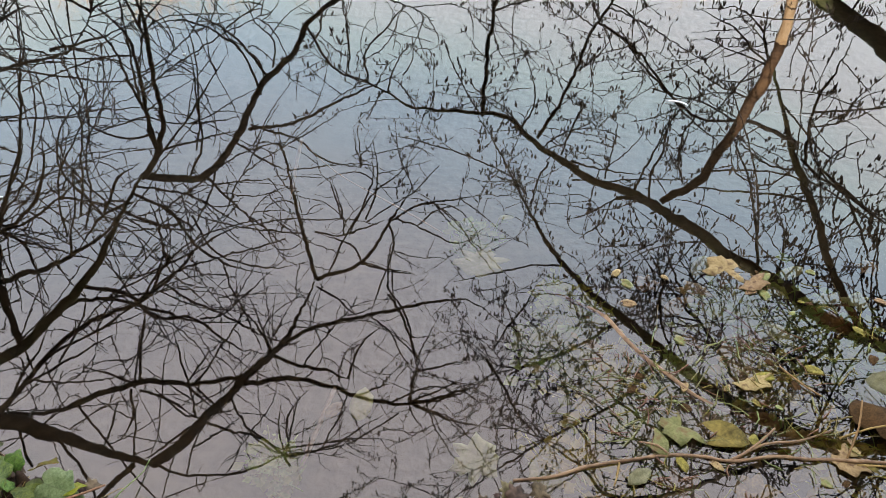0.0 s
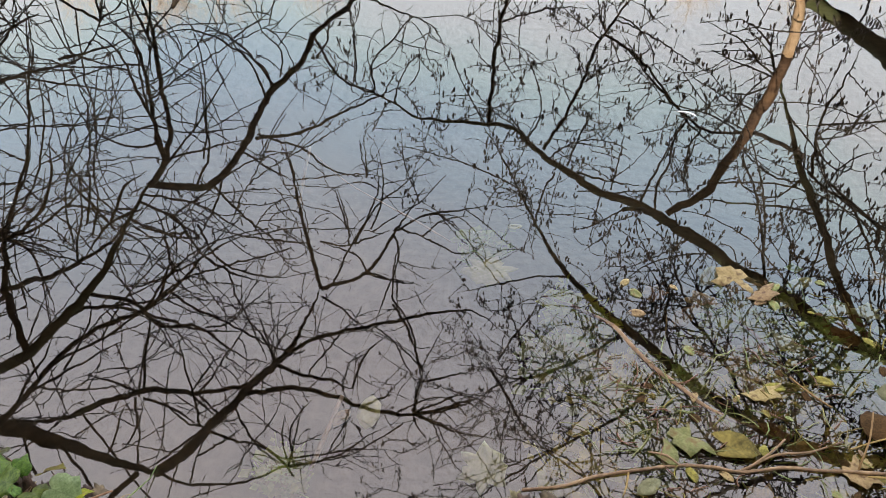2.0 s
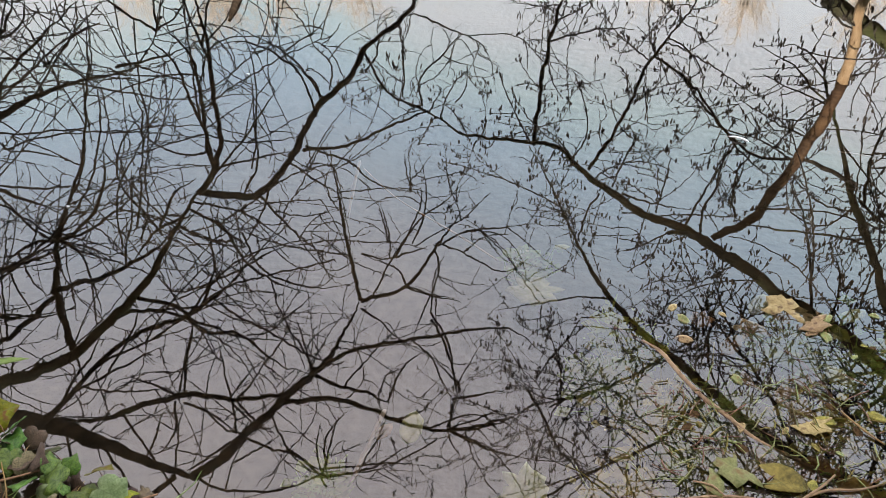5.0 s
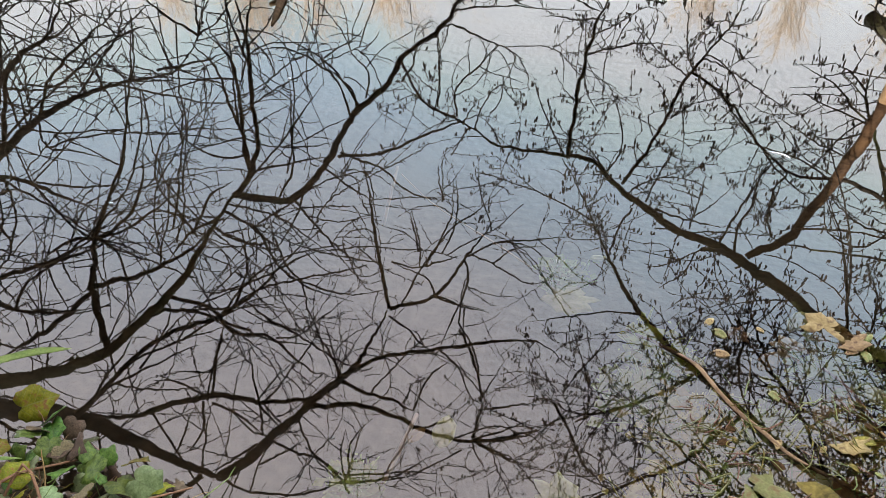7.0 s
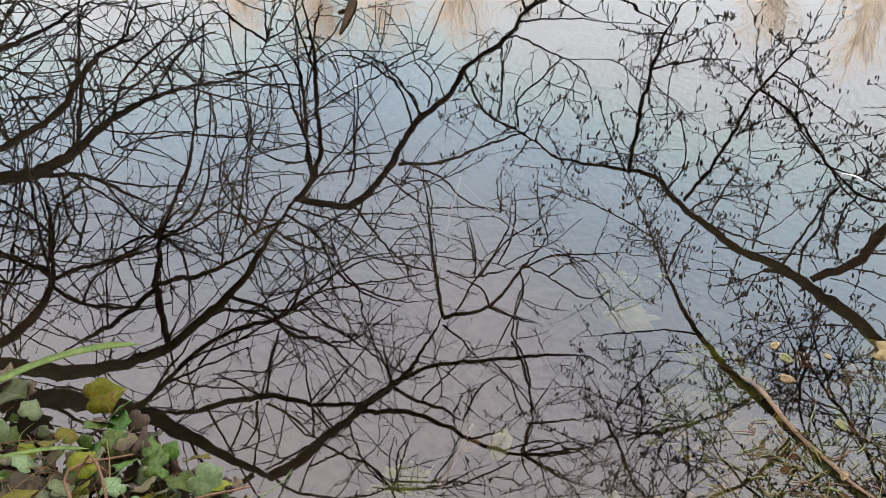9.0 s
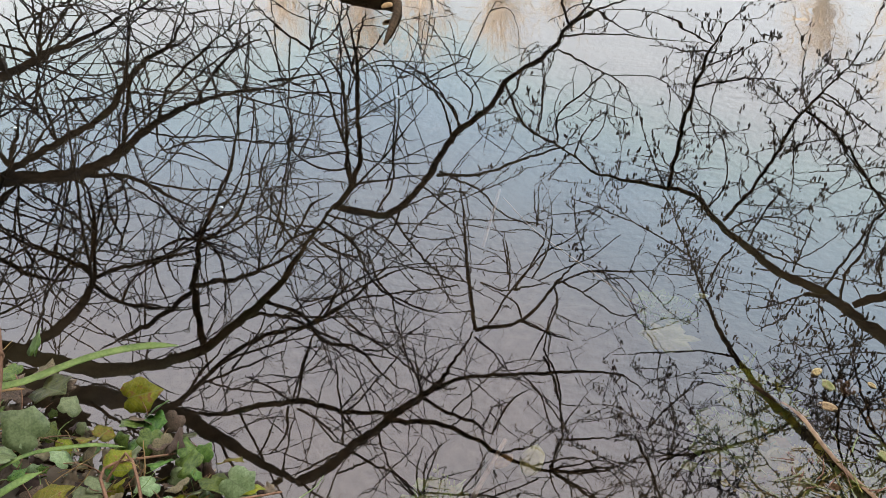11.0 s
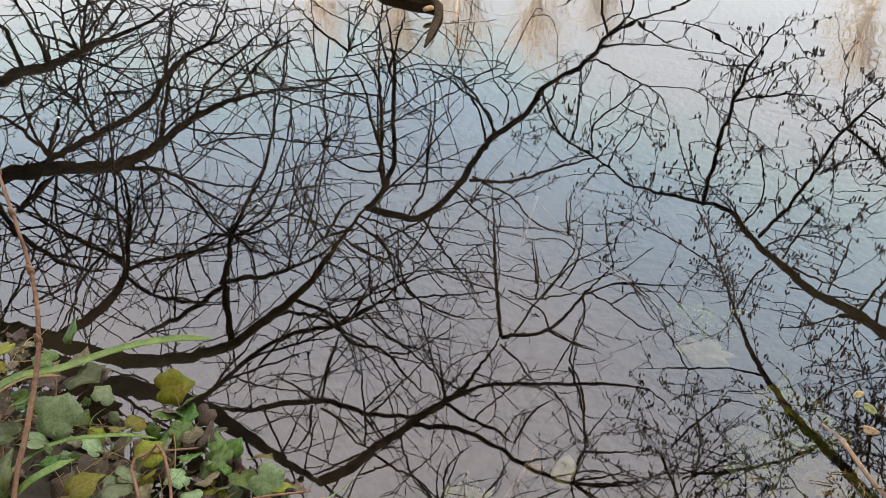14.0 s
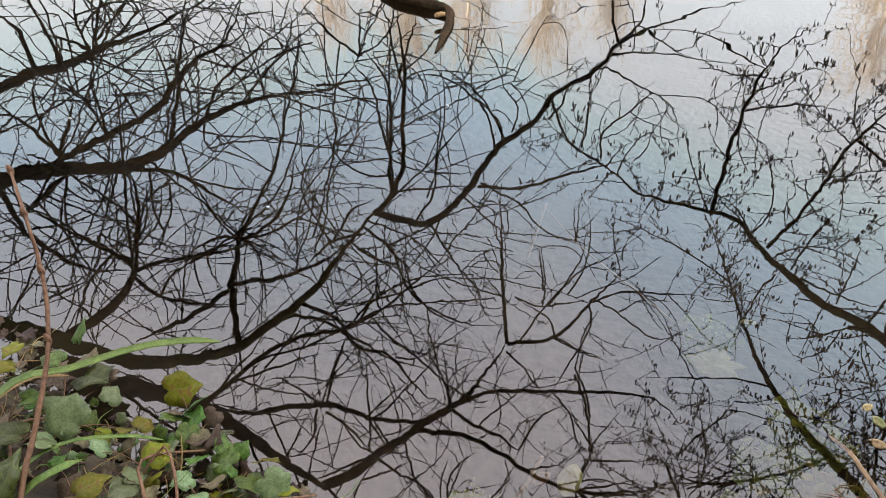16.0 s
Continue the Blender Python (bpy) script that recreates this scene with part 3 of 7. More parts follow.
limb(alder_a, lines_a, ((-2.18, 2.94, 1.41, 0.0135), (-2.62, 2.91, 1.78, 0.0125), (-2.86, 2.89, 1.94, 0.0104)))
limb(alder_a, lines_a, ((-2.19, 2.96, 1.40, 0.0146), (-2.13, 3.32, 1.61, 0.0125), (-2.05, 3.67, 1.75, 0.0094), (-1.95, 4.17, 1.85, 0.0058)))
limb(alder_a, lines_a, ((-1.90, 2.71, 1.45, 0.0111), (-1.84, 2.96, 1.53, 0.0101), (-1.69, 3.18, 1.76, 0.0083), (-1.44, 3.41, 2.16, 0.0064), (-1.15, 3.67, 2.42, 0.0040)))
limb(alder_a, lines_a, ((-2.15, 2.37, 1.77, 0.0146), (-2.09, 2.53, 1.77, 0.0135), (-2.02, 2.79, 1.76, 0.0114), (-1.90, 3.03, 1.77, 0.0114), (-1.62, 3.36, 1.84, 0.0089), (-1.36, 3.83, 1.75, 0.0066), (-1.27, 4.03, 1.66, 0.0053)))
limb(alder_a, lines_a, ((-1.67, 2.58, 2.39, 0.0146), (-1.79, 2.49, 2.46, 0.0146), (-2.00, 2.34, 2.60, 0.0156)))
limb(alder_a, lines_a, ((-1.71, 4.40, 0.85, 0.0077), (-1.86, 4.61, 0.65, 0.0067), (-1.94, 4.75, 0.52, 0.0054)), name="branch")
limb(alder_a, lines_a, ((-1.76, 4.47, 0.78, 0.0078), (-1.77, 4.69, 0.65, 0.0067), (-1.78, 4.86, 0.55, 0.0054)), name="branch")
limb(alder_a, lines_a, ((-1.75, 4.51, 0.79, 0.0066), (-1.68, 4.62, 0.73, 0.0053), (-1.62, 4.74, 0.65, 0.0040), (-1.52, 4.85, 0.61, 0.0040), (-1.33, 5.00, 0.59, 0.0034)), name="branch")
limb(alder_a, lines_a, ((-1.64, 3.94, 1.04, 0.0086), (-1.76, 4.10, 0.89, 0.0075), (-1.84, 4.21, 0.77, 0.0062), (-1.95, 4.27, 0.70, 0.0064), (-2.01, 4.31, 0.64, 0.0051)), name="branch")
limb(alder_a, lines_a, ((-1.72, 4.17, 0.92, 0.0050), (-1.68, 4.36, 0.76, 0.0051), (-1.57, 4.47, 0.73, 0.0039), (-1.38, 4.58, 0.77, 0.0040), (-1.20, 4.69, 0.80, 0.0033)), name="branch")
limb(alder_a, lines_a, ((-1.14, 4.55, 1.29, 0.0081), (-1.21, 4.68, 1.14, 0.0067), (-1.29, 4.75, 1.06, 0.0068), (-1.45, 4.80, 0.98, 0.0061), (-1.61, 4.83, 0.93, 0.0056), (-1.76, 4.82, 0.94, 0.0049), (-1.87, 4.79, 0.99, 0.0042)), name="branch")
limb(alder_a, lines_a, ((-1.13, 4.67, 1.26, 0.0054), (-1.17, 4.77, 1.17, 0.0056), (-1.28, 4.84, 1.11, 0.0056), (-1.40, 4.90, 1.04, 0.0042), (-1.46, 5.07, 0.87, 0.0042)), name="branch")
limb(alder_a, lines_a, ((-1.09, 4.79, 1.23, 0.0056), (-1.08, 4.91, 1.12, 0.0056), (-1.21, 4.99, 1.03, 0.0042), (-1.27, 5.08, 0.93, 0.0042), (-1.46, 5.21, 0.76, 0.0036)), name="branch")
limb(alder_a, lines_a, ((-1.42, 3.74, 1.35, 0.0060), (-1.36, 3.91, 1.23, 0.0060), (-1.40, 4.11, 1.05, 0.0049), (-1.43, 4.27, 0.89, 0.0050), (-1.49, 4.36, 0.77, 0.0039)), name="branch")
limb(alder_a, lines_a, ((-1.54, 3.65, 1.16, 0.0059), (-1.40, 3.90, 1.05, 0.0059), (-1.32, 4.06, 0.96, 0.0049), (-1.20, 4.26, 0.83, 0.0037)), name="branch")
limb(alder_a, lines_a, ((-1.63, 3.92, 1.05, 0.0049), (-1.86, 3.92, 1.12, 0.0043), (-2.15, 3.89, 1.22, 0.0039)), name="branch")
limb(alder_a, lines_a, ((-1.64, 3.93, 1.05, 0.0049), (-1.51, 4.00, 1.15, 0.0043), (-1.31, 4.15, 1.22, 0.0039), (-1.17, 4.26, 1.26, 0.0039)), name="branch")
limb(alder_a, lines_a, ((-2.30, 3.29, 1.35, 0.0085), (-2.24, 3.39, 1.38, 0.0073), (-2.18, 3.49, 1.39, 0.0074), (-2.08, 3.67, 1.37, 0.0062), (-2.00, 3.81, 1.35, 0.0050)), name="branch")
limb(alder_a, lines_a, ((-2.30, 3.29, 1.35, 0.0085), (-2.47, 3.30, 1.38, 0.0074), (-2.65, 3.28, 1.51, 0.0064)), name="branch")
limb(alder_a, lines_a, ((-2.30, 3.29, 1.35, 0.0073), (-2.25, 3.33, 1.45, 0.0060), (-2.22, 3.32, 1.60, 0.0061), (-2.20, 3.27, 1.86, 0.0050)), name="branch")
limb(alder_a, lines_a, ((-2.49, 2.60, 1.15, 0.0098), (-2.43, 2.66, 1.29, 0.0089), (-2.33, 2.76, 1.41, 0.0091), (-2.24, 2.89, 1.48, 0.0101)), name="branch")
limb(alder_a, lines_a, ((-2.65, 3.28, 1.51, 0.0057), (-2.65, 3.29, 1.72, 0.0051), (-2.63, 3.30, 1.93, 0.0053)), name="branch")
limb(alder_a, lines_a, ((-2.56, 3.29, 1.44, 0.0057), (-2.56, 3.32, 1.69, 0.0051), (-2.54, 3.35, 1.81, 0.0052)), name="branch")
limb(alder_a, lines_a, ((-2.85, 2.75, 1.11, 0.0047), (-2.83, 2.85, 1.23, 0.0053), (-2.81, 2.94, 1.40, 0.0060)), name="branch")
limb(alder_a, lines_a, ((-2.56, 2.68, 1.14, 0.0067), (-2.64, 2.89, 1.02, 0.0057), (-2.74, 3.02, 0.91, 0.0052), (-2.81, 3.10, 0.84, 0.0047)), name="branch")
limb(alder_a, lines_a, ((-2.57, 2.72, 1.12, 0.0056), (-2.62, 2.94, 1.05, 0.0045), (-2.72, 3.13, 0.95, 0.0048)), name="branch")
limb(alder_a, lines_a, ((-2.58, 2.77, 1.11, 0.0050), (-2.58, 2.98, 1.08, 0.0047), (-2.67, 3.18, 0.99, 0.0048)), name="branch")
limb(alder_a, lines_a, ((-1.60, 3.47, 1.19, 0.0058), (-1.42, 3.55, 1.30, 0.0052), (-1.31, 3.59, 1.39, 0.0048), (-1.19, 3.61, 1.53, 0.0048), (-1.06, 3.63, 1.65, 0.0036)), name="branch")
limb(alder_a, lines_a, ((-1.63, 3.39, 1.23, 0.0079), (-1.77, 3.38, 1.30, 0.0069), (-1.85, 3.36, 1.39, 0.0059), (-1.97, 3.32, 1.53, 0.0049)), name="branch")
limb(alder_a, lines_a, ((-1.77, 3.38, 1.30, 0.0081), (-1.76, 3.62, 1.25, 0.0072), (-1.68, 3.78, 1.26, 0.0060)), name="branch")
limb(alder_a, lines_a, ((-1.65, 3.32, 1.84, 0.0074), (-1.59, 3.49, 1.78, 0.0074), (-1.54, 3.54, 1.78, 0.0061), (-1.43, 3.65, 1.78, 0.0057), (-1.28, 3.79, 1.76, 0.0050), (-1.06, 3.91, 1.81, 0.0039)), name="branch")
limb(alder_a, lines_a, ((-1.58, 3.49, 1.78, 0.0061), (-1.67, 3.74, 1.69, 0.0058), (-1.75, 3.91, 1.61, 0.0051)), name="branch")
limb(alder_a, lines_a, ((-1.59, 3.49, 1.78, 0.0061), (-1.78, 3.50, 1.87, 0.0057), (-1.98, 3.54, 1.91, 0.0040)), name="branch")
limb(alder_a, lines_a, ((-1.82, 3.00, 1.56, 0.0057), (-1.70, 3.10, 1.64, 0.0058), (-1.56, 3.21, 1.71, 0.0052), (-1.35, 3.37, 1.80, 0.0036)), name="branch")
limb(alder_a, lines_a, ((-1.23, 4.14, 1.38, 0.0064), (-1.11, 4.21, 1.55, 0.0059), (-1.01, 4.29, 1.69, 0.0053)), name="branch")
limb(alder_a, lines_a, ((-1.18, 5.32, 3.08, 0.0069), (-1.42, 5.34, 3.07, 0.0070), (-1.74, 5.37, 3.04, 0.0062), (-2.05, 5.42, 2.97, 0.0054), (-2.26, 5.49, 2.87, 0.0054)), name="branch")
limb(alder_a, lines_a, ((-1.34, 3.86, 1.47, 0.0043), (-1.15, 4.03, 1.57, 0.0039), (-1.03, 4.14, 1.64, 0.0032)), name="branch")
limb(alder_a, lines_a, ((-1.30, 3.89, 1.56, 0.0044), (-1.15, 4.00, 1.67, 0.0039), (-0.97, 4.17, 1.74, 0.0033)), name="branch")
limb(alder_a, lines_a, ((-1.32, 3.67, 1.91, 0.0050), (-1.28, 3.61, 2.10, 0.0051), (-1.23, 3.58, 2.23, 0.0052), (-1.14, 3.49, 2.51, 0.0059)), name="branch")
limb(alder_a, lines_a, ((-1.08, 5.34, 3.08, 0.0087), (-0.85, 5.42, 3.19, 0.0079), (-0.51, 5.64, 3.21, 0.0073)), name="branch")
limb(alder_a, lines_a, ((-0.80, 5.45, 3.19, 0.0089), (-0.69, 5.69, 3.06, 0.0073), (-0.62, 5.88, 2.94, 0.0073), (-0.62, 6.09, 2.79, 0.0056)), name="branch")
limb(alder_a, lines_a, ((-0.97, 5.08, 3.35, 0.0086), (-0.80, 5.41, 3.12, 0.0087), (-0.59, 5.66, 2.93, 0.0072), (-0.41, 5.80, 2.85, 0.0062), (-0.15, 6.01, 2.67, 0.0054)), name="branch")
limb(alder_a, lines_a, ((-0.45, 5.60, 3.18, 0.0090), (-0.20, 5.75, 3.13, 0.0082), (0.09, 5.84, 3.14, 0.0074), (0.45, 5.93, 3.15, 0.0056)), name="branch")
limb(alder_a, lines_a, ((-0.43, 5.62, 3.17, 0.0081), (-0.23, 5.63, 3.27, 0.0073), (0.13, 5.61, 3.46, 0.0065), (0.38, 5.75, 3.40, 0.0056)), name="branch")
limb(alder_a, lines_a, ((-0.23, 5.63, 3.27, 0.0064), (-0.04, 5.81, 3.23, 0.0056), (0.21, 5.94, 3.27, 0.0048)), name="branch")
limb(alder_a, lines_a, ((-0.85, 5.42, 3.19, 0.0070), (-0.87, 5.60, 3.11, 0.0072), (-0.98, 5.92, 2.94, 0.0056)), name="branch")
limb(alder_a, lines_a, ((-0.70, 5.25, 3.35, 0.0089), (-0.80, 5.41, 3.30, 0.0081), (-1.08, 5.57, 3.30, 0.0074)), name="branch")
limb(alder_a, lines_a, ((-0.70, 5.25, 3.35, 0.0079), (-0.43, 5.31, 3.52, 0.0073), (-0.23, 5.38, 3.62, 0.0054)), name="branch")
limb(alder_a, lines_a, ((-0.49, 5.21, 3.61, 0.0072), (-0.48, 5.53, 3.48, 0.0065), (-0.40, 5.75, 3.39, 0.0056)), name="branch")
limb(alder_a, lines_a, ((-0.59, 4.95, 2.13, 0.0060), (-0.65, 5.16, 2.08, 0.0047), (-0.68, 5.30, 2.04, 0.0040)), name="branch")
limb(alder_a, lines_a, ((-2.10, 2.51, 1.77, 0.0078), (-2.04, 2.68, 1.75, 0.0068), (-1.94, 2.84, 1.74, 0.0064), (-1.79, 3.00, 1.77, 0.0059), (-1.56, 3.20, 1.81, 0.0048)), name="branch")
limb(alder_a, lines_a, ((-2.07, 2.61, 1.77, 0.0068), (-1.91, 2.87, 1.84, 0.0059), (-1.76, 3.08, 1.89, 0.0049)), name="branch")
limb(alder_a, lines_a, ((-1.97, 3.38, 2.68, 0.0084), (-2.16, 3.46, 2.68, 0.0072), (-2.36, 3.54, 2.70, 0.0059)), name="branch")
limb(alder_a, lines_a, ((-1.94, 3.40, 2.70, 0.0085), (-1.99, 3.66, 2.64, 0.0072), (-2.01, 3.89, 2.58, 0.0059)), name="branch")
limb(alder_a, lines_a, ((-1.94, 3.40, 2.70, 0.0070), (-1.98, 3.72, 2.60, 0.0065), (-1.99, 3.98, 2.50, 0.0044)), name="branch")
limb(alder_a, lines_a, ((-1.56, 3.21, 2.81, 0.0068), (-1.68, 3.27, 2.83, 0.0062), (-1.89, 3.45, 2.82, 0.0058)), name="branch")
limb(alder_a, lines_a, ((-1.56, 3.21, 2.81, 0.0068), (-1.63, 3.39, 2.73, 0.0069), (-1.75, 3.67, 2.61, 0.0057), (-1.82, 3.81, 2.53, 0.0043)), name="branch")
limb(alder_a, lines_a, ((-1.71, 3.53, 2.88, 0.0072), (-1.65, 3.74, 2.89, 0.0059), (-1.57, 3.95, 2.92, 0.0060)), name="branch")
limb(alder_a, lines_a, ((-1.48, 3.36, 2.91, 0.0070), (-1.60, 3.49, 2.92, 0.0072), (-1.73, 3.60, 2.95, 0.0074)), name="branch")
limb(alder_a, lines_a, ((-1.56, 3.10, 2.76, 0.0081), (-1.74, 3.06, 2.89, 0.0068), (-1.89, 3.03, 3.00, 0.0070)), name="branch")
limb(alder_a, lines_a, ((-1.67, 2.58, 2.39, 0.0060), (-1.72, 2.79, 2.37, 0.0049), (-1.76, 3.02, 2.34, 0.0050)), name="branch")
limb(alder_a, lines_a, ((-1.79, 2.54, 2.24, 0.0059), (-1.81, 2.84, 2.26, 0.0049), (-1.82, 2.94, 2.27, 0.0049)), name="branch")
limb(alder_a, lines_a, ((-1.27, 4.10, 3.19, 0.0077), (-1.40, 4.30, 3.13, 0.0079), (-1.52, 4.42, 3.08, 0.0065), (-1.61, 4.51, 3.05, 0.0065)), name="branch")
limb(alder_a, lines_a, ((-1.29, 4.05, 3.17, 0.0146), (-1.08, 4.08, 3.33, 0.0125), (-0.90, 4.12, 3.43, 0.0135), (-0.73, 4.13, 3.55, 0.0100)), name="branch")
limb(alder_a, lines_a, ((-0.64, 3.86, 3.42, 0.0093), (-0.54, 3.97, 3.49, 0.0078), (-0.42, 4.10, 3.57, 0.0065)), name="branch")
limb(alder_a, lines_a, ((-0.74, 4.13, 3.54, 0.0081), (-0.65, 4.41, 3.48, 0.0074), (-0.49, 4.62, 3.47, 0.0067)), name="branch")
limb(alder_a, lines_a, ((-0.49, 5.21, 3.61, 0.0090), (-0.35, 5.11, 3.84, 0.0091), (-0.27, 4.98, 4.10, 0.0092), (-0.20, 4.88, 4.29, 0.0075)), name="branch")
limb(alder_a, lines_a, ((-0.61, 4.71, 3.44, 0.0076), (-0.45, 4.67, 3.60, 0.0068), (-0.34, 4.59, 3.82, 0.0069), (-0.25, 4.53, 3.97, 0.0069)), name="branch")
limb(alder_a, lines_a, ((-0.26, 4.54, 3.96, 0.0087), (-0.05, 4.64, 4.01, 0.0089), (0.24, 4.78, 4.07, 0.0073)), name="branch")
limb(alder_a, lines_a, ((-0.25, 3.92, 3.59, 0.0135), (0.01, 4.05, 3.66, 0.0114), (0.23, 4.17, 3.70, 0.0084)), name="branch")
limb(alder_a, lines_a, ((-0.25, 3.92, 3.59, 0.0095), (-0.01, 3.90, 3.74, 0.0081), (0.26, 3.93, 3.88, 0.0066)), name="branch")
limb(alder_a, lines_a, ((-0.25, 3.92, 3.59, 0.0078), (-0.25, 4.17, 3.62, 0.0073), (-0.23, 4.26, 3.63, 0.0066)), name="branch")
limb(alder_a, lines_a, ((-0.34, 3.84, 3.60, 0.0062), (-0.51, 3.81, 3.74, 0.0064), (-0.77, 3.78, 3.92, 0.0082)), name="branch")
limb(alder_a, lines_a, ((-0.77, 3.78, 3.92, 0.0066), (-1.13, 3.79, 4.04, 0.0075), (-1.41, 3.80, 4.09, 0.0085)), name="branch")
limb(alder_a, lines_a, ((-1.20, 3.72, 4.10, 0.0084), (-1.33, 3.87, 4.08, 0.0101), (-1.62, 4.08, 4.05, 0.0101)), name="branch")
limb(alder_a, lines_a, ((-0.95, 3.78, 3.98, 0.0066), (-0.89, 3.99, 3.99, 0.0067), (-0.77, 4.23, 3.99, 0.0068)), name="branch")
limb(alder_a, lines_a, ((-1.20, 3.79, 4.05, 0.0084), (-1.26, 4.09, 3.98, 0.0077), (-1.13, 4.36, 3.96, 0.0052)), name="branch")
limb(alder_a, lines_a, ((-2.51, 2.65, 1.15, 0.0111), (-2.60, 2.85, 1.03, 0.0101), (-2.69, 2.99, 0.93, 0.0101), (-2.77, 3.06, 0.85, 0.0092)), name="branch")
limb(alder_a, lines_a, ((-3.27, 2.83, 1.06, 0.0125), (-3.29, 3.04, 1.06, 0.0125), (-3.30, 3.22, 1.05, 0.0135)), name="branch")
fine_a = []
limb(alder_a, fine_a, ((-2.48, 4.77, 1.09, 0.0095), (-2.28, 4.77, 1.05, 0.0077), (-2.10, 4.75, 0.99, 0.0061), (-1.91, 4.74, 0.91, 0.0045)), name="branch")
limb(alder_a, fine_a, ((-2.33, 3.30, 1.34, 0.0091), (-2.31, 3.46, 1.27, 0.0088), (-2.31, 3.61, 1.19, 0.0084), (-2.30, 3.73, 1.15, 0.0081), (-2.32, 3.85, 1.10, 0.0077), (-2.34, 3.98, 1.00, 0.0074), (-2.36, 4.11, 0.89, 0.0070), (-2.37, 4.24, 0.80, 0.0066), (-2.39, 4.37, 0.68, 0.0062), (-2.41, 4.47, 0.59, 0.0059)), name="branch")
limb(alder_a, fine_a, ((-2.28, 3.34, 1.35, 0.0105), (-2.24, 3.43, 1.37, 0.0098), (-2.21, 3.56, 1.35, 0.0090), (-2.21, 3.70, 1.28, 0.0083), (-2.23, 3.80, 1.24, 0.0076), (-2.25, 3.94, 1.13, 0.0069)), name="branch")
limb(alder_a, fine_a, ((-1.90, 3.38, 1.31, 0.0063), (-1.86, 3.44, 1.15, 0.0058), (-1.84, 3.47, 1.01, 0.0053), (-1.80, 3.51, 0.84, 0.0048), (-1.78, 3.53, 0.69, 0.0044), (-1.79, 3.54, 0.53, 0.0039), (-1.77, 3.54, 0.40, 0.0035)), name="branch")
limb(alder_a, fine_a, ((-2.02, 3.87, 1.76, 0.0072), (-2.16, 3.98, 1.65, 0.0068), (-2.31, 4.09, 1.53, 0.0064), (-2.36, 4.23, 1.44, 0.0060), (-2.34, 4.39, 1.36, 0.0055), (-2.28, 4.56, 1.30, 0.0051), (-2.28, 4.71, 1.20, 0.0047)), name="branch")
limb(alder_a, fine_a, ((-1.39, 3.88, 1.25, 0.0052), (-1.37, 3.96, 1.15, 0.0050), (-1.37, 4.09, 0.97, 0.0048), (-1.38, 4.18, 0.82, 0.0044), (-1.41, 4.25, 0.70, 0.0042), (-1.45, 4.32, 0.54, 0.0040)), name="branch")
limb(alder_a, fine_a, ((-1.50, 3.72, 1.13, 0.0063), (-1.37, 3.84, 1.16, 0.0055), (-1.26, 3.95, 1.19, 0.0048), (-1.15, 4.05, 1.23, 0.0040)), name="branch")
limb(alder_a, fine_a, ((-1.38, 4.91, 1.03, 0.0060), (-1.32, 4.92, 0.99, 0.0052), (-1.19, 4.96, 0.90, 0.0044), (-1.10, 4.99, 0.82, 0.0037)), name="branch")
limb(alder_a, fine_a, ((-1.31, 3.89, 1.39, 0.0066), (-1.33, 3.81, 1.47, 0.0057), (-1.41, 3.67, 1.59, 0.0048), (-1.48, 3.58, 1.65, 0.0040)), name="branch")
limb(alder_a, fine_a, ((-1.89, 3.36, 1.40, 0.0051), (-1.87, 3.50, 1.28, 0.0048), (-1.90, 3.63, 1.12, 0.0046), (-1.86, 3.76, 1.00, 0.0044), (-1.80, 3.89, 0.90, 0.0041), (-1.70, 4.01, 0.83, 0.0039)), name="branch")
limb(alder_a, fine_a, ((-1.99, 3.34, 1.42, 0.0051), (-2.02, 3.44, 1.26, 0.0048), (-2.00, 3.53, 1.13, 0.0046), (-1.92, 3.65, 0.99, 0.0043), (-1.82, 3.78, 0.83, 0.0041), (-1.78, 3.85, 0.70, 0.0038)), name="branch")
limb(alder_a, fine_a, ((-1.77, 2.95, 1.42, 0.0107), (-1.72, 3.05, 1.53, 0.0104), (-1.65, 3.13, 1.66, 0.0100), (-1.62, 3.16, 1.81, 0.0096), (-1.57, 3.23, 1.93, 0.0091), (-1.45, 3.34, 2.05, 0.0087), (-1.33, 3.36, 2.23, 0.0082), (-1.22, 3.40, 2.39, 0.0076), (-1.10, 3.47, 2.52, 0.0071)), name="branch")
limb(alder_a, fine_a, ((-2.11, 5.42, 2.96, 0.0097), (-1.99, 5.28, 3.14, 0.0090), (-1.83, 5.20, 3.26, 0.0085), (-1.58, 5.18, 3.33, 0.0079), (-1.41, 5.18, 3.35, 0.0073), (-1.15, 5.23, 3.32, 0.0066)), name="branch")
limb(alder_a, fine_a, ((-1.70, 3.14, 1.77, 0.0076), (-1.65, 3.23, 1.77, 0.0070), (-1.61, 3.32, 1.75, 0.0065), (-1.57, 3.46, 1.68, 0.0059), (-1.57, 3.57, 1.62, 0.0052)), name="branch")
limb(alder_a, fine_a, ((-1.70, 3.57, 2.95, 0.0078), (-1.60, 3.68, 2.88, 0.0070), (-1.50, 3.82, 2.79, 0.0062), (-1.38, 3.98, 2.66, 0.0055), (-1.35, 4.08, 2.56, 0.0047)), name="branch")
limb(alder_a, fine_a, ((-1.28, 4.07, 3.17, 0.0083), (-1.31, 4.10, 2.92, 0.0065), (-1.35, 4.12, 2.67, 0.0048)), name="branch")
limb(alder_a, fine_a, ((-1.45, 3.43, 2.15, 0.0062), (-1.33, 3.50, 2.18, 0.0055), (-1.20, 3.64, 2.14, 0.0048), (-1.05, 3.79, 2.08, 0.0042)), name="branch")
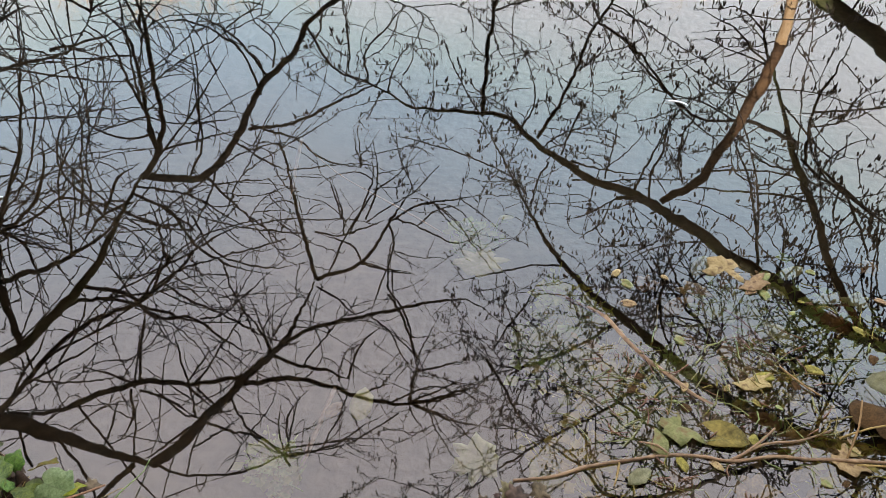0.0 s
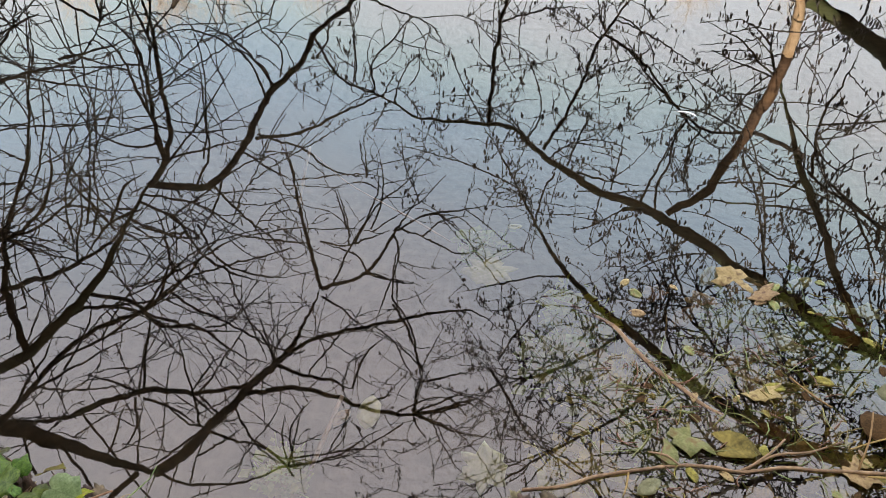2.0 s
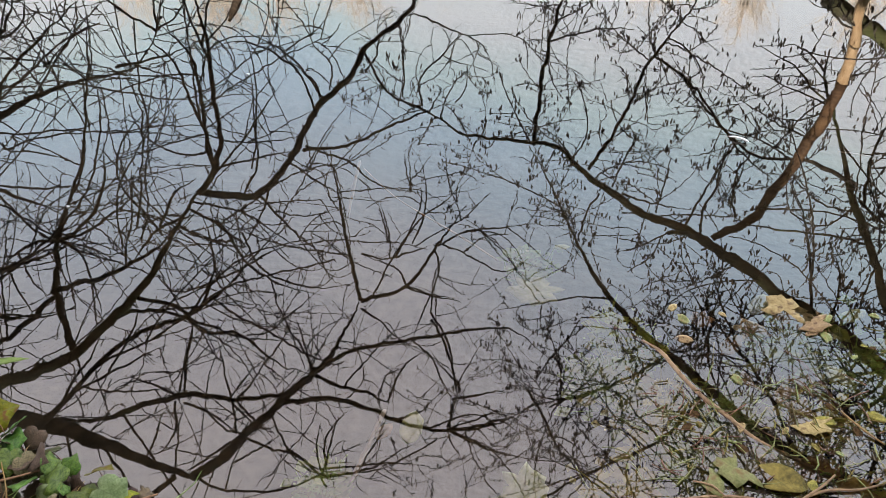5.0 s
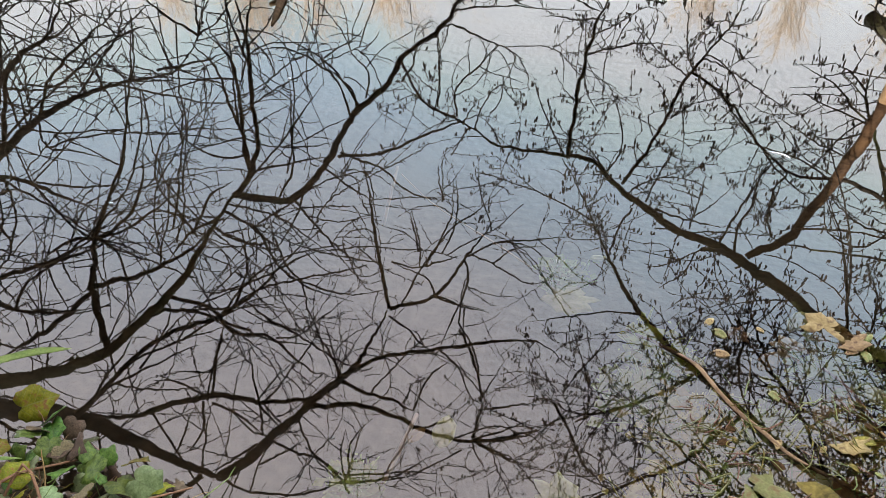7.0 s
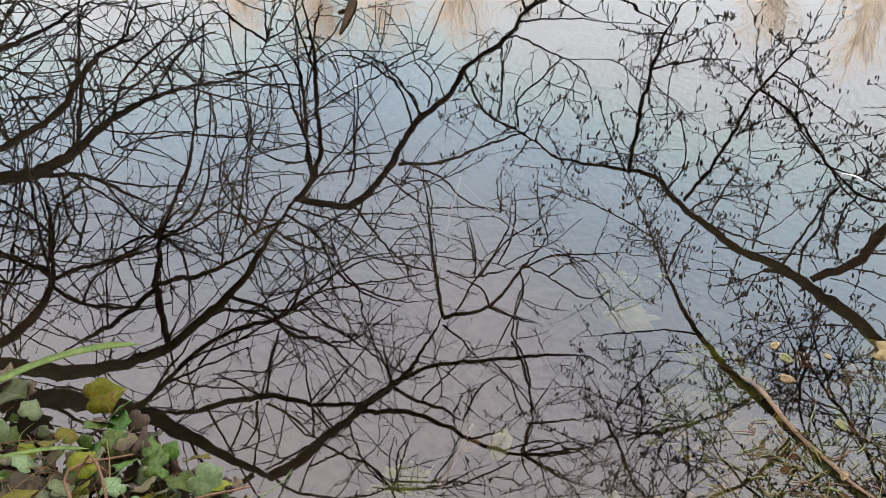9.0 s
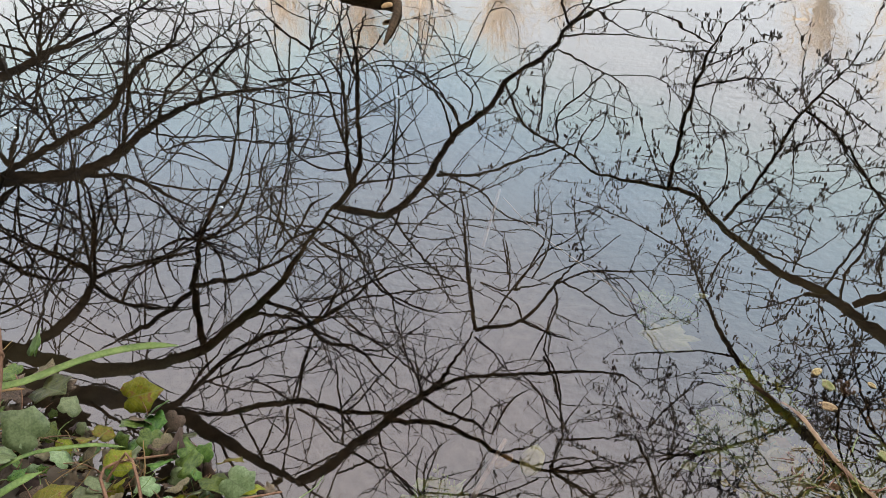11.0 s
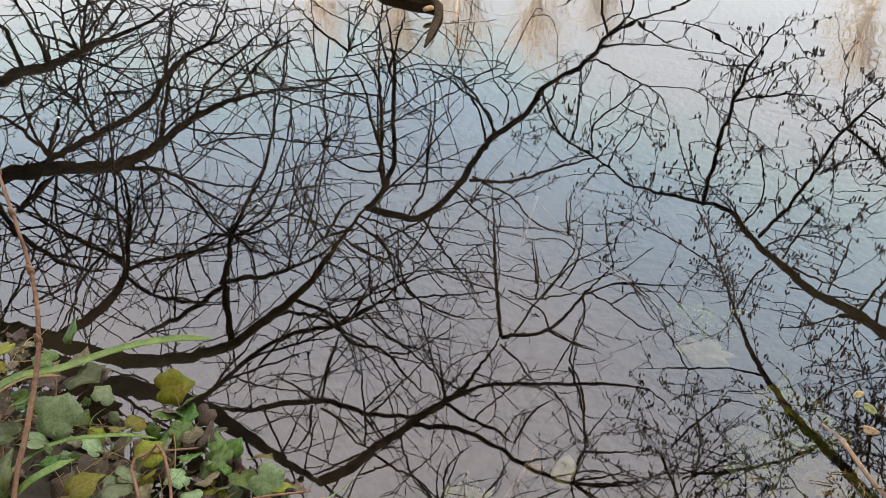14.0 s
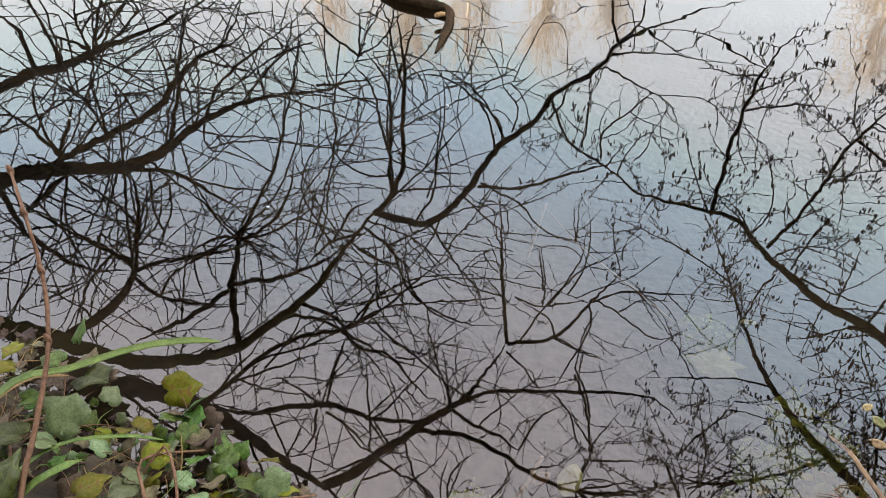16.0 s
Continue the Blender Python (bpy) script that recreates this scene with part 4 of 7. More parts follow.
limb(alder_a, fine_a, ((-1.96, 3.36, 2.70, 0.0076), (-1.97, 3.45, 2.67, 0.0066), (-1.97, 3.58, 2.60, 0.0056), (-1.98, 3.72, 2.52, 0.0046)), name="branch")
limb(alder_a, fine_a, ((-1.62, 3.38, 2.73, 0.0089), (-1.56, 3.36, 2.81, 0.0067), (-1.49, 3.33, 2.88, 0.0045)), name="branch")
limb(alder_a, fine_a, ((-1.75, 3.04, 2.33, 0.0082), (-1.63, 3.09, 2.48, 0.0069), (-1.51, 3.10, 2.65, 0.0057)), name="branch")
limb(alder_a, fine_a, ((-1.98, 3.35, 2.70, 0.0090), (-1.96, 3.25, 2.77, 0.0080), (-1.96, 3.16, 2.82, 0.0070), (-2.02, 3.06, 2.85, 0.0060)), name="branch")
limb(alder_a, fine_a, ((-1.58, 2.65, 2.50, 0.0080), (-1.51, 2.72, 2.70, 0.0074), (-1.37, 2.84, 2.88, 0.0068), (-1.22, 2.98, 3.04, 0.0062), (-1.06, 3.17, 3.17, 0.0055), (-0.91, 3.29, 3.33, 0.0047)), name="branch")
limb(alder_a, fine_a, ((-1.50, 2.93, 2.73, 0.0070), (-1.45, 3.28, 3.04, 0.0061), (-1.43, 3.62, 3.34, 0.0049)), name="branch")
limb(alder_a, fine_a, ((-1.55, 3.21, 2.81, 0.0088), (-1.40, 3.26, 3.02, 0.0080), (-1.26, 3.34, 3.19, 0.0069), (-1.13, 3.37, 3.38, 0.0059), (-0.95, 3.44, 3.56, 0.0049)), name="branch")
limb(alder_a, fine_a, ((-1.42, 3.49, 2.98, 0.0077), (-1.37, 3.47, 3.22, 0.0069), (-1.28, 3.47, 3.46, 0.0060), (-1.14, 3.51, 3.67, 0.0050)), name="branch")
limb(alder_a, fine_a, ((-2.10, 2.50, 1.78, 0.0073), (-2.04, 2.61, 1.68, 0.0064), (-1.97, 2.69, 1.61, 0.0056), (-1.93, 2.77, 1.52, 0.0048)), name="branch")
limb(alder_a, fine_a, ((-1.80, 3.00, 1.77, 0.0063), (-1.71, 3.08, 1.75, 0.0055), (-1.59, 3.19, 1.73, 0.0046), (-1.45, 3.28, 1.71, 0.0038)), name="branch")
limb(alder_a, fine_a, ((-1.97, 2.80, 1.81, 0.0062), (-1.88, 2.93, 1.69, 0.0054), (-1.83, 3.00, 1.59, 0.0045), (-1.84, 3.02, 1.50, 0.0037)), name="branch")
limb(alder_a, fine_a, ((-2.02, 2.35, 2.06, 0.0074), (-2.06, 2.41, 1.97, 0.0066), (-2.09, 2.49, 1.87, 0.0058), (-2.13, 2.51, 1.81, 0.0049)), name="branch")
limb(alder_a, fine_a, ((-1.01, 5.78, 1.61, 0.0088), (-0.91, 5.75, 1.47, 0.0075), (-0.89, 5.70, 1.34, 0.0062), (-0.85, 5.65, 1.22, 0.0051)), name="branch")
limb(alder_a, fine_a, ((-0.71, 5.63, 1.73, 0.0069), (-0.70, 5.66, 1.58, 0.0060), (-0.70, 5.69, 1.41, 0.0051), (-0.72, 5.72, 1.25, 0.0042)), name="branch")
limb(alder_a, fine_a, ((-0.67, 5.58, 1.05, 0.0066), (-0.52, 5.66, 1.11, 0.0062), (-0.34, 5.72, 1.21, 0.0057), (-0.22, 5.78, 1.29, 0.0053), (-0.10, 5.82, 1.40, 0.0048), (-0.03, 5.83, 1.57, 0.0044), (-0.00, 5.82, 1.77, 0.0039)), name="branch")
limb(alder_a, fine_a, ((-0.52, 5.18, 1.55, 0.0064), (-0.53, 5.26, 1.37, 0.0060), (-0.37, 5.33, 1.23, 0.0055), (-0.27, 5.38, 1.11, 0.0051), (-0.21, 5.38, 1.09, 0.0048)), name="branch")
limb(alder_a, fine_a, ((-0.31, 5.78, 1.85, 0.0062), (-0.24, 5.81, 1.77, 0.0053), (-0.22, 5.86, 1.63, 0.0044)), name="branch")
limb(alder_a, fine_a, ((-0.88, 5.56, 3.13, 0.0087), (-0.93, 5.71, 3.00, 0.0068), (-0.99, 5.84, 2.89, 0.0049)), name="branch")
limb(alder_a, fine_a, ((-0.66, 5.49, 3.07, 0.0076), (-0.58, 5.58, 2.90, 0.0067), (-0.55, 5.67, 2.73, 0.0059), (-0.57, 5.76, 2.53, 0.0049), (-0.62, 5.81, 2.37, 0.0041)), name="branch")
limb(alder_a, fine_a, ((-0.60, 4.94, 2.14, 0.0049), (-0.61, 5.07, 2.06, 0.0041), (-0.64, 5.23, 1.93, 0.0034)), name="branch")
limb(alder_a, fine_a, ((-0.71, 5.24, 3.36, 0.0095), (-0.54, 5.26, 3.44, 0.0076), (-0.28, 5.29, 3.51, 0.0058)), name="branch")
limb(alder_a, fine_a, ((-1.05, 4.96, 3.36, 0.0093), (-0.88, 4.88, 3.42, 0.0080), (-0.76, 4.79, 3.49, 0.0067), (-0.62, 4.72, 3.53, 0.0055)), name="branch")
limb(alder_a, fine_a, ((-0.47, 5.56, 3.20, 0.0097), (-0.42, 5.41, 3.28, 0.0086), (-0.48, 5.23, 3.40, 0.0076), (-0.56, 5.04, 3.50, 0.0066), (-0.63, 4.82, 3.63, 0.0056)), name="branch")
limb(alder_a, fine_a, ((-0.48, 5.18, 3.67, 0.0116), (-0.39, 5.02, 3.71, 0.0105), (-0.30, 4.84, 3.77, 0.0094), (-0.24, 4.61, 3.86, 0.0084), (-0.22, 4.43, 3.90, 0.0074)), name="branch")
limb(alder_a, fine_a, ((-0.25, 4.90, 4.24, 0.0080), (-0.19, 4.98, 4.14, 0.0065), (-0.04, 5.15, 3.94, 0.0049)), name="branch")
limb(alder_a, fine_a, ((-0.24, 4.92, 4.21, 0.0080), (-0.40, 4.94, 3.97, 0.0063), (-0.48, 4.92, 3.78, 0.0048)), name="branch")
limb(alder_a, fine_a, ((-0.27, 3.95, 3.59, 0.0085), (-0.23, 4.26, 3.70, 0.0080), (-0.21, 4.56, 3.80, 0.0074)), name="branch")
limb(alder_a, fine_a, ((-0.27, 3.94, 3.60, 0.0085), (-0.09, 3.91, 3.67, 0.0069), (0.09, 3.87, 3.74, 0.0051)), name="branch")
limb(alder_a, fine_a, ((-0.27, 3.94, 3.60, 0.0085), (-0.06, 4.03, 3.58, 0.0069), (0.17, 4.13, 3.54, 0.0051)), name="branch")
limb(alder_a, fine_a, ((-0.27, 3.94, 3.60, 0.0068), (-0.24, 3.86, 3.64, 0.0055), (-0.16, 3.77, 3.69, 0.0042)), name="branch")
limb(alder_a, fine_a, ((-1.28, 3.86, 4.08, 0.0091), (-1.08, 3.93, 4.13, 0.0080), (-0.77, 4.02, 4.17, 0.0068), (-0.42, 4.06, 4.24, 0.0055)), name="branch")
limb(alder_a, fine_a, ((-1.24, 3.79, 4.07, 0.0090), (-0.88, 3.85, 4.02, 0.0077), (-0.67, 3.93, 3.91, 0.0065), (-0.48, 3.98, 3.81, 0.0052)), name="branch")
limb(alder_a, fine_a, ((-1.24, 3.79, 4.07, 0.0073), (-1.30, 3.94, 3.93, 0.0059), (-1.28, 4.09, 3.79, 0.0045)), name="branch")
limb(alder_a, fine_a, ((-1.24, 3.79, 4.07, 0.0073), (-1.21, 3.98, 3.98, 0.0063), (-1.17, 4.18, 3.89, 0.0055), (-1.10, 4.29, 3.87, 0.0046)), name="branch")
alder_b = tree("alder", "bare many-stemmed alder with dense dark twigs", (-4.3, 1.75, ground_height(-4.3, 1.75)))
lines_b = []
limb(alder_b, lines_b, ((-4.30, 1.75, -0.05, 0.1631), (-4.10, 1.90, 0.50, 0.1247), (-3.43, 2.42, 0.89, 0.0557), (-3.40, 2.84, 0.91, 0.0422), (-3.32, 3.15, 1.00, 0.0365), (-3.19, 3.43, 1.13, 0.0336), (-3.07, 3.72, 1.16, 0.0298), (-2.97, 4.03, 1.10, 0.0249), (-2.83, 4.30, 1.07, 0.0202), (-2.64, 4.58, 1.09, 0.0153), (-2.42, 4.82, 1.14, 0.0115), (-2.32, 5.04, 1.05, 0.0096), (-2.30, 5.19, 0.93, 0.0086), (-2.30, 5.37, 0.76, 0.0073)), name="trunk")
limb(alder_b, lines_b, ((-3.19, 3.43, 1.13, 0.0145), (-2.98, 3.76, 1.33, 0.0128), (-2.82, 3.91, 1.55, 0.0103), (-2.69, 4.00, 1.73, 0.0084)))
limb(alder_b, lines_b, ((-3.04, 3.79, 1.15, 0.0136), (-3.05, 3.93, 0.99, 0.0136), (-3.06, 4.03, 0.84, 0.0111), (-3.04, 4.13, 0.73, 0.0093)))
limb(alder_b, lines_b, ((-4.25, 1.80, 0.25, 0.0874), (-4.10, 2.40, 0.55, 0.0612), (-3.92, 3.18, 0.73, 0.0323), (-3.90, 3.50, 0.75, 0.0289), (-3.87, 3.75, 0.76, 0.0297), (-3.83, 3.94, 0.79, 0.0280), (-3.73, 4.35, 0.78, 0.0219), (-3.63, 4.65, 0.78, 0.0175), (-3.46, 5.10, 0.71, 0.0140), (-3.34, 5.36, 0.66, 0.0114)))
limb(alder_b, lines_b, ((-3.36, 3.03, 0.96, 0.0219), (-3.25, 3.58, 0.98, 0.0193), (-3.16, 3.93, 0.96, 0.0201), (-3.13, 4.25, 0.83, 0.0184), (-3.02, 4.59, 0.76, 0.0148), (-3.02, 4.85, 0.58, 0.0105)))
limb(alder_b, lines_b, ((-2.95, 4.07, 1.09, 0.0103), (-2.94, 4.26, 0.95, 0.0093), (-2.89, 4.38, 0.89, 0.0093), (-2.75, 4.64, 0.76, 0.0074), (-2.57, 4.92, 0.63, 0.0049)))
limb(alder_b, lines_b, ((-3.41, 2.81, 0.91, 0.0162), (-3.30, 2.83, 1.25, 0.0128), (-3.15, 2.93, 1.48, 0.0111), (-2.98, 3.12, 1.61, 0.0085)))
limb(alder_b, lines_b, ((-3.06, 4.05, 0.82, 0.0068), (-3.24, 4.00, 0.90, 0.0056), (-3.43, 3.96, 0.93, 0.0057), (-3.56, 3.92, 0.95, 0.0043)), name="branch")
limb(alder_b, lines_b, ((-3.11, 4.34, 0.81, 0.0058), (-2.96, 4.50, 0.92, 0.0058), (-2.82, 4.65, 1.01, 0.0044), (-2.70, 4.75, 1.12, 0.0044)), name="branch")
limb(alder_b, lines_b, ((-3.00, 4.07, 0.86, 0.0054), (-2.89, 4.27, 0.98, 0.0057), (-2.80, 4.43, 1.05, 0.0043)), name="branch")
limb(alder_b, lines_b, ((-3.05, 4.48, 0.79, 0.0086), (-3.00, 4.61, 0.80, 0.0074), (-2.98, 4.77, 0.75, 0.0059), (-3.00, 4.88, 0.67, 0.0045)), name="branch")
limb(alder_b, lines_b, ((-3.02, 4.74, 0.66, 0.0059), (-2.97, 4.89, 0.69, 0.0060), (-2.90, 5.09, 0.73, 0.0047)), name="branch")
limb(alder_b, lines_b, ((-2.82, 4.33, 1.07, 0.0070), (-2.75, 4.54, 0.95, 0.0072), (-2.67, 4.73, 0.84, 0.0073), (-2.67, 4.86, 0.71, 0.0059), (-2.71, 4.92, 0.62, 0.0044)), name="branch")
limb(alder_b, lines_b, ((-2.67, 4.73, 0.84, 0.0059), (-2.63, 4.93, 0.80, 0.0044), (-2.59, 5.10, 0.78, 0.0039)), name="branch")
limb(alder_b, lines_b, ((-2.68, 4.71, 0.85, 0.0059), (-2.80, 4.85, 0.76, 0.0044), (-2.88, 4.99, 0.66, 0.0039)), name="branch")
limb(alder_b, lines_b, ((-2.61, 4.62, 1.10, 0.0059), (-2.61, 4.75, 1.00, 0.0051), (-2.66, 4.92, 0.84, 0.0044), (-2.73, 5.06, 0.68, 0.0039)), name="branch")
limb(alder_b, lines_b, ((-2.63, 4.60, 1.09, 0.0058), (-2.67, 4.59, 1.32, 0.0059), (-2.70, 4.57, 1.61, 0.0045)), name="branch")
limb(alder_b, lines_b, ((-2.95, 4.07, 1.09, 0.0056), (-2.95, 4.05, 1.28, 0.0057), (-2.84, 4.18, 1.38, 0.0049), (-2.69, 4.31, 1.52, 0.0043)), name="branch")
limb(alder_b, lines_b, ((-2.95, 4.05, 1.28, 0.0057), (-2.83, 4.22, 1.30, 0.0057), (-2.66, 4.40, 1.35, 0.0050), (-2.47, 4.64, 1.33, 0.0044)), name="branch")
limb(alder_b, lines_b, ((-2.30, 5.10, 1.00, 0.0091), (-2.42, 5.15, 0.95, 0.0092), (-2.62, 5.22, 0.86, 0.0077), (-2.77, 5.29, 0.76, 0.0062)), name="branch")
limb(alder_b, lines_b, ((-2.30, 5.11, 1.00, 0.0076), (-2.35, 5.28, 0.90, 0.0061), (-2.41, 5.44, 0.80, 0.0062)), name="branch")
limb(alder_b, lines_b, ((-2.30, 5.11, 1.00, 0.0076), (-2.21, 5.28, 0.96, 0.0061), (-2.17, 5.41, 0.90, 0.0062), (-2.15, 5.54, 0.82, 0.0048)), name="branch")
limb(alder_b, lines_b, ((-2.47, 5.17, 0.93, 0.0047), (-2.50, 5.06, 1.40, 0.0062), (-2.48, 5.00, 1.65, 0.0078), (-2.51, 4.90, 1.93, 0.0079)), name="branch")
limb(alder_b, lines_b, ((-2.93, 3.82, 1.38, 0.0068), (-2.78, 3.99, 1.52, 0.0064), (-2.56, 4.22, 1.64, 0.0043)), name="branch")
limb(alder_b, lines_b, ((-3.77, 4.17, 0.79, 0.0103), (-3.89, 4.24, 0.70, 0.0085), (-3.98, 4.34, 0.60, 0.0077), (-4.03, 4.43, 0.52, 0.0066)), name="branch")
limb(alder_b, lines_b, ((-3.77, 4.21, 0.78, 0.0103), (-3.84, 4.37, 0.66, 0.0093), (-3.91, 4.55, 0.55, 0.0079)), name="branch")
limb(alder_b, lines_b, ((-3.79, 4.26, 0.74, 0.0090), (-3.79, 4.47, 0.67, 0.0084), (-3.78, 4.69, 0.59, 0.0077)), name="branch")
limb(alder_b, lines_b, ((-3.83, 3.94, 0.79, 0.0120), (-3.98, 4.05, 0.64, 0.0103), (-4.09, 4.12, 0.53, 0.0085), (-4.15, 4.17, 0.44, 0.0077)), name="branch")
limb(alder_b, lines_b, ((-3.87, 3.77, 0.76, 0.0145), (-4.05, 3.90, 0.59, 0.0136), (-4.21, 3.94, 0.51, 0.0128)), name="branch")
limb(alder_b, lines_b, ((-3.79, 4.18, 0.77, 0.0101), (-4.01, 4.21, 0.74, 0.0091), (-4.19, 4.22, 0.71, 0.0077)), name="branch")
limb(alder_b, lines_b, ((-3.74, 4.32, 0.78, 0.0090), (-3.71, 4.50, 0.72, 0.0077), (-3.70, 4.61, 0.66, 0.0077), (-3.62, 4.79, 0.68, 0.0047)), name="branch")
limb(alder_b, lines_b, ((-3.26, 3.54, 0.98, 0.0078), (-3.41, 3.63, 0.86, 0.0074), (-3.53, 3.67, 0.79, 0.0067), (-3.69, 3.69, 0.71, 0.0068)), name="branch")
limb(alder_b, lines_b, ((-3.27, 3.55, 0.97, 0.0078), (-3.43, 3.72, 0.83, 0.0067), (-3.55, 3.81, 0.74, 0.0068)), name="branch")
limb(alder_b, lines_b, ((-3.32, 3.22, 0.97, 0.0120), (-3.51, 3.27, 0.85, 0.0111), (-3.66, 3.29, 0.78, 0.0103), (-3.77, 3.32, 0.72, 0.0093)), name="branch")
limb(alder_b, lines_b, ((-3.35, 3.23, 0.95, 0.0111), (-3.44, 3.46, 0.88, 0.0101), (-3.48, 3.56, 0.84, 0.0081)), name="branch")
limb(alder_b, lines_b, ((-3.35, 3.23, 0.95, 0.0090), (-3.51, 3.32, 0.82, 0.0077), (-3.61, 3.45, 0.70, 0.0079), (-3.62, 3.55, 0.64, 0.0067)), name="branch")
limb(alder_b, lines_b, ((-3.48, 3.94, 0.94, 0.0057), (-3.38, 4.29, 1.08, 0.0051)), name="branch")
limb(alder_b, lines_b, ((-3.15, 4.06, 0.92, 0.0069), (-3.29, 4.22, 0.77, 0.0064), (-3.46, 4.30, 0.66, 0.0058)), name="branch")
limb(alder_b, lines_b, ((-3.20, 3.77, 0.98, 0.0081), (-3.40, 3.89, 0.87, 0.0069), (-3.52, 3.95, 0.84, 0.0057)), name="branch")
limb(alder_b, lines_b, ((-3.30, 3.20, 1.02, 0.0064), (-3.32, 3.10, 1.35, 0.0059), (-3.27, 3.05, 1.70, 0.0053)), name="branch")
limb(alder_b, lines_b, ((-3.19, 3.43, 1.13, 0.0066), (-3.24, 3.32, 1.32, 0.0059), (-3.36, 3.12, 1.58, 0.0053), (-3.47, 3.00, 1.69, 0.0054), (-3.50, 2.90, 1.83, 0.0054)), name="branch")
limb(alder_b, lines_b, ((-3.17, 3.48, 1.14, 0.0066), (-3.30, 3.26, 1.58, 0.0060), (-3.35, 3.15, 1.80, 0.0054)), name="branch")
limb(alder_b, lines_b, ((-3.08, 3.61, 1.23, 0.0079), (-3.07, 3.56, 1.51, 0.0075), (-3.03, 3.55, 1.67, 0.0068), (-3.15, 3.43, 1.83, 0.0084)), name="branch")
limb(alder_b, lines_b, ((-3.02, 3.69, 1.28, 0.0067), (-3.03, 3.65, 1.56, 0.0061), (-3.15, 3.53, 1.83, 0.0070)), name="branch")
limb(alder_b, lines_b, ((-3.25, 3.29, 1.36, 0.0047), (-3.42, 3.21, 1.43, 0.0053), (-3.60, 3.13, 1.45, 0.0061), (-3.78, 3.04, 1.49, 0.0069)), name="branch")
limb(alder_b, lines_b, ((-3.50, 2.91, 1.81, 0.0068), (-3.47, 3.14, 1.88, 0.0069), (-3.46, 3.29, 1.92, 0.0058)), name="branch")
alder_c = tree("alder", "bare alder hung with dark catkins over the pond", (2.95, 1.25, ground_height(2.95, 1.25)))
lines_c = []
limb(alder_c, lines_c, ((2.95, 1.25, -0.10, 0.1394), (2.75, 1.55, 0.60, 0.1066), (2.45, 1.95, 1.10, 0.0820), (2.24, 2.24, 1.35, 0.0410), (2.14, 2.55, 1.52, 0.0336), (2.06, 2.79, 1.63, 0.0361), (1.97, 2.96, 1.69, 0.0361), (1.88, 3.18, 1.73, 0.0353), (1.77, 3.38, 1.77, 0.0353), (1.65, 3.60, 1.81, 0.0344), (1.52, 3.83, 1.81, 0.0320), (1.40, 4.00, 1.83, 0.0295), (1.29, 4.14, 1.84, 0.0287), (1.16, 4.29, 1.86, 0.0279), (0.97, 4.44, 1.88, 0.0271), (0.83, 4.59, 1.85, 0.0254), (0.72, 4.72, 1.84, 0.0246), (0.60, 4.85, 1.81, 0.0230), (0.47, 5.00, 1.75, 0.0213), (0.27, 5.10, 1.78, 0.0189), (0.02, 5.21, 1.82, 0.0172), (-0.22, 5.30, 1.85, 0.0157), (-0.37, 5.42, 1.82, 0.0142), (-0.54, 5.52, 1.78, 0.0125), (-0.72, 5.61, 1.74, 0.0109), (-0.87, 5.69, 1.69, 0.0092), (-1.02, 5.76, 1.61, 0.0074)), M_BARK_WARM, name="trunk")
limb(alder_c, lines_c, ((1.34, 4.10, 1.81, 0.013), (1.18, 3.98, 1.70, 0.014), (1.03, 3.86, 1.59, 0.012)), taper=False)
# sun and shade along this limb are put into its two colours
limb(alder_c, lines_c, ((1.37, 4.08, 1.80, 0.0192), (1.41, 4.08, 1.76, 0.0215), (1.53, 4.06, 1.67, 0.0244), (1.61, 4.08, 1.56, 0.0266), (1.67, 4.11, 1.43, 0.0281), (1.74, 4.14, 1.28, 0.0303), (1.80, 4.16, 1.12, 0.0318), (1.85, 4.19, 0.95, 0.0311), (1.89, 4.21, 0.78, 0.0296)), M_DEAD_SHADED, "half-dead limb, its shaded stretch painted brown", knob=0.35, taper=False)
limb(alder_c, lines_c, ((1.89, 4.21, 0.78, 0.0296), (1.90, 4.23, 0.63, 0.0281), (1.90, 4.27, 0.46, 0.0266), (1.91, 4.29, 0.33, 0.0266)), M_DEAD_SUNLIT, "dead limb end painted pale for the low sun", knob=0.3, taper=False)
limb(alder_c, lines_c, ((0.29, 5.08, 1.79, 0.015), (0.32, 5.33, 1.53, 0.015), (0.37, 5.55, 1.28, 0.014), (0.44, 5.75, 1.03, 0.012), (0.57, 5.89, 0.84, 0.0094), (0.65, 5.97, 0.73, 0.0079)))
limb(alder_c, lines_c, ((0.38, 5.58, 1.24, 0.0092), (0.56, 5.70, 1.22, 0.0078), (0.81, 5.82, 1.22, 0.0064), (1.06, 5.90, 1.28, 0.0049)))
limb(alder_c, lines_c, ((0.66, 4.81, 1.80, 0.012), (0.86, 5.05, 1.59, 0.012), (1.05, 5.35, 1.30, 0.011), (1.22, 5.52, 1.12, 0.0092), (1.37, 5.66, 0.97, 0.0093), (1.46, 5.79, 0.81, 0.0079)))
limb(alder_c, lines_c, ((1.10, 5.41, 1.25, 0.0091), (1.32, 5.32, 1.35, 0.0091), (1.53, 5.16, 1.55, 0.0076), (1.73, 4.99, 1.75, 0.0091), (1.94, 4.85, 1.86, 0.0092)))
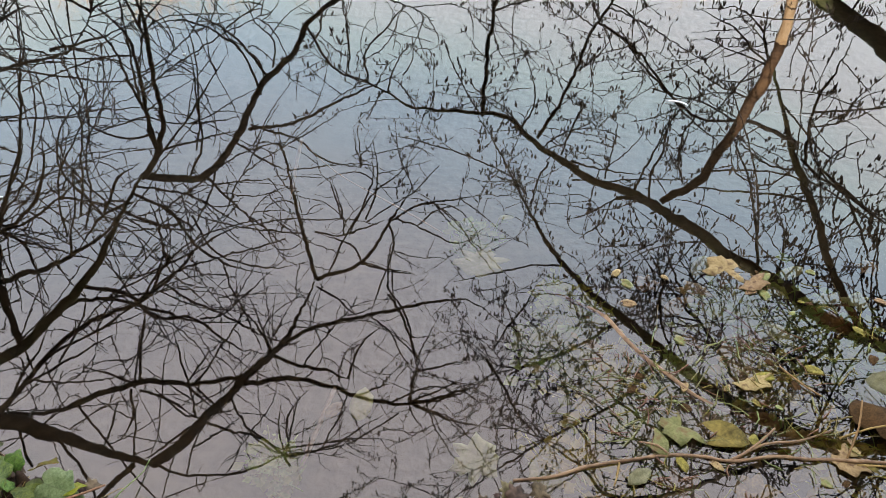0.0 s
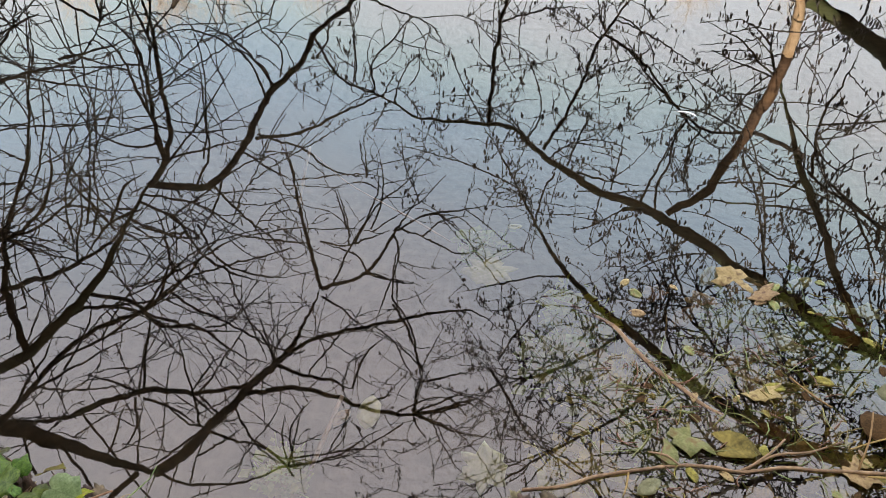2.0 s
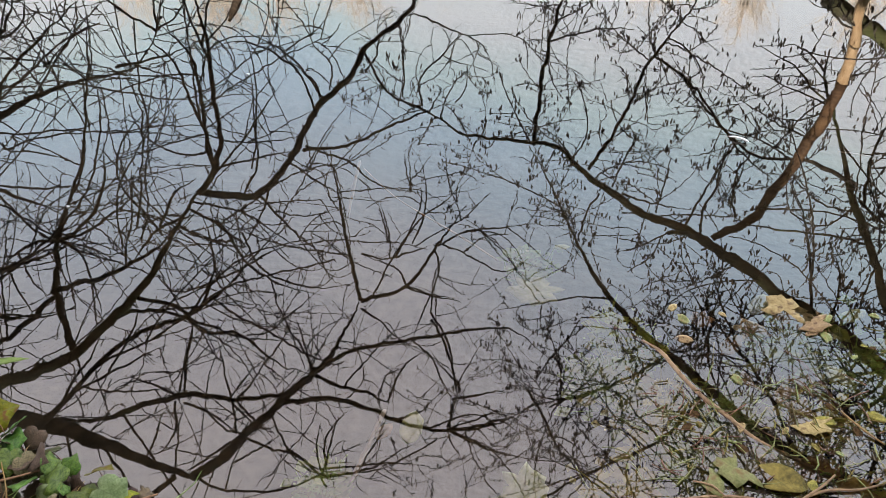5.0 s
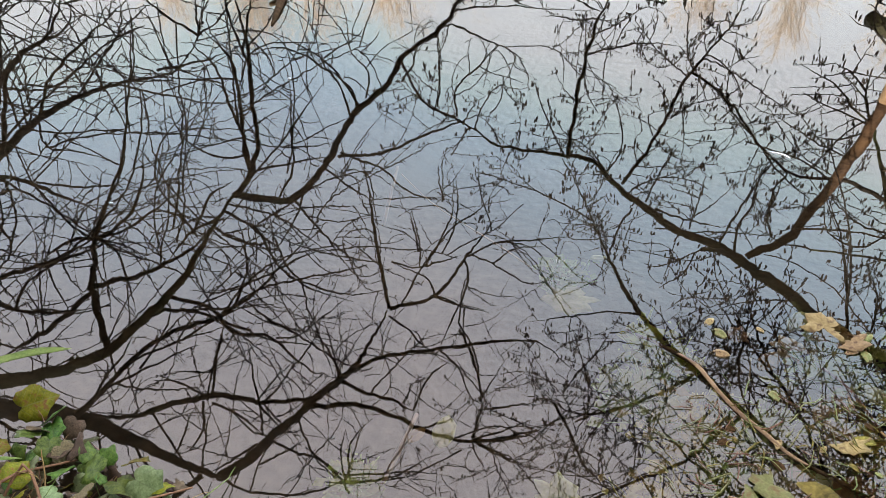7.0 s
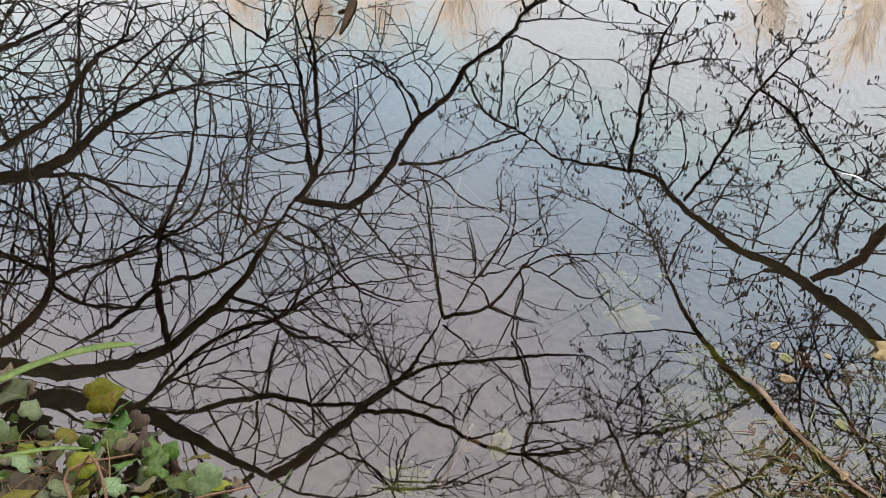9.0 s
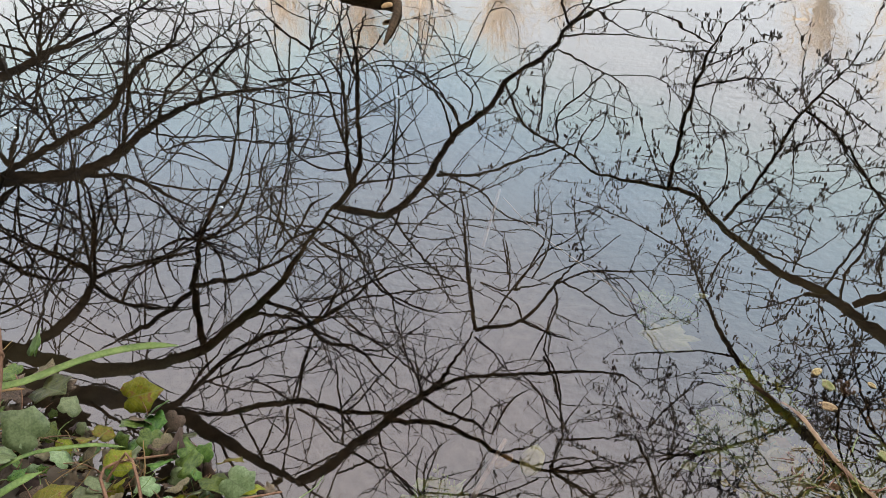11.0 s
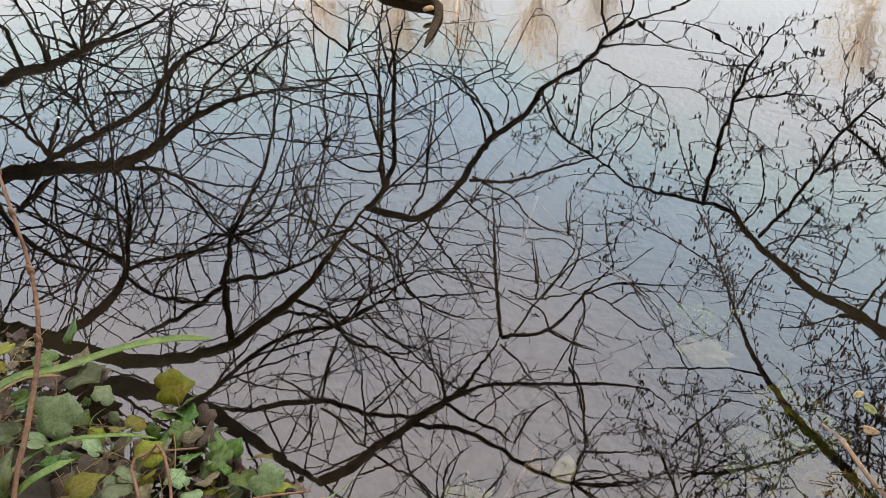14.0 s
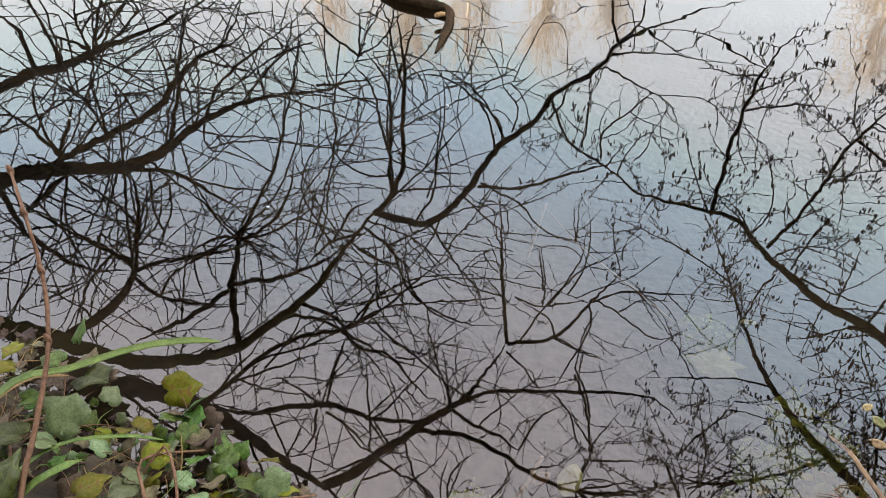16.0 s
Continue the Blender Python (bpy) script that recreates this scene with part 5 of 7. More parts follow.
limb(alder_c, lines_c, ((2.50, 1.90, 1.05, 0.0680), (2.07, 2.16, 1.63, 0.0357), (1.92, 2.39, 1.99, 0.0365), (1.69, 2.82, 2.28, 0.0348), (1.52, 3.14, 2.42, 0.0323), (1.31, 3.57, 2.50, 0.0289), (1.05, 3.98, 2.55, 0.0255), (0.86, 4.30, 2.54, 0.0221), (0.72, 4.56, 2.49, 0.0179), (0.64, 4.80, 2.42, 0.0153), (0.50, 5.13, 2.30, 0.0136), (0.38, 5.42, 2.18, 0.0119), (0.28, 5.58, 2.10, 0.0110)), M_BARK_WARM)
limb(alder_c, lines_c, ((2.09, 2.78, 1.62, 0.0197), (2.05, 3.00, 1.58, 0.0197), (2.04, 3.23, 1.53, 0.0205), (2.04, 3.43, 1.47, 0.0205), (2.04, 3.58, 1.43, 0.0213), (2.02, 3.74, 1.37, 0.0213), (2.00, 3.87, 1.33, 0.0205), (2.00, 4.01, 1.27, 0.0172), (2.00, 4.15, 1.20, 0.0134), (1.99, 4.31, 1.12, 0.0121), (1.96, 4.49, 1.01, 0.0107), (1.91, 4.66, 0.92, 0.0078), (1.81, 4.77, 0.87, 0.0063)), M_BARK_WARM)
limb(alder_c, lines_c, ((2.04, 3.94, 1.28, 0.014), (1.93, 4.04, 1.26, 0.012), (1.79, 4.15, 1.25, 0.010), (1.59, 4.24, 1.30, 0.0078), (1.42, 4.38, 1.24, 0.0078), (1.21, 4.59, 1.08, 0.0066), (1.06, 4.76, 0.90, 0.0040)))
limb(alder_c, lines_c, ((2.05, 3.82, 1.33, 0.010), (2.19, 4.19, 1.19, 0.0080), (2.36, 4.41, 1.08, 0.0069), (2.53, 4.65, 0.95, 0.0043)))
limb(alder_c, lines_c, ((2.06, 3.57, 1.42, 0.0074), (1.88, 3.71, 1.46, 0.0062), (1.56, 3.90, 1.56, 0.0051), (1.36, 4.05, 1.56, 0.0038)))
limb(alder_c, lines_c, ((2.12, 3.75, 1.32, 0.0088), (2.23, 3.47, 1.34, 0.0073), (2.34, 3.18, 1.33, 0.0059)))
limb(alder_c, lines_c, ((2.90, 1.35, 0.15, 0.0692), (2.90, 2.30, 0.60, 0.0566), (2.65, 3.34, 0.79, 0.0440), (2.45, 3.71, 0.71, 0.0453), (2.31, 3.91, 0.66, 0.0446), (2.16, 4.11, 0.59, 0.0428), (2.00, 4.30, 0.52, 0.0403), (1.79, 4.52, 0.44, 0.0377)), M_BARK_WARM, "thick knotty low limb", knob=0.5, taper=False)
limb(alder_c, lines_c, ((1.78, 2.50, 2.19, 0.0131), (1.47, 2.75, 2.49, 0.0090), (1.17, 3.06, 2.65, 0.0082), (0.86, 3.54, 2.68, 0.0066), (0.66, 3.75, 2.70, 0.0045)))
limb(alder_c, lines_c, ((1.78, 2.50, 2.19, 0.0131), (1.30, 2.55, 2.64, 0.0107), (0.96, 2.64, 2.83, 0.0107), (0.82, 2.83, 2.83, 0.0073), (0.54, 3.11, 2.82, 0.0053), (0.27, 3.42, 2.76, 0.0033)))
limb(alder_c, lines_c, ((1.69, 2.82, 2.28, 0.011), (1.63, 3.28, 2.29, 0.0090), (1.51, 3.66, 2.29, 0.0080), (1.36, 4.00, 2.27, 0.0055)))
limb(alder_c, lines_c, ((2.02, 2.83, 1.66, 0.011), (1.86, 2.88, 2.02, 0.0095), (1.63, 3.11, 2.20, 0.0074), (1.48, 3.43, 2.21, 0.0051)))
limb(alder_c, lines_c, ((1.18, 3.78, 2.53, 0.0096), (0.87, 3.80, 2.86, 0.0085), (0.46, 3.89, 3.14, 0.0074), (0.11, 4.19, 3.16, 0.0046)))
limb(alder_c, lines_c, ((1.39, 3.42, 2.48, 0.011), (1.07, 3.33, 2.88, 0.0095), (0.66, 3.30, 3.21, 0.0084), (0.25, 3.21, 3.52, 0.0072), (-0.03, 3.11, 3.72, 0.0059)))
limb(alder_c, lines_c, ((0.86, 4.30, 2.54, 0.0073), (0.63, 4.35, 2.58, 0.0058), (0.35, 4.35, 2.66, 0.0059), (0.06, 4.34, 2.73, 0.0044)))
limb(alder_c, lines_c, ((1.76, 3.35, 1.80, 0.0098), (1.79, 3.56, 1.69, 0.0087), (1.80, 3.74, 1.59, 0.0076), (1.80, 3.90, 1.50, 0.0064), (1.77, 4.06, 1.41, 0.0065), (1.74, 4.17, 1.36, 0.0039)))
limb(alder_c, lines_c, ((0.87, 4.59, 1.84, 0.0084), (1.08, 4.63, 1.94, 0.0057), (1.38, 4.71, 2.05, 0.0044)))
limb(alder_c, lines_c, ((1.23, 4.23, 1.82, 0.0081), (1.36, 4.45, 1.72, 0.0069), (1.54, 4.74, 1.56, 0.0057)))
limb(alder_c, lines_c, ((0.73, 4.65, 1.89, 0.0071), (0.66, 4.66, 2.09, 0.0065), (0.62, 4.64, 2.35, 0.0059)), name="branch")
limb(alder_c, lines_c, ((0.81, 4.65, 1.83, 0.0071), (0.89, 4.81, 1.73, 0.0065), (0.97, 4.95, 1.65, 0.0058), (1.05, 5.04, 1.60, 0.0044)), name="branch")
limb(alder_c, lines_c, ((1.31, 4.14, 1.82, 0.0080), (1.33, 4.28, 1.72, 0.0074), (1.42, 4.40, 1.63, 0.0068), (1.47, 4.57, 1.50, 0.0056), (1.55, 4.62, 1.46, 0.0042)), name="branch")
limb(alder_c, lines_c, ((1.44, 3.99, 1.57, 0.0064), (1.44, 4.15, 1.52, 0.0052), (1.51, 4.28, 1.45, 0.0053), (1.54, 4.39, 1.39, 0.0040)), name="branch")
limb(alder_c, lines_c, ((1.03, 3.86, 1.59, 0.0049), (0.90, 3.93, 1.76, 0.0044), (0.77, 4.02, 1.89, 0.0039)), name="branch")
limb(alder_c, lines_c, ((1.00, 3.88, 1.64, 0.0050), (0.97, 3.89, 1.80, 0.0044), (0.85, 3.95, 1.99, 0.0039)), name="branch")
limb(alder_c, lines_c, ((1.07, 4.39, 1.84, 0.0055), (1.14, 4.59, 1.75, 0.0049), (1.20, 4.79, 1.66, 0.0043)), name="branch")
limb(alder_c, lines_c, ((0.31, 4.00, 3.17, 0.011), (0.44, 3.90, 3.38, 0.0092), (0.54, 3.80, 3.55, 0.0093), (0.65, 3.73, 3.67, 0.0078)), name="branch")
limb(alder_c, lines_c, ((0.37, 4.05, 3.11, 0.0075), (0.48, 4.21, 3.06, 0.0068), (0.60, 4.36, 3.02, 0.0062), (0.72, 4.54, 2.94, 0.0047)), name="branch")
limb(alder_c, lines_c, ((0.46, 3.84, 3.18, 0.0074), (0.61, 3.97, 3.19, 0.0068), (0.82, 4.17, 3.17, 0.0062)), name="branch")
limb(alder_c, lines_c, ((1.42, 3.86, 2.28, 0.0082), (1.43, 3.76, 2.56, 0.0084), (1.53, 3.67, 2.78, 0.0071)), name="branch")
limb(alder_c, lines_c, ((1.86, 4.19, 0.91, 0.0063), (1.78, 4.32, 0.87, 0.0058), (1.71, 4.47, 0.82, 0.0052), (1.55, 4.67, 0.79, 0.0040)), name="branch")
limb(alder_c, lines_c, ((1.96, 4.49, 1.01, 0.0067), (1.97, 4.66, 0.95, 0.0062), (2.04, 4.83, 0.87, 0.0056)), name="branch")
limb(alder_c, lines_c, ((1.97, 4.66, 0.95, 0.0062), (1.94, 4.84, 0.93, 0.0056), (1.87, 5.00, 0.93, 0.0043)), name="branch")
limb(alder_c, lines_c, ((1.85, 4.19, 0.96, 0.0051), (1.74, 4.34, 1.10, 0.0046), (1.67, 4.46, 1.15, 0.0040)), name="branch")
limb(alder_c, lines_c, ((1.79, 4.17, 1.11, 0.0051), (1.67, 4.31, 1.12, 0.0045), (1.57, 4.46, 1.11, 0.0040), (1.45, 4.61, 1.09, 0.0040)), name="branch")
limb(alder_c, lines_c, ((1.53, 4.28, 1.29, 0.0065), (1.49, 4.30, 1.49, 0.0053), (1.51, 4.29, 1.75, 0.0048)), name="branch")
limb(alder_c, lines_c, ((1.68, 5.03, 1.71, 0.0061), (1.62, 5.08, 1.96, 0.0054), (1.60, 5.09, 2.13, 0.0047)), name="branch")
limb(alder_c, lines_c, ((2.13, 3.73, 1.32, 0.0063), (2.34, 3.66, 1.48, 0.0064), (2.53, 3.60, 1.61, 0.0053)), name="branch")
limb(alder_c, lines_c, ((2.26, 3.69, 1.42, 0.0076), (2.42, 3.58, 1.71, 0.0072), (2.50, 3.52, 1.86, 0.0067)), name="branch")
limb(alder_c, lines_c, ((1.55, 3.54, 2.29, 0.0053), (1.51, 3.72, 2.25, 0.0067), (1.47, 3.91, 2.19, 0.0068), (1.44, 4.11, 2.11, 0.0069)), name="branch")
limb(alder_c, lines_c, ((1.81, 3.25, 1.79, 0.0060), (1.93, 3.54, 1.63, 0.0050), (1.92, 3.76, 1.56, 0.0038)), name="branch")
fine_c = []
limb(alder_c, fine_c, ((-0.22, 5.82, 1.31, 0.0051), (-0.01, 5.84, 1.30, 0.0048), (0.16, 5.84, 1.32, 0.0044), (0.23, 5.80, 1.41, 0.0041), (0.24, 5.72, 1.59, 0.0038)), name="branch")
limb(alder_c, fine_c, ((-0.26, 5.83, 3.06, 0.0069), (-0.28, 5.88, 2.95, 0.0062), (-0.34, 5.92, 2.84, 0.0055), (-0.39, 6.00, 2.69, 0.0049), (-0.41, 6.10, 2.49, 0.0043)), name="branch")
limb(alder_c, fine_c, ((0.87, 4.48, 1.92, 0.0053), (1.09, 4.40, 1.87, 0.0048), (1.36, 4.31, 1.79, 0.0042), (1.61, 4.20, 1.72, 0.0037)), name="branch")
limb(alder_c, fine_c, ((2.04, 3.86, 1.32, 0.0083), (2.14, 3.77, 1.39, 0.0076), (2.24, 3.71, 1.44, 0.0069), (2.32, 3.62, 1.51, 0.0062), (2.42, 3.56, 1.55, 0.0055)), name="branch")
limb(alder_c, fine_c, ((2.00, 3.83, 1.35, 0.0055), (1.94, 3.82, 1.43, 0.0051), (1.85, 3.83, 1.49, 0.0047), (1.72, 3.93, 1.46, 0.0043), (1.69, 4.03, 1.35, 0.0039), (1.72, 4.10, 1.26, 0.0034)), name="branch")
limb(alder_c, fine_c, ((2.10, 3.71, 1.35, 0.0055), (2.15, 3.76, 1.25, 0.0048), (2.22, 3.78, 1.18, 0.0041), (2.31, 3.76, 1.12, 0.0034)), name="branch")
limb(alder_c, fine_c, ((2.22, 3.68, 1.42, 0.0055), (2.17, 3.58, 1.48, 0.0048), (2.16, 3.47, 1.52, 0.0041)), name="branch")
limb(alder_c, fine_c, ((2.05, 3.00, 1.58, 0.0050), (2.03, 3.12, 1.59, 0.0044), (2.01, 3.21, 1.63, 0.0039), (1.96, 3.38, 1.60, 0.0033)), name="branch")
limb(alder_c, fine_c, ((1.38, 3.83, 2.41, 0.0059), (1.38, 3.98, 2.30, 0.0052), (1.33, 4.08, 2.25, 0.0045), (1.23, 4.18, 2.21, 0.0037)), name="branch")
limb(alder_c, fine_c, ((1.38, 3.83, 2.41, 0.0052), (1.46, 3.97, 2.23, 0.0044), (1.47, 4.07, 2.12, 0.0037)), name="branch")


def twig_part(owner, levels, mat):
    """The longest twigs one by one, the finer ones joined."""
    base = np.array([*owner.location, 0.0])
    main = sorted(levels[0], key=lambda ln: -ln[0, 3])
    for ln in main[:240]:
        part("twig", lines_mesh("twig", [ln - base], mat, 5), owner)
    rest = main[240:] + [ln for made in levels[1:] for ln in made]
    part("twig_mass", lines_mesh("twig_mass", [ln - base for ln in rest], mat), owner, "fine bare dark twigs", kind="stuff")


rng = np.random.default_rng(11)
OUT = np.array([0.06, 0.0, -0.02])


def thin(lines):
    """The far ends of the crowns carry fewer twigs."""
    return [ln for k, ln in enumerate(lines) if ln[:, 1].mean() < 4.4 or ln[:, 0].mean() < -3.4 or k % 5 in (0, 2)]


ALDER = dict(zigzag=0.17, nodes=(22, 14, 9), least=(0.0046, 0.0042, 0.0037))


def add(made, more):
    for some, extra in zip(made, more):
        some.extend(extra)


stout_a = [ln for ln in lines_a if ln[:, 3].max() > 0.0085]
slight_a = [ln for ln in lines_a if ln[:, 3].max() <= 0.0085]
twigs_a = twigs_from(rng, thin(stout_a), (0.50, 0.44, 0.70), (1.1, 0.6, 0.30), 1.6, 0.06, OUT, 1.1, 3, 0.0062, 0.12, **ALDER)
add(twigs_a[1:], twigs_from(rng, slight_a, (0.34, 0.42), (0.55, 0.28), 1.5, 0.06, OUT, 1.1, 2, 0.0048, 0.1, zigzag=0.17, nodes=(12, 8), least=(0.0042, 0.0038)))
add(twigs_a, twigs_from(rng, [ln for ln in lines_a if ln[:, 1].mean() < 2.7], (1.5, 0.5, 0.6), (1.4, 0.7, 0.36), 1.8, 0.06, OUT, 1.1, 3, 0.0070, 0.2, **ALDER))
add(twigs_a[1:], twigs_from(rng, fine_a, (0.20, 0.30), (0.5, 0.25), 1.5, 0.10, OUT, 1.1, 2, 0.0050, 0.1, zigzag=0.2, nodes=(12, 8), least=(0.0040, 0.0036)))
twigs_a.append(spurs_on(rng, [ln for made in twigs_a[:2] for ln in made], 0.11, 0.012, 0.045, 0.0028))
twig_part(alder_a, twigs_a, M_TWIG)
twigs_b = twigs_from(rng, thin(lines_b), (0.60, 0.46, 0.70), (1.6, 0.85, 0.40), 1.7, 0.06, OUT, 1.1, 3, 0.0062, 0.1, **ALDER)
add(twigs_b, twigs_from(rng, [ln for ln in lines_b if ln[:, 0].mean() < -3.2], (0.34, 0.45, 0.6), (1.4, 0.7, 0.36), 1.8, 0.06, OUT, 1.1, 3, 0.0066, 0.2, **ALDER))
twigs_b.append(spurs_on(rng, [ln for made in twigs_b[:2] for ln in made], 0.11, 0.012, 0.045, 0.0028))
twig_part(alder_b, twigs_b, M_TWIG)
OUT_C = np.array([-0.08, 0.04, -0.02])
CATKIN_BEARER = dict(zigzag=0.18, nodes=(18, 10, 6), least=(0.0038, 0.0035, 0.0032))
stout_c = [ln for ln in lines_c if ln[:, 3].max() > 0.0075]
slight_c = [ln for ln in lines_c if ln[:, 3].max() <= 0.0075] + fine_c
twigs_c = twigs_from(rng, stout_c, (0.30, 0.26, 0.26), (0.9, 0.42, 0.18), 1.3, 0.05, OUT_C, 1.0, 3, 0.0052, 0.12, **CATKIN_BEARER)
add(twigs_c[1:], twigs_from(rng, slight_c, (0.22, 0.26), (0.34, 0.16), 1.2, 0.05, OUT_C, 1.0, 2, 0.0040, 0.1, zigzag=0.18, nodes=(9, 6), least=(0.0030, 0.0028)))
# the high boughs near the shore carry the thickest brush
high_c = [ln for ln in lines_c if ln[:, 2].mean() > 2.0 and ln[:, 1].mean() < 4.2 and ln[0, 3] < 0.03]
add(twigs_c, twigs_from(rng, high_c, (0.30, 0.27, 0.28), (0.8, 0.42, 0.2), 1.3, 0.05, np.array([-0.15, -0.05, 0.0]), 1.0, 3, 0.0056, 0.1, **CATKIN_BEARER))
foot_c = [ln[(ln[:, 1] < 3.0) & (ln[:, 0] > 1.3)] for ln in lines_c if ((ln[:, 1] < 3.0) & (ln[:, 0] > 1.3)).sum() > 5]
add(twigs_c, twigs_from(rng, foot_c, (0.11, 0.22, 0.25), (0.75, 0.42, 0.2), 1.3, 0.05, np.array([0.0, 0.05, 0.0]), 1.0, 3, 0.0056, 0.25, **CATKIN_BEARER))
# short bearing shoots crowd round the far fork
crown_c = [ln[(ln[:, 1] > 4.7)] for ln in lines_c if (ln[:, 1] > 4.7).sum() > 6]
add(twigs_c[1:], twigs_from(rng, crown_c, (0.085, 0.20), (0.38, 0.18), 1.2, 0.05, np.array([0.0, 0.05, 0.0]), 1.0, 2, 0.0042, 0.05, zigzag=0.18, nodes=(9, 6), least=(0.0032, 0.0030)))
# the long high shoots that reach out over the middle of the bay
reach_c = [ln for ln in lines_c if ln[:, 0].mean() < 0.95 and ln[:, 2].mean() > 2.4]
add(twigs_c[1:], twigs_from(rng, reach_c, (0.26, 0.26), (0.50, 0.22), 1.2, 0.05, np.array([-0.10, 0.0, 0.0]), 1.0, 2, 0.0048, 0.1, zigzag=0.18, nodes=(10, 6), least=(0.0038, 0.0034)))
bearing = [ln for made in twigs_c for ln in made]
twigs_c.append(spurs_on(rng, [ln for made in twigs_c[:2] for ln in made], 0.10, 0.010, 0.030, 0.0028))
twig_part(alder_c, twigs_c, M_TWIG)


# catkins: clusters of two to four, hanging straight down
def catkin_lines(rng, lines, chance):
    out = []
    for ln in lines:
        for k in range(2, len(ln)):
            if rng.random() < chance:
                p = ln[k, :3]
                for _ in range(rng.integers(1, 4)):
                    lean = np.array([rng.normal() * 0.18, rng.normal() * 0.18, -1.0])
                    lean /= np.linalg.norm(lean)
                    size = rng.uniform(0.020, 0.042)
                    a = p + lean * 0.006 + rng.normal(size=3) * 0.012
                    out.append((a, lean, size, rng.uniform(0.0042, 0.0060)))
    return out


def catkin_shape(a, lean, size, r):
    return [(*(a + lean * size * s), r * w) for s, w in ((0, 0.3), (0.15, 0.9), (0.5, 1.0), (0.85, 0.8), (1.0, 0.25))]


cat = catkin_lines(rng, bearing + slight_c, 0.26)
rng.shuffle(cat)
c_base = np.array([*alder_c.location, 0.0])
v, f = [], []
tube(catkin_shape(np.zeros(3), np.array([0, 0, -1.0]), 0.042, 0.0042), 6, v, f)
catkin_mesh = raw_mesh("catkin", v, f, M_CATKIN)
near_cat = [c for c in cat if c[0][1] < 4.6][:280]
chosen = {id(c) for c in near_cat}
for a, lean, size, r in near_cat:
    ob = part("catkin", catkin_mesh, alder_c)
    q = Vector((0, 0, -1)).rotation_difference(Vector(lean))
    ob.matrix_local = Matrix.LocRotScale(Vector(a - c_base[:3]), q, (r / 0.0042, r / 0.0042, size / 0.042))
part("catkin_mass", lines_mesh("catkin_mass", [np.array(catkin_shape(*c)) - c_base for c in cat if id(c) not in chosen], M_CATKIN, 5), alder_c, "small dark hanging catkins", kind="stuff")


# ---- far bank: sunlit bare trees ----
def far_tree(at, height, seed, label):
    r = np.random.default_rng(seed)
    ob = new("bare_tree")
    ob.location = at
    tagged(ob, label, "tree", "bare trees across the pond")
    trunk = spline([(0, 0, -0.3, height * 0.022), (0.1, 0.05, height * 0.35, height * 0.016), (-0.1, 0, height * 0.7, height * 0.009), (0.1, 0.1, height, height * 0.002)], 0.5)
    v, f = [], []
    tube(trunk, 8, v, f, r, 0.15)
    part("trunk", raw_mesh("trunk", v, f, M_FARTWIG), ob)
    crown = []
    for _ in range(46):
        k = r.uniform(0.2, 0.97)
        base = np.array([np.interp(k, np.linspace(0, 1, len(trunk)), trunk[:, j]) for j in range(4)])
        a = r.uniform(0, 2 * np.pi)
        crown.append(bough(r, base[:3], np.array([math.cos(a), math.sin(a), r.uniform(0.9, 2.0)]), height * 0.33 * (1.2 - k), 0.05 * (1.1 - k) + 0.015, 0.4, 0.07, np.array([0, 0, 0.5]), 7))
    fine = twigs_from(r, crown, (0.22, 0.22), (1.5, 0.7), 0.6, 0.08, np.array([0, 0, 0.45]), 0.7, 2, 0.016)
    fine = [ln for made in fine for ln in made]
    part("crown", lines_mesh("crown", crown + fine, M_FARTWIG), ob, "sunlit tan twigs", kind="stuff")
    return ob


FAR_LABELS = ("bare tree with sunlit tan twigs on the far bank", "tall bare tree with sunlit tan twigs on the far bank")
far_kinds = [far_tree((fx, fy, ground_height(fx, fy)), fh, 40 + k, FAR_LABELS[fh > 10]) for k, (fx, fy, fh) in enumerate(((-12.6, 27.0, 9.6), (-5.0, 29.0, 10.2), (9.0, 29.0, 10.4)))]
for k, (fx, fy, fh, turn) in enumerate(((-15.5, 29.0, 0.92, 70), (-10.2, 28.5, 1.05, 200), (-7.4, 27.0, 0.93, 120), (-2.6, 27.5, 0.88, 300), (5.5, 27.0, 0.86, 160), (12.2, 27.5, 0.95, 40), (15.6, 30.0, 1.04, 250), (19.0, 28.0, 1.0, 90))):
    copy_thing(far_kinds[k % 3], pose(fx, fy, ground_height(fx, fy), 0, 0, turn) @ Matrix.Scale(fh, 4))

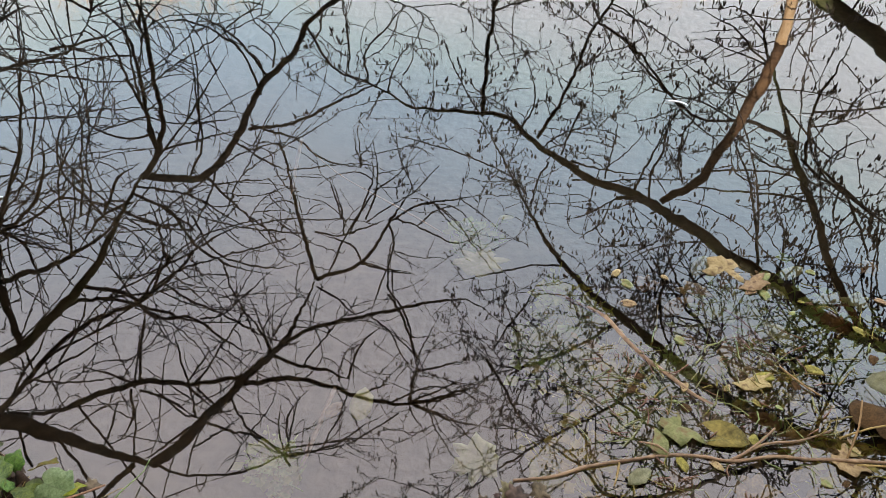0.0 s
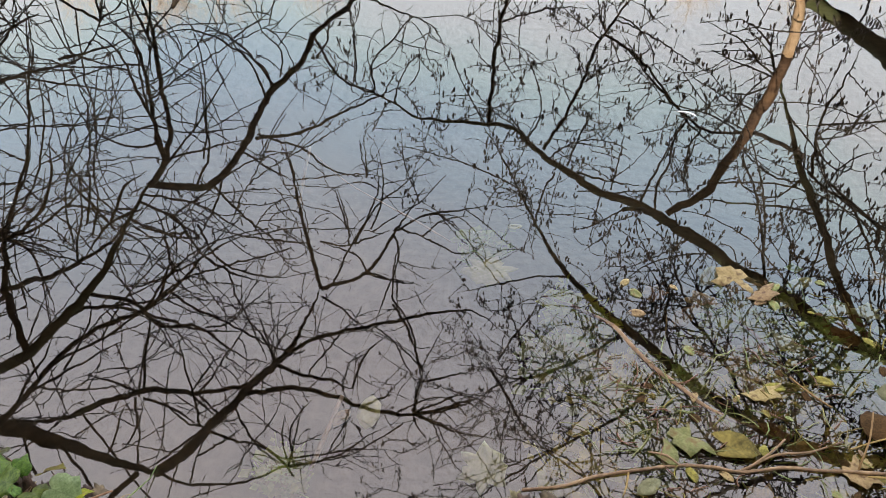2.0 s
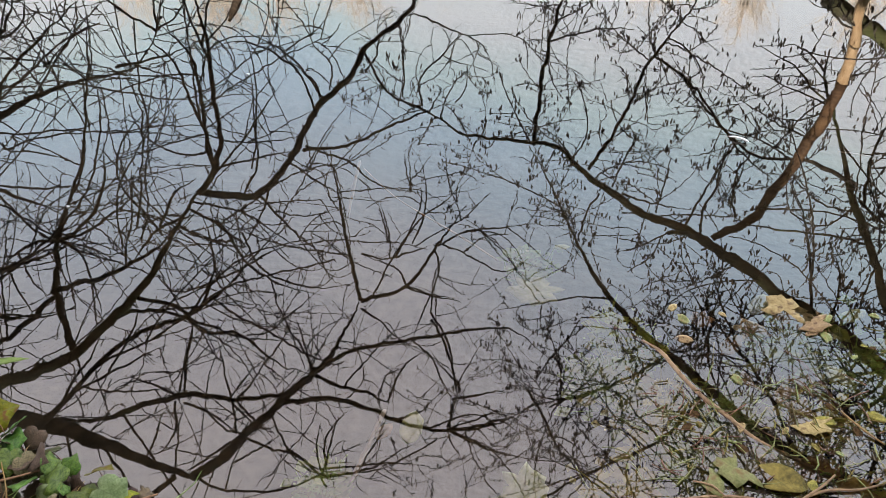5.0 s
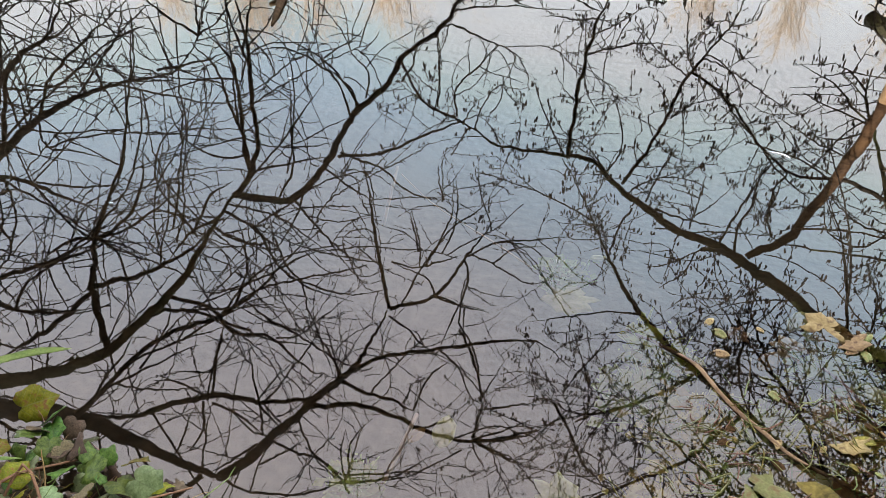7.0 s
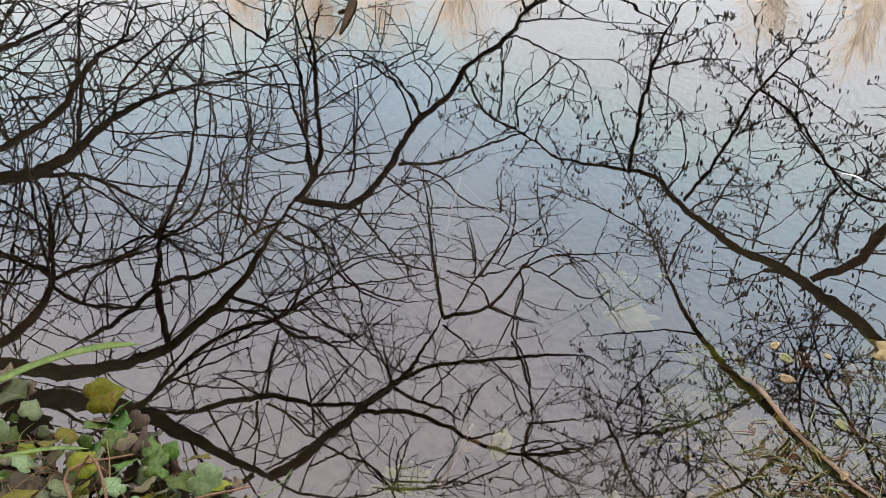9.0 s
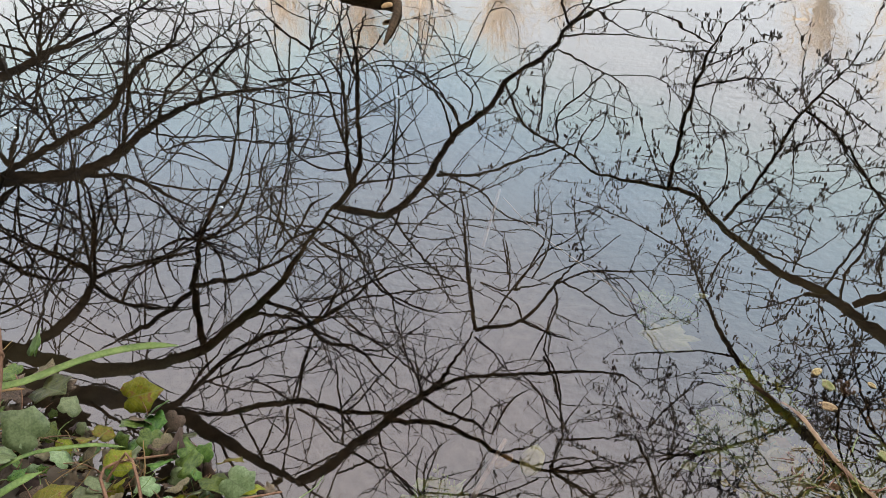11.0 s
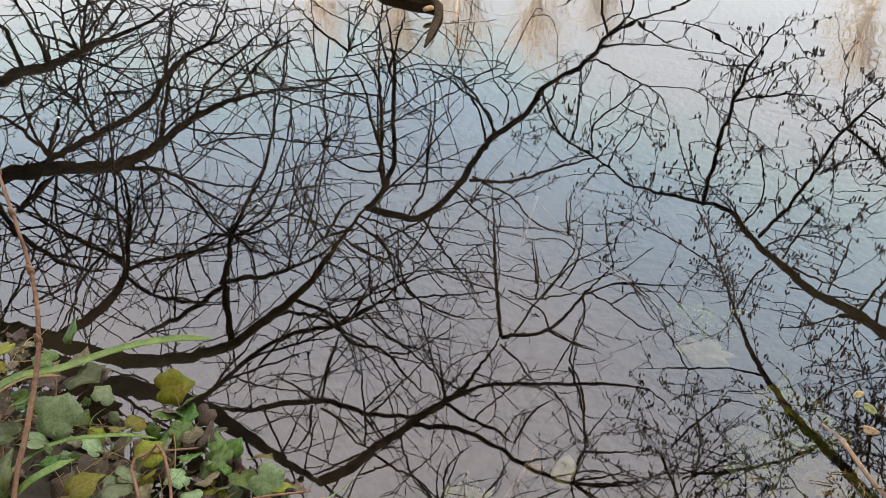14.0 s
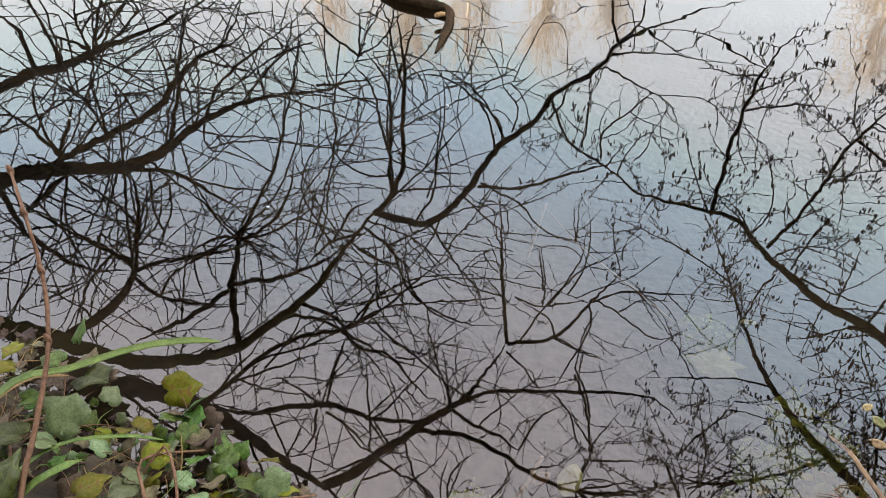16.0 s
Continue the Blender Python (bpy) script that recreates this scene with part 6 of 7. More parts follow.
# ---- leaves, weeds and clutter ----
def leaf_mesh(name, shape, mat, seed, fold=0.25, curl=0.2):
    """A leaf one unit across, in the xy plane, with its outline, a folded midrib and a curl; a millimetre-thin solid blade."""
    r = np.random.default_rng(seed)
    half = {"ivy": ((0.60, 0), (0.44, 0.13), (0.31, 0.24), (0.25, 0.35), (0.16, 0.47), (0.02, 0.44), (-0.14, 0.42), (-0.29, 0.38), (-0.40, 0.24), (-0.38, 0.10), (-0.28, 0)),
            "maple": ((0.60, 0), (0.46, 0.06), (0.40, 0.17), (0.29, 0.17), (0.33, 0.30), (0.32, 0.45), (0.20, 0.40), (0.10, 0.31), (-0.01, 0.40), (-0.14, 0.45), (-0.19, 0.33), (-0.27, 0.18), (-0.34, 0.11), (-0.28, 0)),
            "oval": ((0.55, 0), (0.42, 0.12), (0.24, 0.21), (0.04, 0.25), (-0.18, 0.23), (-0.36, 0.14), (-0.48, 0))}[shape]
    rim = [*half, *[(x, -y) for x, y in half[-2:0:-1]]]
    rim = [(x * (1 + 0.1 * (r.random() - 0.5)), y * (1 + 0.16 * (r.random() - 0.5)) + (0.02 * (r.random() - 0.5))) for x, y in rim]
    n = len(rim)
    c1, c2 = r.uniform(-1, 1) * curl, r.uniform(0.2, 1) * curl
    tilt = r.uniform(0, 6.28)

    def lift(x, y):
        return fold * abs(y) * 0.6 - c2 * (x * x + y * y) + c1 * x * y + 0.03 * math.sin(9 * x + tilt) * abs(y) * 3

    pts = [(0.02, 0.0)] + [(0.02 + k * (x - 0.02), k * y) for k in (0.5, 1.0) for x, y in rim]
    top = [(x, y, lift(x, y)) for x, y in pts]
    v = top + [(x, y, z - 0.012) for x, y, z in top]
    f, m = [], len(top)
    for j in range(n):
        i = (j + 1) % n
        f += [(0, 1 + j, 1 + i), (1 + j, 1 + n + j, 1 + n + i, 1 + i)]
        f += [(m, m + 1 + i, m + 1 + j), (m + 1 + i, m + 1 + n + i, m + 1 + n + j, m + 1 + j)]
        f.append((1 + n + j, m + 1 + n + j, m + 1 + n + i, 1 + n + i))
    return raw_mesh(name, v, f, mat)


def place(x, y, z, size, turn, tip=0.0, roll=0.0):
    return pose(x, y, z, roll, tip, turn) @ Matrix.Diagonal((size, size, size, 1))


IVY = [leaf_mesh("ivy_leaf", "ivy", M_IVY, k, 0.2, 0.35) for k in range(4)]
IVY_PALE = [leaf_mesh("ivy_leaf", "ivy", M_GLOSSLEAF, 10 + k, 0.15, 0.3) for k in range(3)]
IVY_YELLOW = [leaf_mesh("ivy_leaf", "ivy", M_YELLEAF, 20 + k, 0.3, 0.4) for k in range(3)]
DRY = [leaf_mesh("dry_leaf", "maple", M_LITTER, 30 + k, 0.6, 0.9) for k in range(3)]

# ivy on the bank, plant by plant: leaves that stand out, then the mass between
IVY_BROWN = [leaf_mesh("ivy_leaf", "ivy", M_LITTER, 40 + k, 0.5, 0.7) for k in range(3)]
r_ivy = np.random.default_rng(5)
BANK_TOP = ((-1.13, 0.82, 0.17, 0.105, 2), (-1.13, 0.75, 0.17, 0.065, 2), (-1.22, 0.75, 0.16, 0.110, 0), (-1.39, 0.97, 0.14, 0.060, 1), (-1.37, 0.92, 0.14, 0.065, 1), (-1.32, 0.92, 0.13, 0.110, 2), (-1.24, 1.01, 0.06, 0.110, 0), (-1.34, 1.11, 0.08, 0.075, 0), (-1.27, 0.88, 0.12, 0.080, 0), (-1.11, 0.64, 0.20, 0.110, 0), (-1.32, 1.00, 0.10, 0.070, 0), (-1.15, 0.96, 0.08, 0.060, 2))
WATER_EDGE = ((-1.03, 1.03, 0.07, 0.095, 1), (-0.98, 1.01, 0.06, 0.070, 0), (-0.90, 0.94, 0.06, 0.075, 3), (-0.97, 0.85, 0.08, 0.070, 1), (-0.96, 0.88, 0.07, 0.050, 2), (-1.04, 0.87, 0.08, 0.075, 3), (-1.06, 0.88, 0.09, 0.055, 1), (-1.01, 0.71, 0.14, 0.080, 1), (-0.97, 0.74, 0.10, 0.075, 2), (-1.04, 0.91, 0.08, 0.055, 1), (-1.07, 0.82, 0.10, 0.060, 2))
# the first eight, green and brown, are added to darken a deeply shaded spot
POND_EDGE = ((-0.97, 0.98, 0.05, 0.070, 0), (-0.94, 1.00, 0.04, 0.060, 3), (-0.95, 0.93, 0.06, 0.065, 0), (-0.87, 0.93, 0.05, 0.060, 0), (-0.89, 0.97, 0.04, 0.050, 0), (-1.00, 0.98, 0.05, 0.060, 3), (-0.92, 0.93, 0.05, 0.060, 3), (-1.01, 0.96, 0.06, 0.060, 0), (-0.76, 0.91, 0.07, 0.065, 1), (-0.72, 0.86, 0.07, 0.085, 2), (-0.77, 0.86, 0.06, 0.075, 0), (-0.84, 0.89, 0.06, 0.075, 0), (-0.84, 0.84, 0.06, 0.060, 3), (-0.90, 0.88, 0.06, 0.060, 0), (-0.83, 0.93, 0.05, 0.050, 0), (-0.70, 0.87, 0.05, 0.050, 1), (-0.89, 0.82, 0.07, 0.055, 2), (-0.80, 0.83, 0.06, 0.060, 2))
for at, label, leaves in (
    ((-1.22, 0.60), "glossy green ivy trailing over the muddy bank", BANK_TOP),
    ((-0.95, 0.62), "green and yellowing ivy hanging over the water's edge", WATER_EDGE),
    ((-0.70, 0.58), "ivy with bright yellow-green leaves at the pond edge", POND_EDGE)):
    plant = new("ivy")
    plant.location = (*at, ground_height(*at) - 0.01)
    tagged(plant, label, "ivy", "ivy on the bank")
    back = Vector(plant.location)
    fill = []
    for _ in range(34):
        x = at[0] + r_ivy.normal() * 0.15
        y = shore(x) + 0.08 - abs(r_ivy.normal()) * 0.18
        fill.append((x, y, max(0.01, ground_height(x, y)) + r_ivy.uniform(0.01, 0.05), r_ivy.uniform(0.025, 0.065), r_ivy.choice([0, 0, 0, 1, 2, 2, 3, 3])))
    for k, (x, y, z, size, kind) in enumerate([*leaves, *fill]):
        me = (IVY, IVY_YELLOW, IVY_PALE, IVY_BROWN)[int(kind)][r_ivy.integers(3)]
        ob = part("leaf", me, plant)
        ob.matrix_local = Matrix.Translation(-back) @ place(x, y, z, size * 0.92, r_ivy.uniform(0, 360), r_ivy.uniform(-42, 42), r_ivy.uniform(-40, 50))
        if k % 4 == 0:
            low = max(0.008, ground_height(x, y - 0.07) + 0.01)
            v, f = [], []
            ends = np.array([(x, y, z - 0.004, 0.0010), (x * 0.8 + at[0] * 0.2 + 0.02, y - 0.035, (z + low) / 2, 0.0012), (x * 0.7 + at[0] * 0.3, y - 0.07, low, 0.0013)])
            tube(spline([tuple(q) for q in ends - np.array([*back, 0])], 0.03), 4, v, f)
            part("leaf_stalk", raw_mesh("leaf_stalk", v, f, M_STALK), plant)
    part("stem", swept("stem", [(0, -0.12, 0.02, 0.005), (0.05, 0.08, 0.04, 0.004), (-0.03, 0.2, 0.03, 0.003), (0.06, 0.3, -0.02, 0.002)], M_STALK, 6, 0.03, 0.2), plant)


def blade_mesh(pts, width, mat):
    """A channelled grass blade along guide points, with a keel."""
    ln = spline([(*p, 1) for p in pts], 0.025)[:, :3]
    n = len(ln)
    v, f = [], []
    for k in range(n):
        tan = unit(ln[min(k + 1, n - 1)] - ln[max(k - 1, 0)])
        side = unit(np.cross(tan, (0, 0, 1)))
        up = np.cross(side, tan)
        s = k / (n - 1)
        w = width * (0.75 + 0.25 * min(1, s * 3)) * (1 - max(0, (s - 0.90) / 0.10) ** 2 * 0.92)
        v += [ln[k] - side * w / 2 + up * w * 0.18, ln[k], ln[k] + side * w / 2 + up * w * 0.18, ln[k] - up * 0.0012]
    for k in range(n - 1):
        a, b = 4 * k, 4 * k + 4
        f += [(a, a + 1, b + 1, b), (a + 1, a + 2, b + 2, b + 1), (a + 3, a, b, b + 3), (a + 2, a + 3, b + 3, b + 2)]
    return raw_mesh("blade", v, f, mat)


sedge = new("sedge")
sedge.location = (-1.22, 0.55, ground_height(-1.22, 0.55))
tagged(sedge, "sedge tuft with one long arching green blade", "sedge")
s0 = np.array(sedge.location)
for pts, width, mat, lab in (
    (((-1.22, 0.56, 0.10), (-1.23, 0.68, 0.22), (-1.20, 0.80, 0.26), (-1.14, 0.87, 0.245), (-1.06, 0.96, 0.24), (-0.98, 1.01, 0.24), (-0.905, 1.04, 0.235)), 0.021, M_SEDGE, "long green arching blade"),
    (((-1.25, 0.57, 0.10), (-1.27, 0.72, 0.18), (-1.26, 0.80, 0.20), (-1.24, 0.875, 0.19), (-1.19, 0.91, 0.175)), 0.016, M_STRAW, "dry straw-coloured blade"),
    (((-1.10, 0.56, 0.12), (-1.07, 0.63, 0.19), (-1.035, 0.675, 0.21), (-1.005, 0.715, 0.21)), 0.018, M_SEDGE, "broken green blade"),
    (((-1.20, 0.57, 0.10), (-1.12, 0.74, 0.16), (-1.02, 0.82, 0.15), (-0.95, 0.86, 0.12)), 0.010, M_SEDGE, "")):
    part("blade", blade_mesh([np.array(p) - s0 for p in pts], width, mat), sedge, lab)

stalk = new("dock_stalk")
stalk.location = (-0.99, 0.52, 0.18)
tagged(stalk, "dry brown upright weed stalk on the bank", "stalk")
d0 = np.array([*stalk.location, 0])
part("stem", swept("stem", [np.array(p) - d0 for p in ((-0.99, 0.50, 0.08, 0.006), (-1.06, 0.62, 0.20, 0.0055), (-1.09, 0.72, 0.26, 0.005), (-1.14, 0.85, 0.34, 0.0045), (-1.20, 0.94, 0.42, 0.004), (-1.26, 1.00, 0.50, 0.0035), (-1.38, 1.11, 0.51, 0.003))], M_STALK, 6, 0.03, 0.3), stalk)
for x, y, z in ((-1.14, 0.85, 0.34), (-1.20, 0.94, 0.42), (-1.26, 1.00, 0.50), (-1.38, 1.11, 0.51)):
    part("node", swept("node", [np.array(p) - d0 for p in ((x, y, z - 0.012, 0.003), (x, y, z, 0.007), (x - 0.004, y, z + 0.014, 0.003))], M_STALK, 6, 0.005), stalk)

bramble = thing("bramble_stem", swept("bramble_stem", [(-0.98, 0.80, 0.06, 0.003), (-0.955, 0.86, 0.10, 0.003), (-0.90, 0.81, 0.10, 0.003), (-0.85, 0.74, 0.10, 0.003), (-0.80, 0.66, 0.11, 0.003)], M_STALK, 6, 0.03), "thin brown bramble stem lying over ivy", "stem")

for x, y, z, s, t in ((-1.33, 0.98, 0.06, 0.09, 40), (-1.29, 1.06, 0.05, 0.08, 200), (-1.22, 1.03, 0.05, 0.07, 300), (-0.93, 0.93, 0.05, 0.06, 120)):
    thing("dry_leaf", DRY[int(t) % 3], "dry grey curled leaf on wet mud", "leaf", "dry leaves on the bank", at=place(x, y, z, s, t, 10, 8))

# matted wet leaf litter along the shore
r_lit = np.random.default_rng(8)
lv, lf = [], []
proto = [np.array([v.co[:] for v in me.vertices]) for me in DRY]
pfaces = [[tuple(p.vertices) for p in me.polygons] for me in DRY]
for _ in range(520):
    x = r_lit.uniform(-1.9, 0.2)
    y = shore(x) + 0.10 - abs(r_lit.normal()) * 0.20
    k = r_lit.integers(3)
    m = place(x, y, max(0.004, ground_height(x, y)) + r_lit.uniform(0.004, 0.03), r_lit.uniform(0.015, 0.055), r_lit.uniform(0, 360), r_lit.uniform(-40, 40), r_lit.uniform(-40, 40))
    a = np.array(m)
    w = proto[k] @ a[:3, :3].T + a[:3, 3]
    lf += [tuple(i + len(lv) for i in q) for q in pfaces[k]]
    lv += list(w)
thing("leaf_litter", raw_mesh("leaf_litter", lv, lf, M_LITTER), "matted grey-brown wet leaf litter on the bank", "leaf litter", kind="stuff")

# fine dead grass, petioles and green shoots among the ivy
r_gr = np.random.default_rng(21)
for mat, count, label in ((M_STRAW, 70, "thin tangled straw among ivy"), (M_SEDGE, 36, "fine green grass shoots among ivy"), (M_STALK, 50, "thin brown stems tangled among ivy")):
    hair = []
    for _ in range(count):
        x = r_gr.uniform(-1.45, -0.55)
        y = shore(x) + 0.06 - abs(r_gr.normal()) * 0.17
        z = max(0.005, ground_height(x, y)) + r_gr.uniform(0.005, 0.045)
        a = r_gr.uniform(0, 6.28)
        hair.append(bough(r_gr, (x, y, z), (math.cos(a), math.sin(a), r_gr.uniform(-0.1, 0.5)), r_gr.uniform(0.05, 0.16), r_gr.uniform(0.0008, 0.0018), 1.2, 0.12, np.array([0, 0, -0.5]), 8, 0.05, 0.006))
    thing("grass", lines_mesh("grass", hair, mat, 4), label, "grass", kind="stuff")

# ---- in and on the water ----
M_WET_GREEN = material("wet_green_leaf", (0.13, 0.155, 0.045), (0.29, 0.31, 0.12), 4, 0.5, 0.001, 20, vary=0.25, spec=0.3, spot=(0.20, 0.15, 0.05), spot_scale=4, spot_at=0.6, detail=2.5)
OCHRE = [leaf_mesh("floating_leaf", "ivy", M_OCHRE, 93, 0.6, 0.8), leaf_mesh("floating_leaf", "oval", M_OCHRE, 94, 0.6, 0.6)]
AWASH_TAN = [leaf_mesh("floating_leaf", "maple", M_WET_TAN, 96 + k, 0.2, 0.2) for k in range(2)]
AWASH_GREEN = [leaf_mesh("floating_leaf", s, M_WET_GREEN, 86 + k, 0.2, 0.25) for k, s in enumerate(("maple", "oval"))]
TAN = [leaf_mesh("sunken_leaf", "maple", M_DROWNED_TAN, 50 + k, 0.25, 0.3) for k in range(2)]
GREEN = [leaf_mesh("sunken_leaf", s, M_DROWNED_GREEN, 60 + k, 0.2, 0.25) for k, s in enumerate(("maple", "oval"))]
BROWN = [leaf_mesh("sunken_leaf", s, M_DROWNED_BROWN, 70 + k, 0.2, 0.3) for k, s in enumerate(("maple", "oval"))]


def bed(x, y):
    return ground_height(x, y)


for me, x, y, z, size, turn, label in (
    (GREEN[0], 0.093, 1.56, -0.03, 0.15, 70, "pale green sunken leaf"), (GREEN[1], 0.06, 1.73, -0.05, 0.07, 20, "small pale green sunken leaf"),
    (GREEN[1], -0.178, 1.117, -0.03, 0.10, 85, "yellow-green sunken leaf standing on edge"), (BROWN[1], -0.238, 1.11, -0.04, 0.06, 60, "brown sunken leaf"),
    (AWASH_TAN[0], 0.705, 1.52, 0.001, 0.115, 250, "tan maple leaf awash"), (AWASH_TAN[1], 0.757, 1.465, 0.002, 0.095, 95, "peach-tan maple leaf awash"),
    (AWASH_GREEN[0], 0.485, 1.04, 0.001, 0.12, 10, "large yellow-green leaf awash"), (OCHRE[1], 0.565, 1.015, 0.001, 0.125, 160, "ochre brown leaf awash"),
    (GREEN[0], 0.072, 0.985, -0.04, 0.12, 200, "pale green sunken leaf"), (GREEN[0], 0.206, 0.955, -0.04, 0.11, 320, "pale green sunken leaf"),
    (GREEN[1], 0.34, 1.256, -0.04, 0.10, 40, "pale green sunken leaf"), (AWASH_TAN[1], 0.666, 1.16, 0.001, 0.10, 75, "tan leaf awash"),
    (TAN[1], 0.70, 1.14, -0.045, 0.08, 190, "tan sunken leaf"), (GREEN[0], 0.36, 1.20, -0.05, 0.11, 160, "yellow-green sunken leaf"),
    (BROWN[0], 0.92, 1.36, -0.05, 0.12, 220, "brown sunken leaf"), (AWASH_GREEN[1], 0.43, 1.005, 0.001, 0.09, 110, "green leaf awash"),
    (AWASH_TAN[0], 0.80, 0.95, 0.001, 0.09, 20, "tan leaf awash"), (GREEN[1], 0.79, 1.32, -0.05, 0.10, 110, "green sunken leaf"),
    (BROWN[1], 0.66, 1.06, -0.03, 0.13, 15, "dark brown sunken leaf"), (BROWN[0], 0.72, 1.01, -0.03, 0.11, 290, "dark brown sunken leaf")):
    thing("sunken_leaf", me, label + " in the shallow water", "leaf", "leaves in the water", at=place(x, y, z, size, turn, 8, -6))

thing("floating_leaf", GREEN[1], "small pale leaf floating on the water", "leaf", "leaves in the water", at=place(0.17, 1.73, -0.004, 0.045, 10))
thing("floating_leaf", leaf_mesh("floating_leaf", "oval", M_PALE_RIM, 81, 0.5, 0.4), "pale yellow leaf floating by a twig", "leaf", "leaves in the water", at=place(0.38, 0.915, 0.008, 0.06, 30, 0, 20))
thing("curled_leaf", leaf_mesh("curled_leaf", "ivy", M_FLOAT_BROWN, 83, 0.7, 0.9), "large curled dark brown leaf half afloat", "leaf", "leaves in the water", at=place(0.915, 1.05, 0.016, 0.15, 35, 6, -24))
thing("curled_leaf", leaf_mesh("curled_leaf", "oval", M_PALE_RIM, 84, 0.5, 0.5), "pale green folded leaf resting on a curled brown leaf", "leaf", "leaves in the water", at=place(0.935, 1.105, 0.05, 0.11, -14, 4, 26))
for me, x, y, size, turn, kind in ((OCHRE[0], 0.61, 1.00, 0.070, 110, "ochre brown"), (OCHRE[1], 0.70, 0.925, 0.060, 200, "ochre brown"), (OCHRE[1], 0.83, 0.93, 0.080, 140, "brown"), (OCHRE[0], 0.90, 0.955, 0.070, 60, "ochre brown")):
    thing("floating_leaf", me, kind + " wet leaf awash in the water", "leaf", "leaves in the water", at=place(x, y, -0.006, size, turn, 7, -9))

r_sun = np.random.default_rng(77)
for _ in range(46):
    x, y = r_sun.uniform(0.15, 1.3), r_sun.uniform(0.84, 1.62)
    if x < 0.3 + (y - 0.95) * 0.35:
        x += 0.35
    me = (BROWN[0], BROWN[1], BROWN[0], TAN[0], TAN[1], GREEN[1], GREEN[0])[r_sun.integers(7)]
    kind = {BROWN[0]: "dark brown", BROWN[1]: "dark brown", TAN[0]: "tan", TAN[1]: "tan"}.get(me, "yellow-green")
    thing("sunken_leaf", me, kind + " sunken leaf among weed on the pond bed", "leaf", "leaves in the water", at=place(x, y, bed(x, y) + r_sun.uniform(0.01, 0.07), r_sun.uniform(0.05, 0.11), r_sun.uniform(0, 360), r_sun.uniform(-20, 20), r_sun.uniform(-20, 20)))
for k in range(14):
    x, y, a = r_sun.uniform(0.3, 1.1), r_sun.uniform(0.9, 1.5), r_sun.uniform(0, 3.14)
    ln = r_sun.uniform(0.06, 0.14)
    dx, dy, z = math.cos(a) * ln, math.sin(a) * ln, bed(x, y) + 0.04
    thing("sunken_stick", swept("sunken_stick", [(x - dx, y - dy, z - 0.01, 0.0018), (x + dy * 0.15, y - dx * 0.15, z + 0.02, 0.0028), (x + dx, y + dy, z, 0.0016)], M_STRAW if k % 3 else M_ROOT, 5, 0.03, 0.2), "thin straw-coloured stick under the water" if k % 3 else "thin reddish stick under the water", "stick", "sticks in the water")

feather = new("feather")
feather.location = (0.757, 2.295, 0.004)
feather.scale = (0.68, 0.68, 0.68)
feather.rotation_euler = (0, 0, radians(-28))
tagged(feather, "small white feather floating on the pond", "feather")
part("vane", blade_mesh([(-0.045, 0, 0.002), (-0.015, 0.004, 0.006), (0.02, 0.003, 0.007), (0.05, -0.004, 0.003)], 0.015, M_FEATHER), feather)
part("quill", swept("quill", [(-0.062, 0, 0.001, 0.0008), (0, 0.003, 0.006, 0.0007), (0.045, -0.003, 0.003, 0.0004)], M_PALE, 5, 0.02), feather)


def speck(x, y, size, seed):
    r = np.random.default_rng(seed)
    bm = bmesh.new()
    bmesh.ops.create_icosphere(bm, subdivisions=2, radius=size / 2)
    for q in bm.verts:
        q.co = Vector((q.co.x * (1 + 0.4 * r.random()), q.co.y * 0.7, q.co.z * 0.45)) * (0.8 + 0.3 * r.random())
    me = bpy.data.meshes.new("down_fluff")
    bm.to_mesh(me)
    bm.free()
    me.materials.append(M_FEATHER)
    thing("down_fluff", me, "tiny white fluff floating on the water", "fluff", "fluff on the pond", at=pose(x, y, 0.003))


for k, (x, y, s) in enumerate(((-0.91, 2.65, 0.012), (-1.23, 1.83, 0.010), (-2.16, 2.13, 0.012))):
    speck(x, y, s, k)

thing("floating_stick", swept("floating_stick", [(-0.431, 2.125, -0.016, 0.0050), (-0.429, 1.976, -0.014, 0.0055), (-0.425, 1.825, -0.018, 0.004)], M_PALE, 8, 0.03, 0.2), "bleached stick floating on the pond", "stick", "sticks in the water")
thing("floating_stick", swept("floating_stick", [(1.056, 2.251, -0.006, 0.0030), (1.11, 2.238, -0.004, 0.0034), (1.171, 2.221, -0.006, 0.0024)], M_PALE, 8, 0.03, 0.2), "grey stick floating on the pond", "stick", "sticks in the water")
thing("sunken_stick", swept("sunken_stick", [(-0.414, 2.095, -0.03, 0.0022), (-0.306, 1.964, -0.04, 0.0025), (-0.201, 1.869, -0.04, 0.0028), (-0.102, 1.792, -0.05, 0.004), (0.0, 1.72, -0.08, 0.0025)], M_ROOT, 6, 0.04, 0.2), "thin pinkish stick just under the water", "stick", "sticks in the water")
thing("sunken_branch", swept("sunken_branch", [(0.23, 1.49, -0.05, 0.004), (0.28, 1.44, -0.016, 0.0055), (0.33, 1.40, -0.008, 0.0060), (0.38, 1.36, -0.004, 0.0065), (0.41, 1.30, -0.002, 0.0060), (0.45, 1.23, -0.003, 0.0065), (0.50, 1.17, -0.002, 0.0058), (0.55, 1.11, -0.004, 0.0055), (0.64, 1.06, -0.012, 0.0045), (0.70, 1.03, -0.05, 0.004)], M_TWIG_WET, 8, 0.02, 0.5), "reddish-tan branch lying awash in the water", "stick", "sticks in the water")
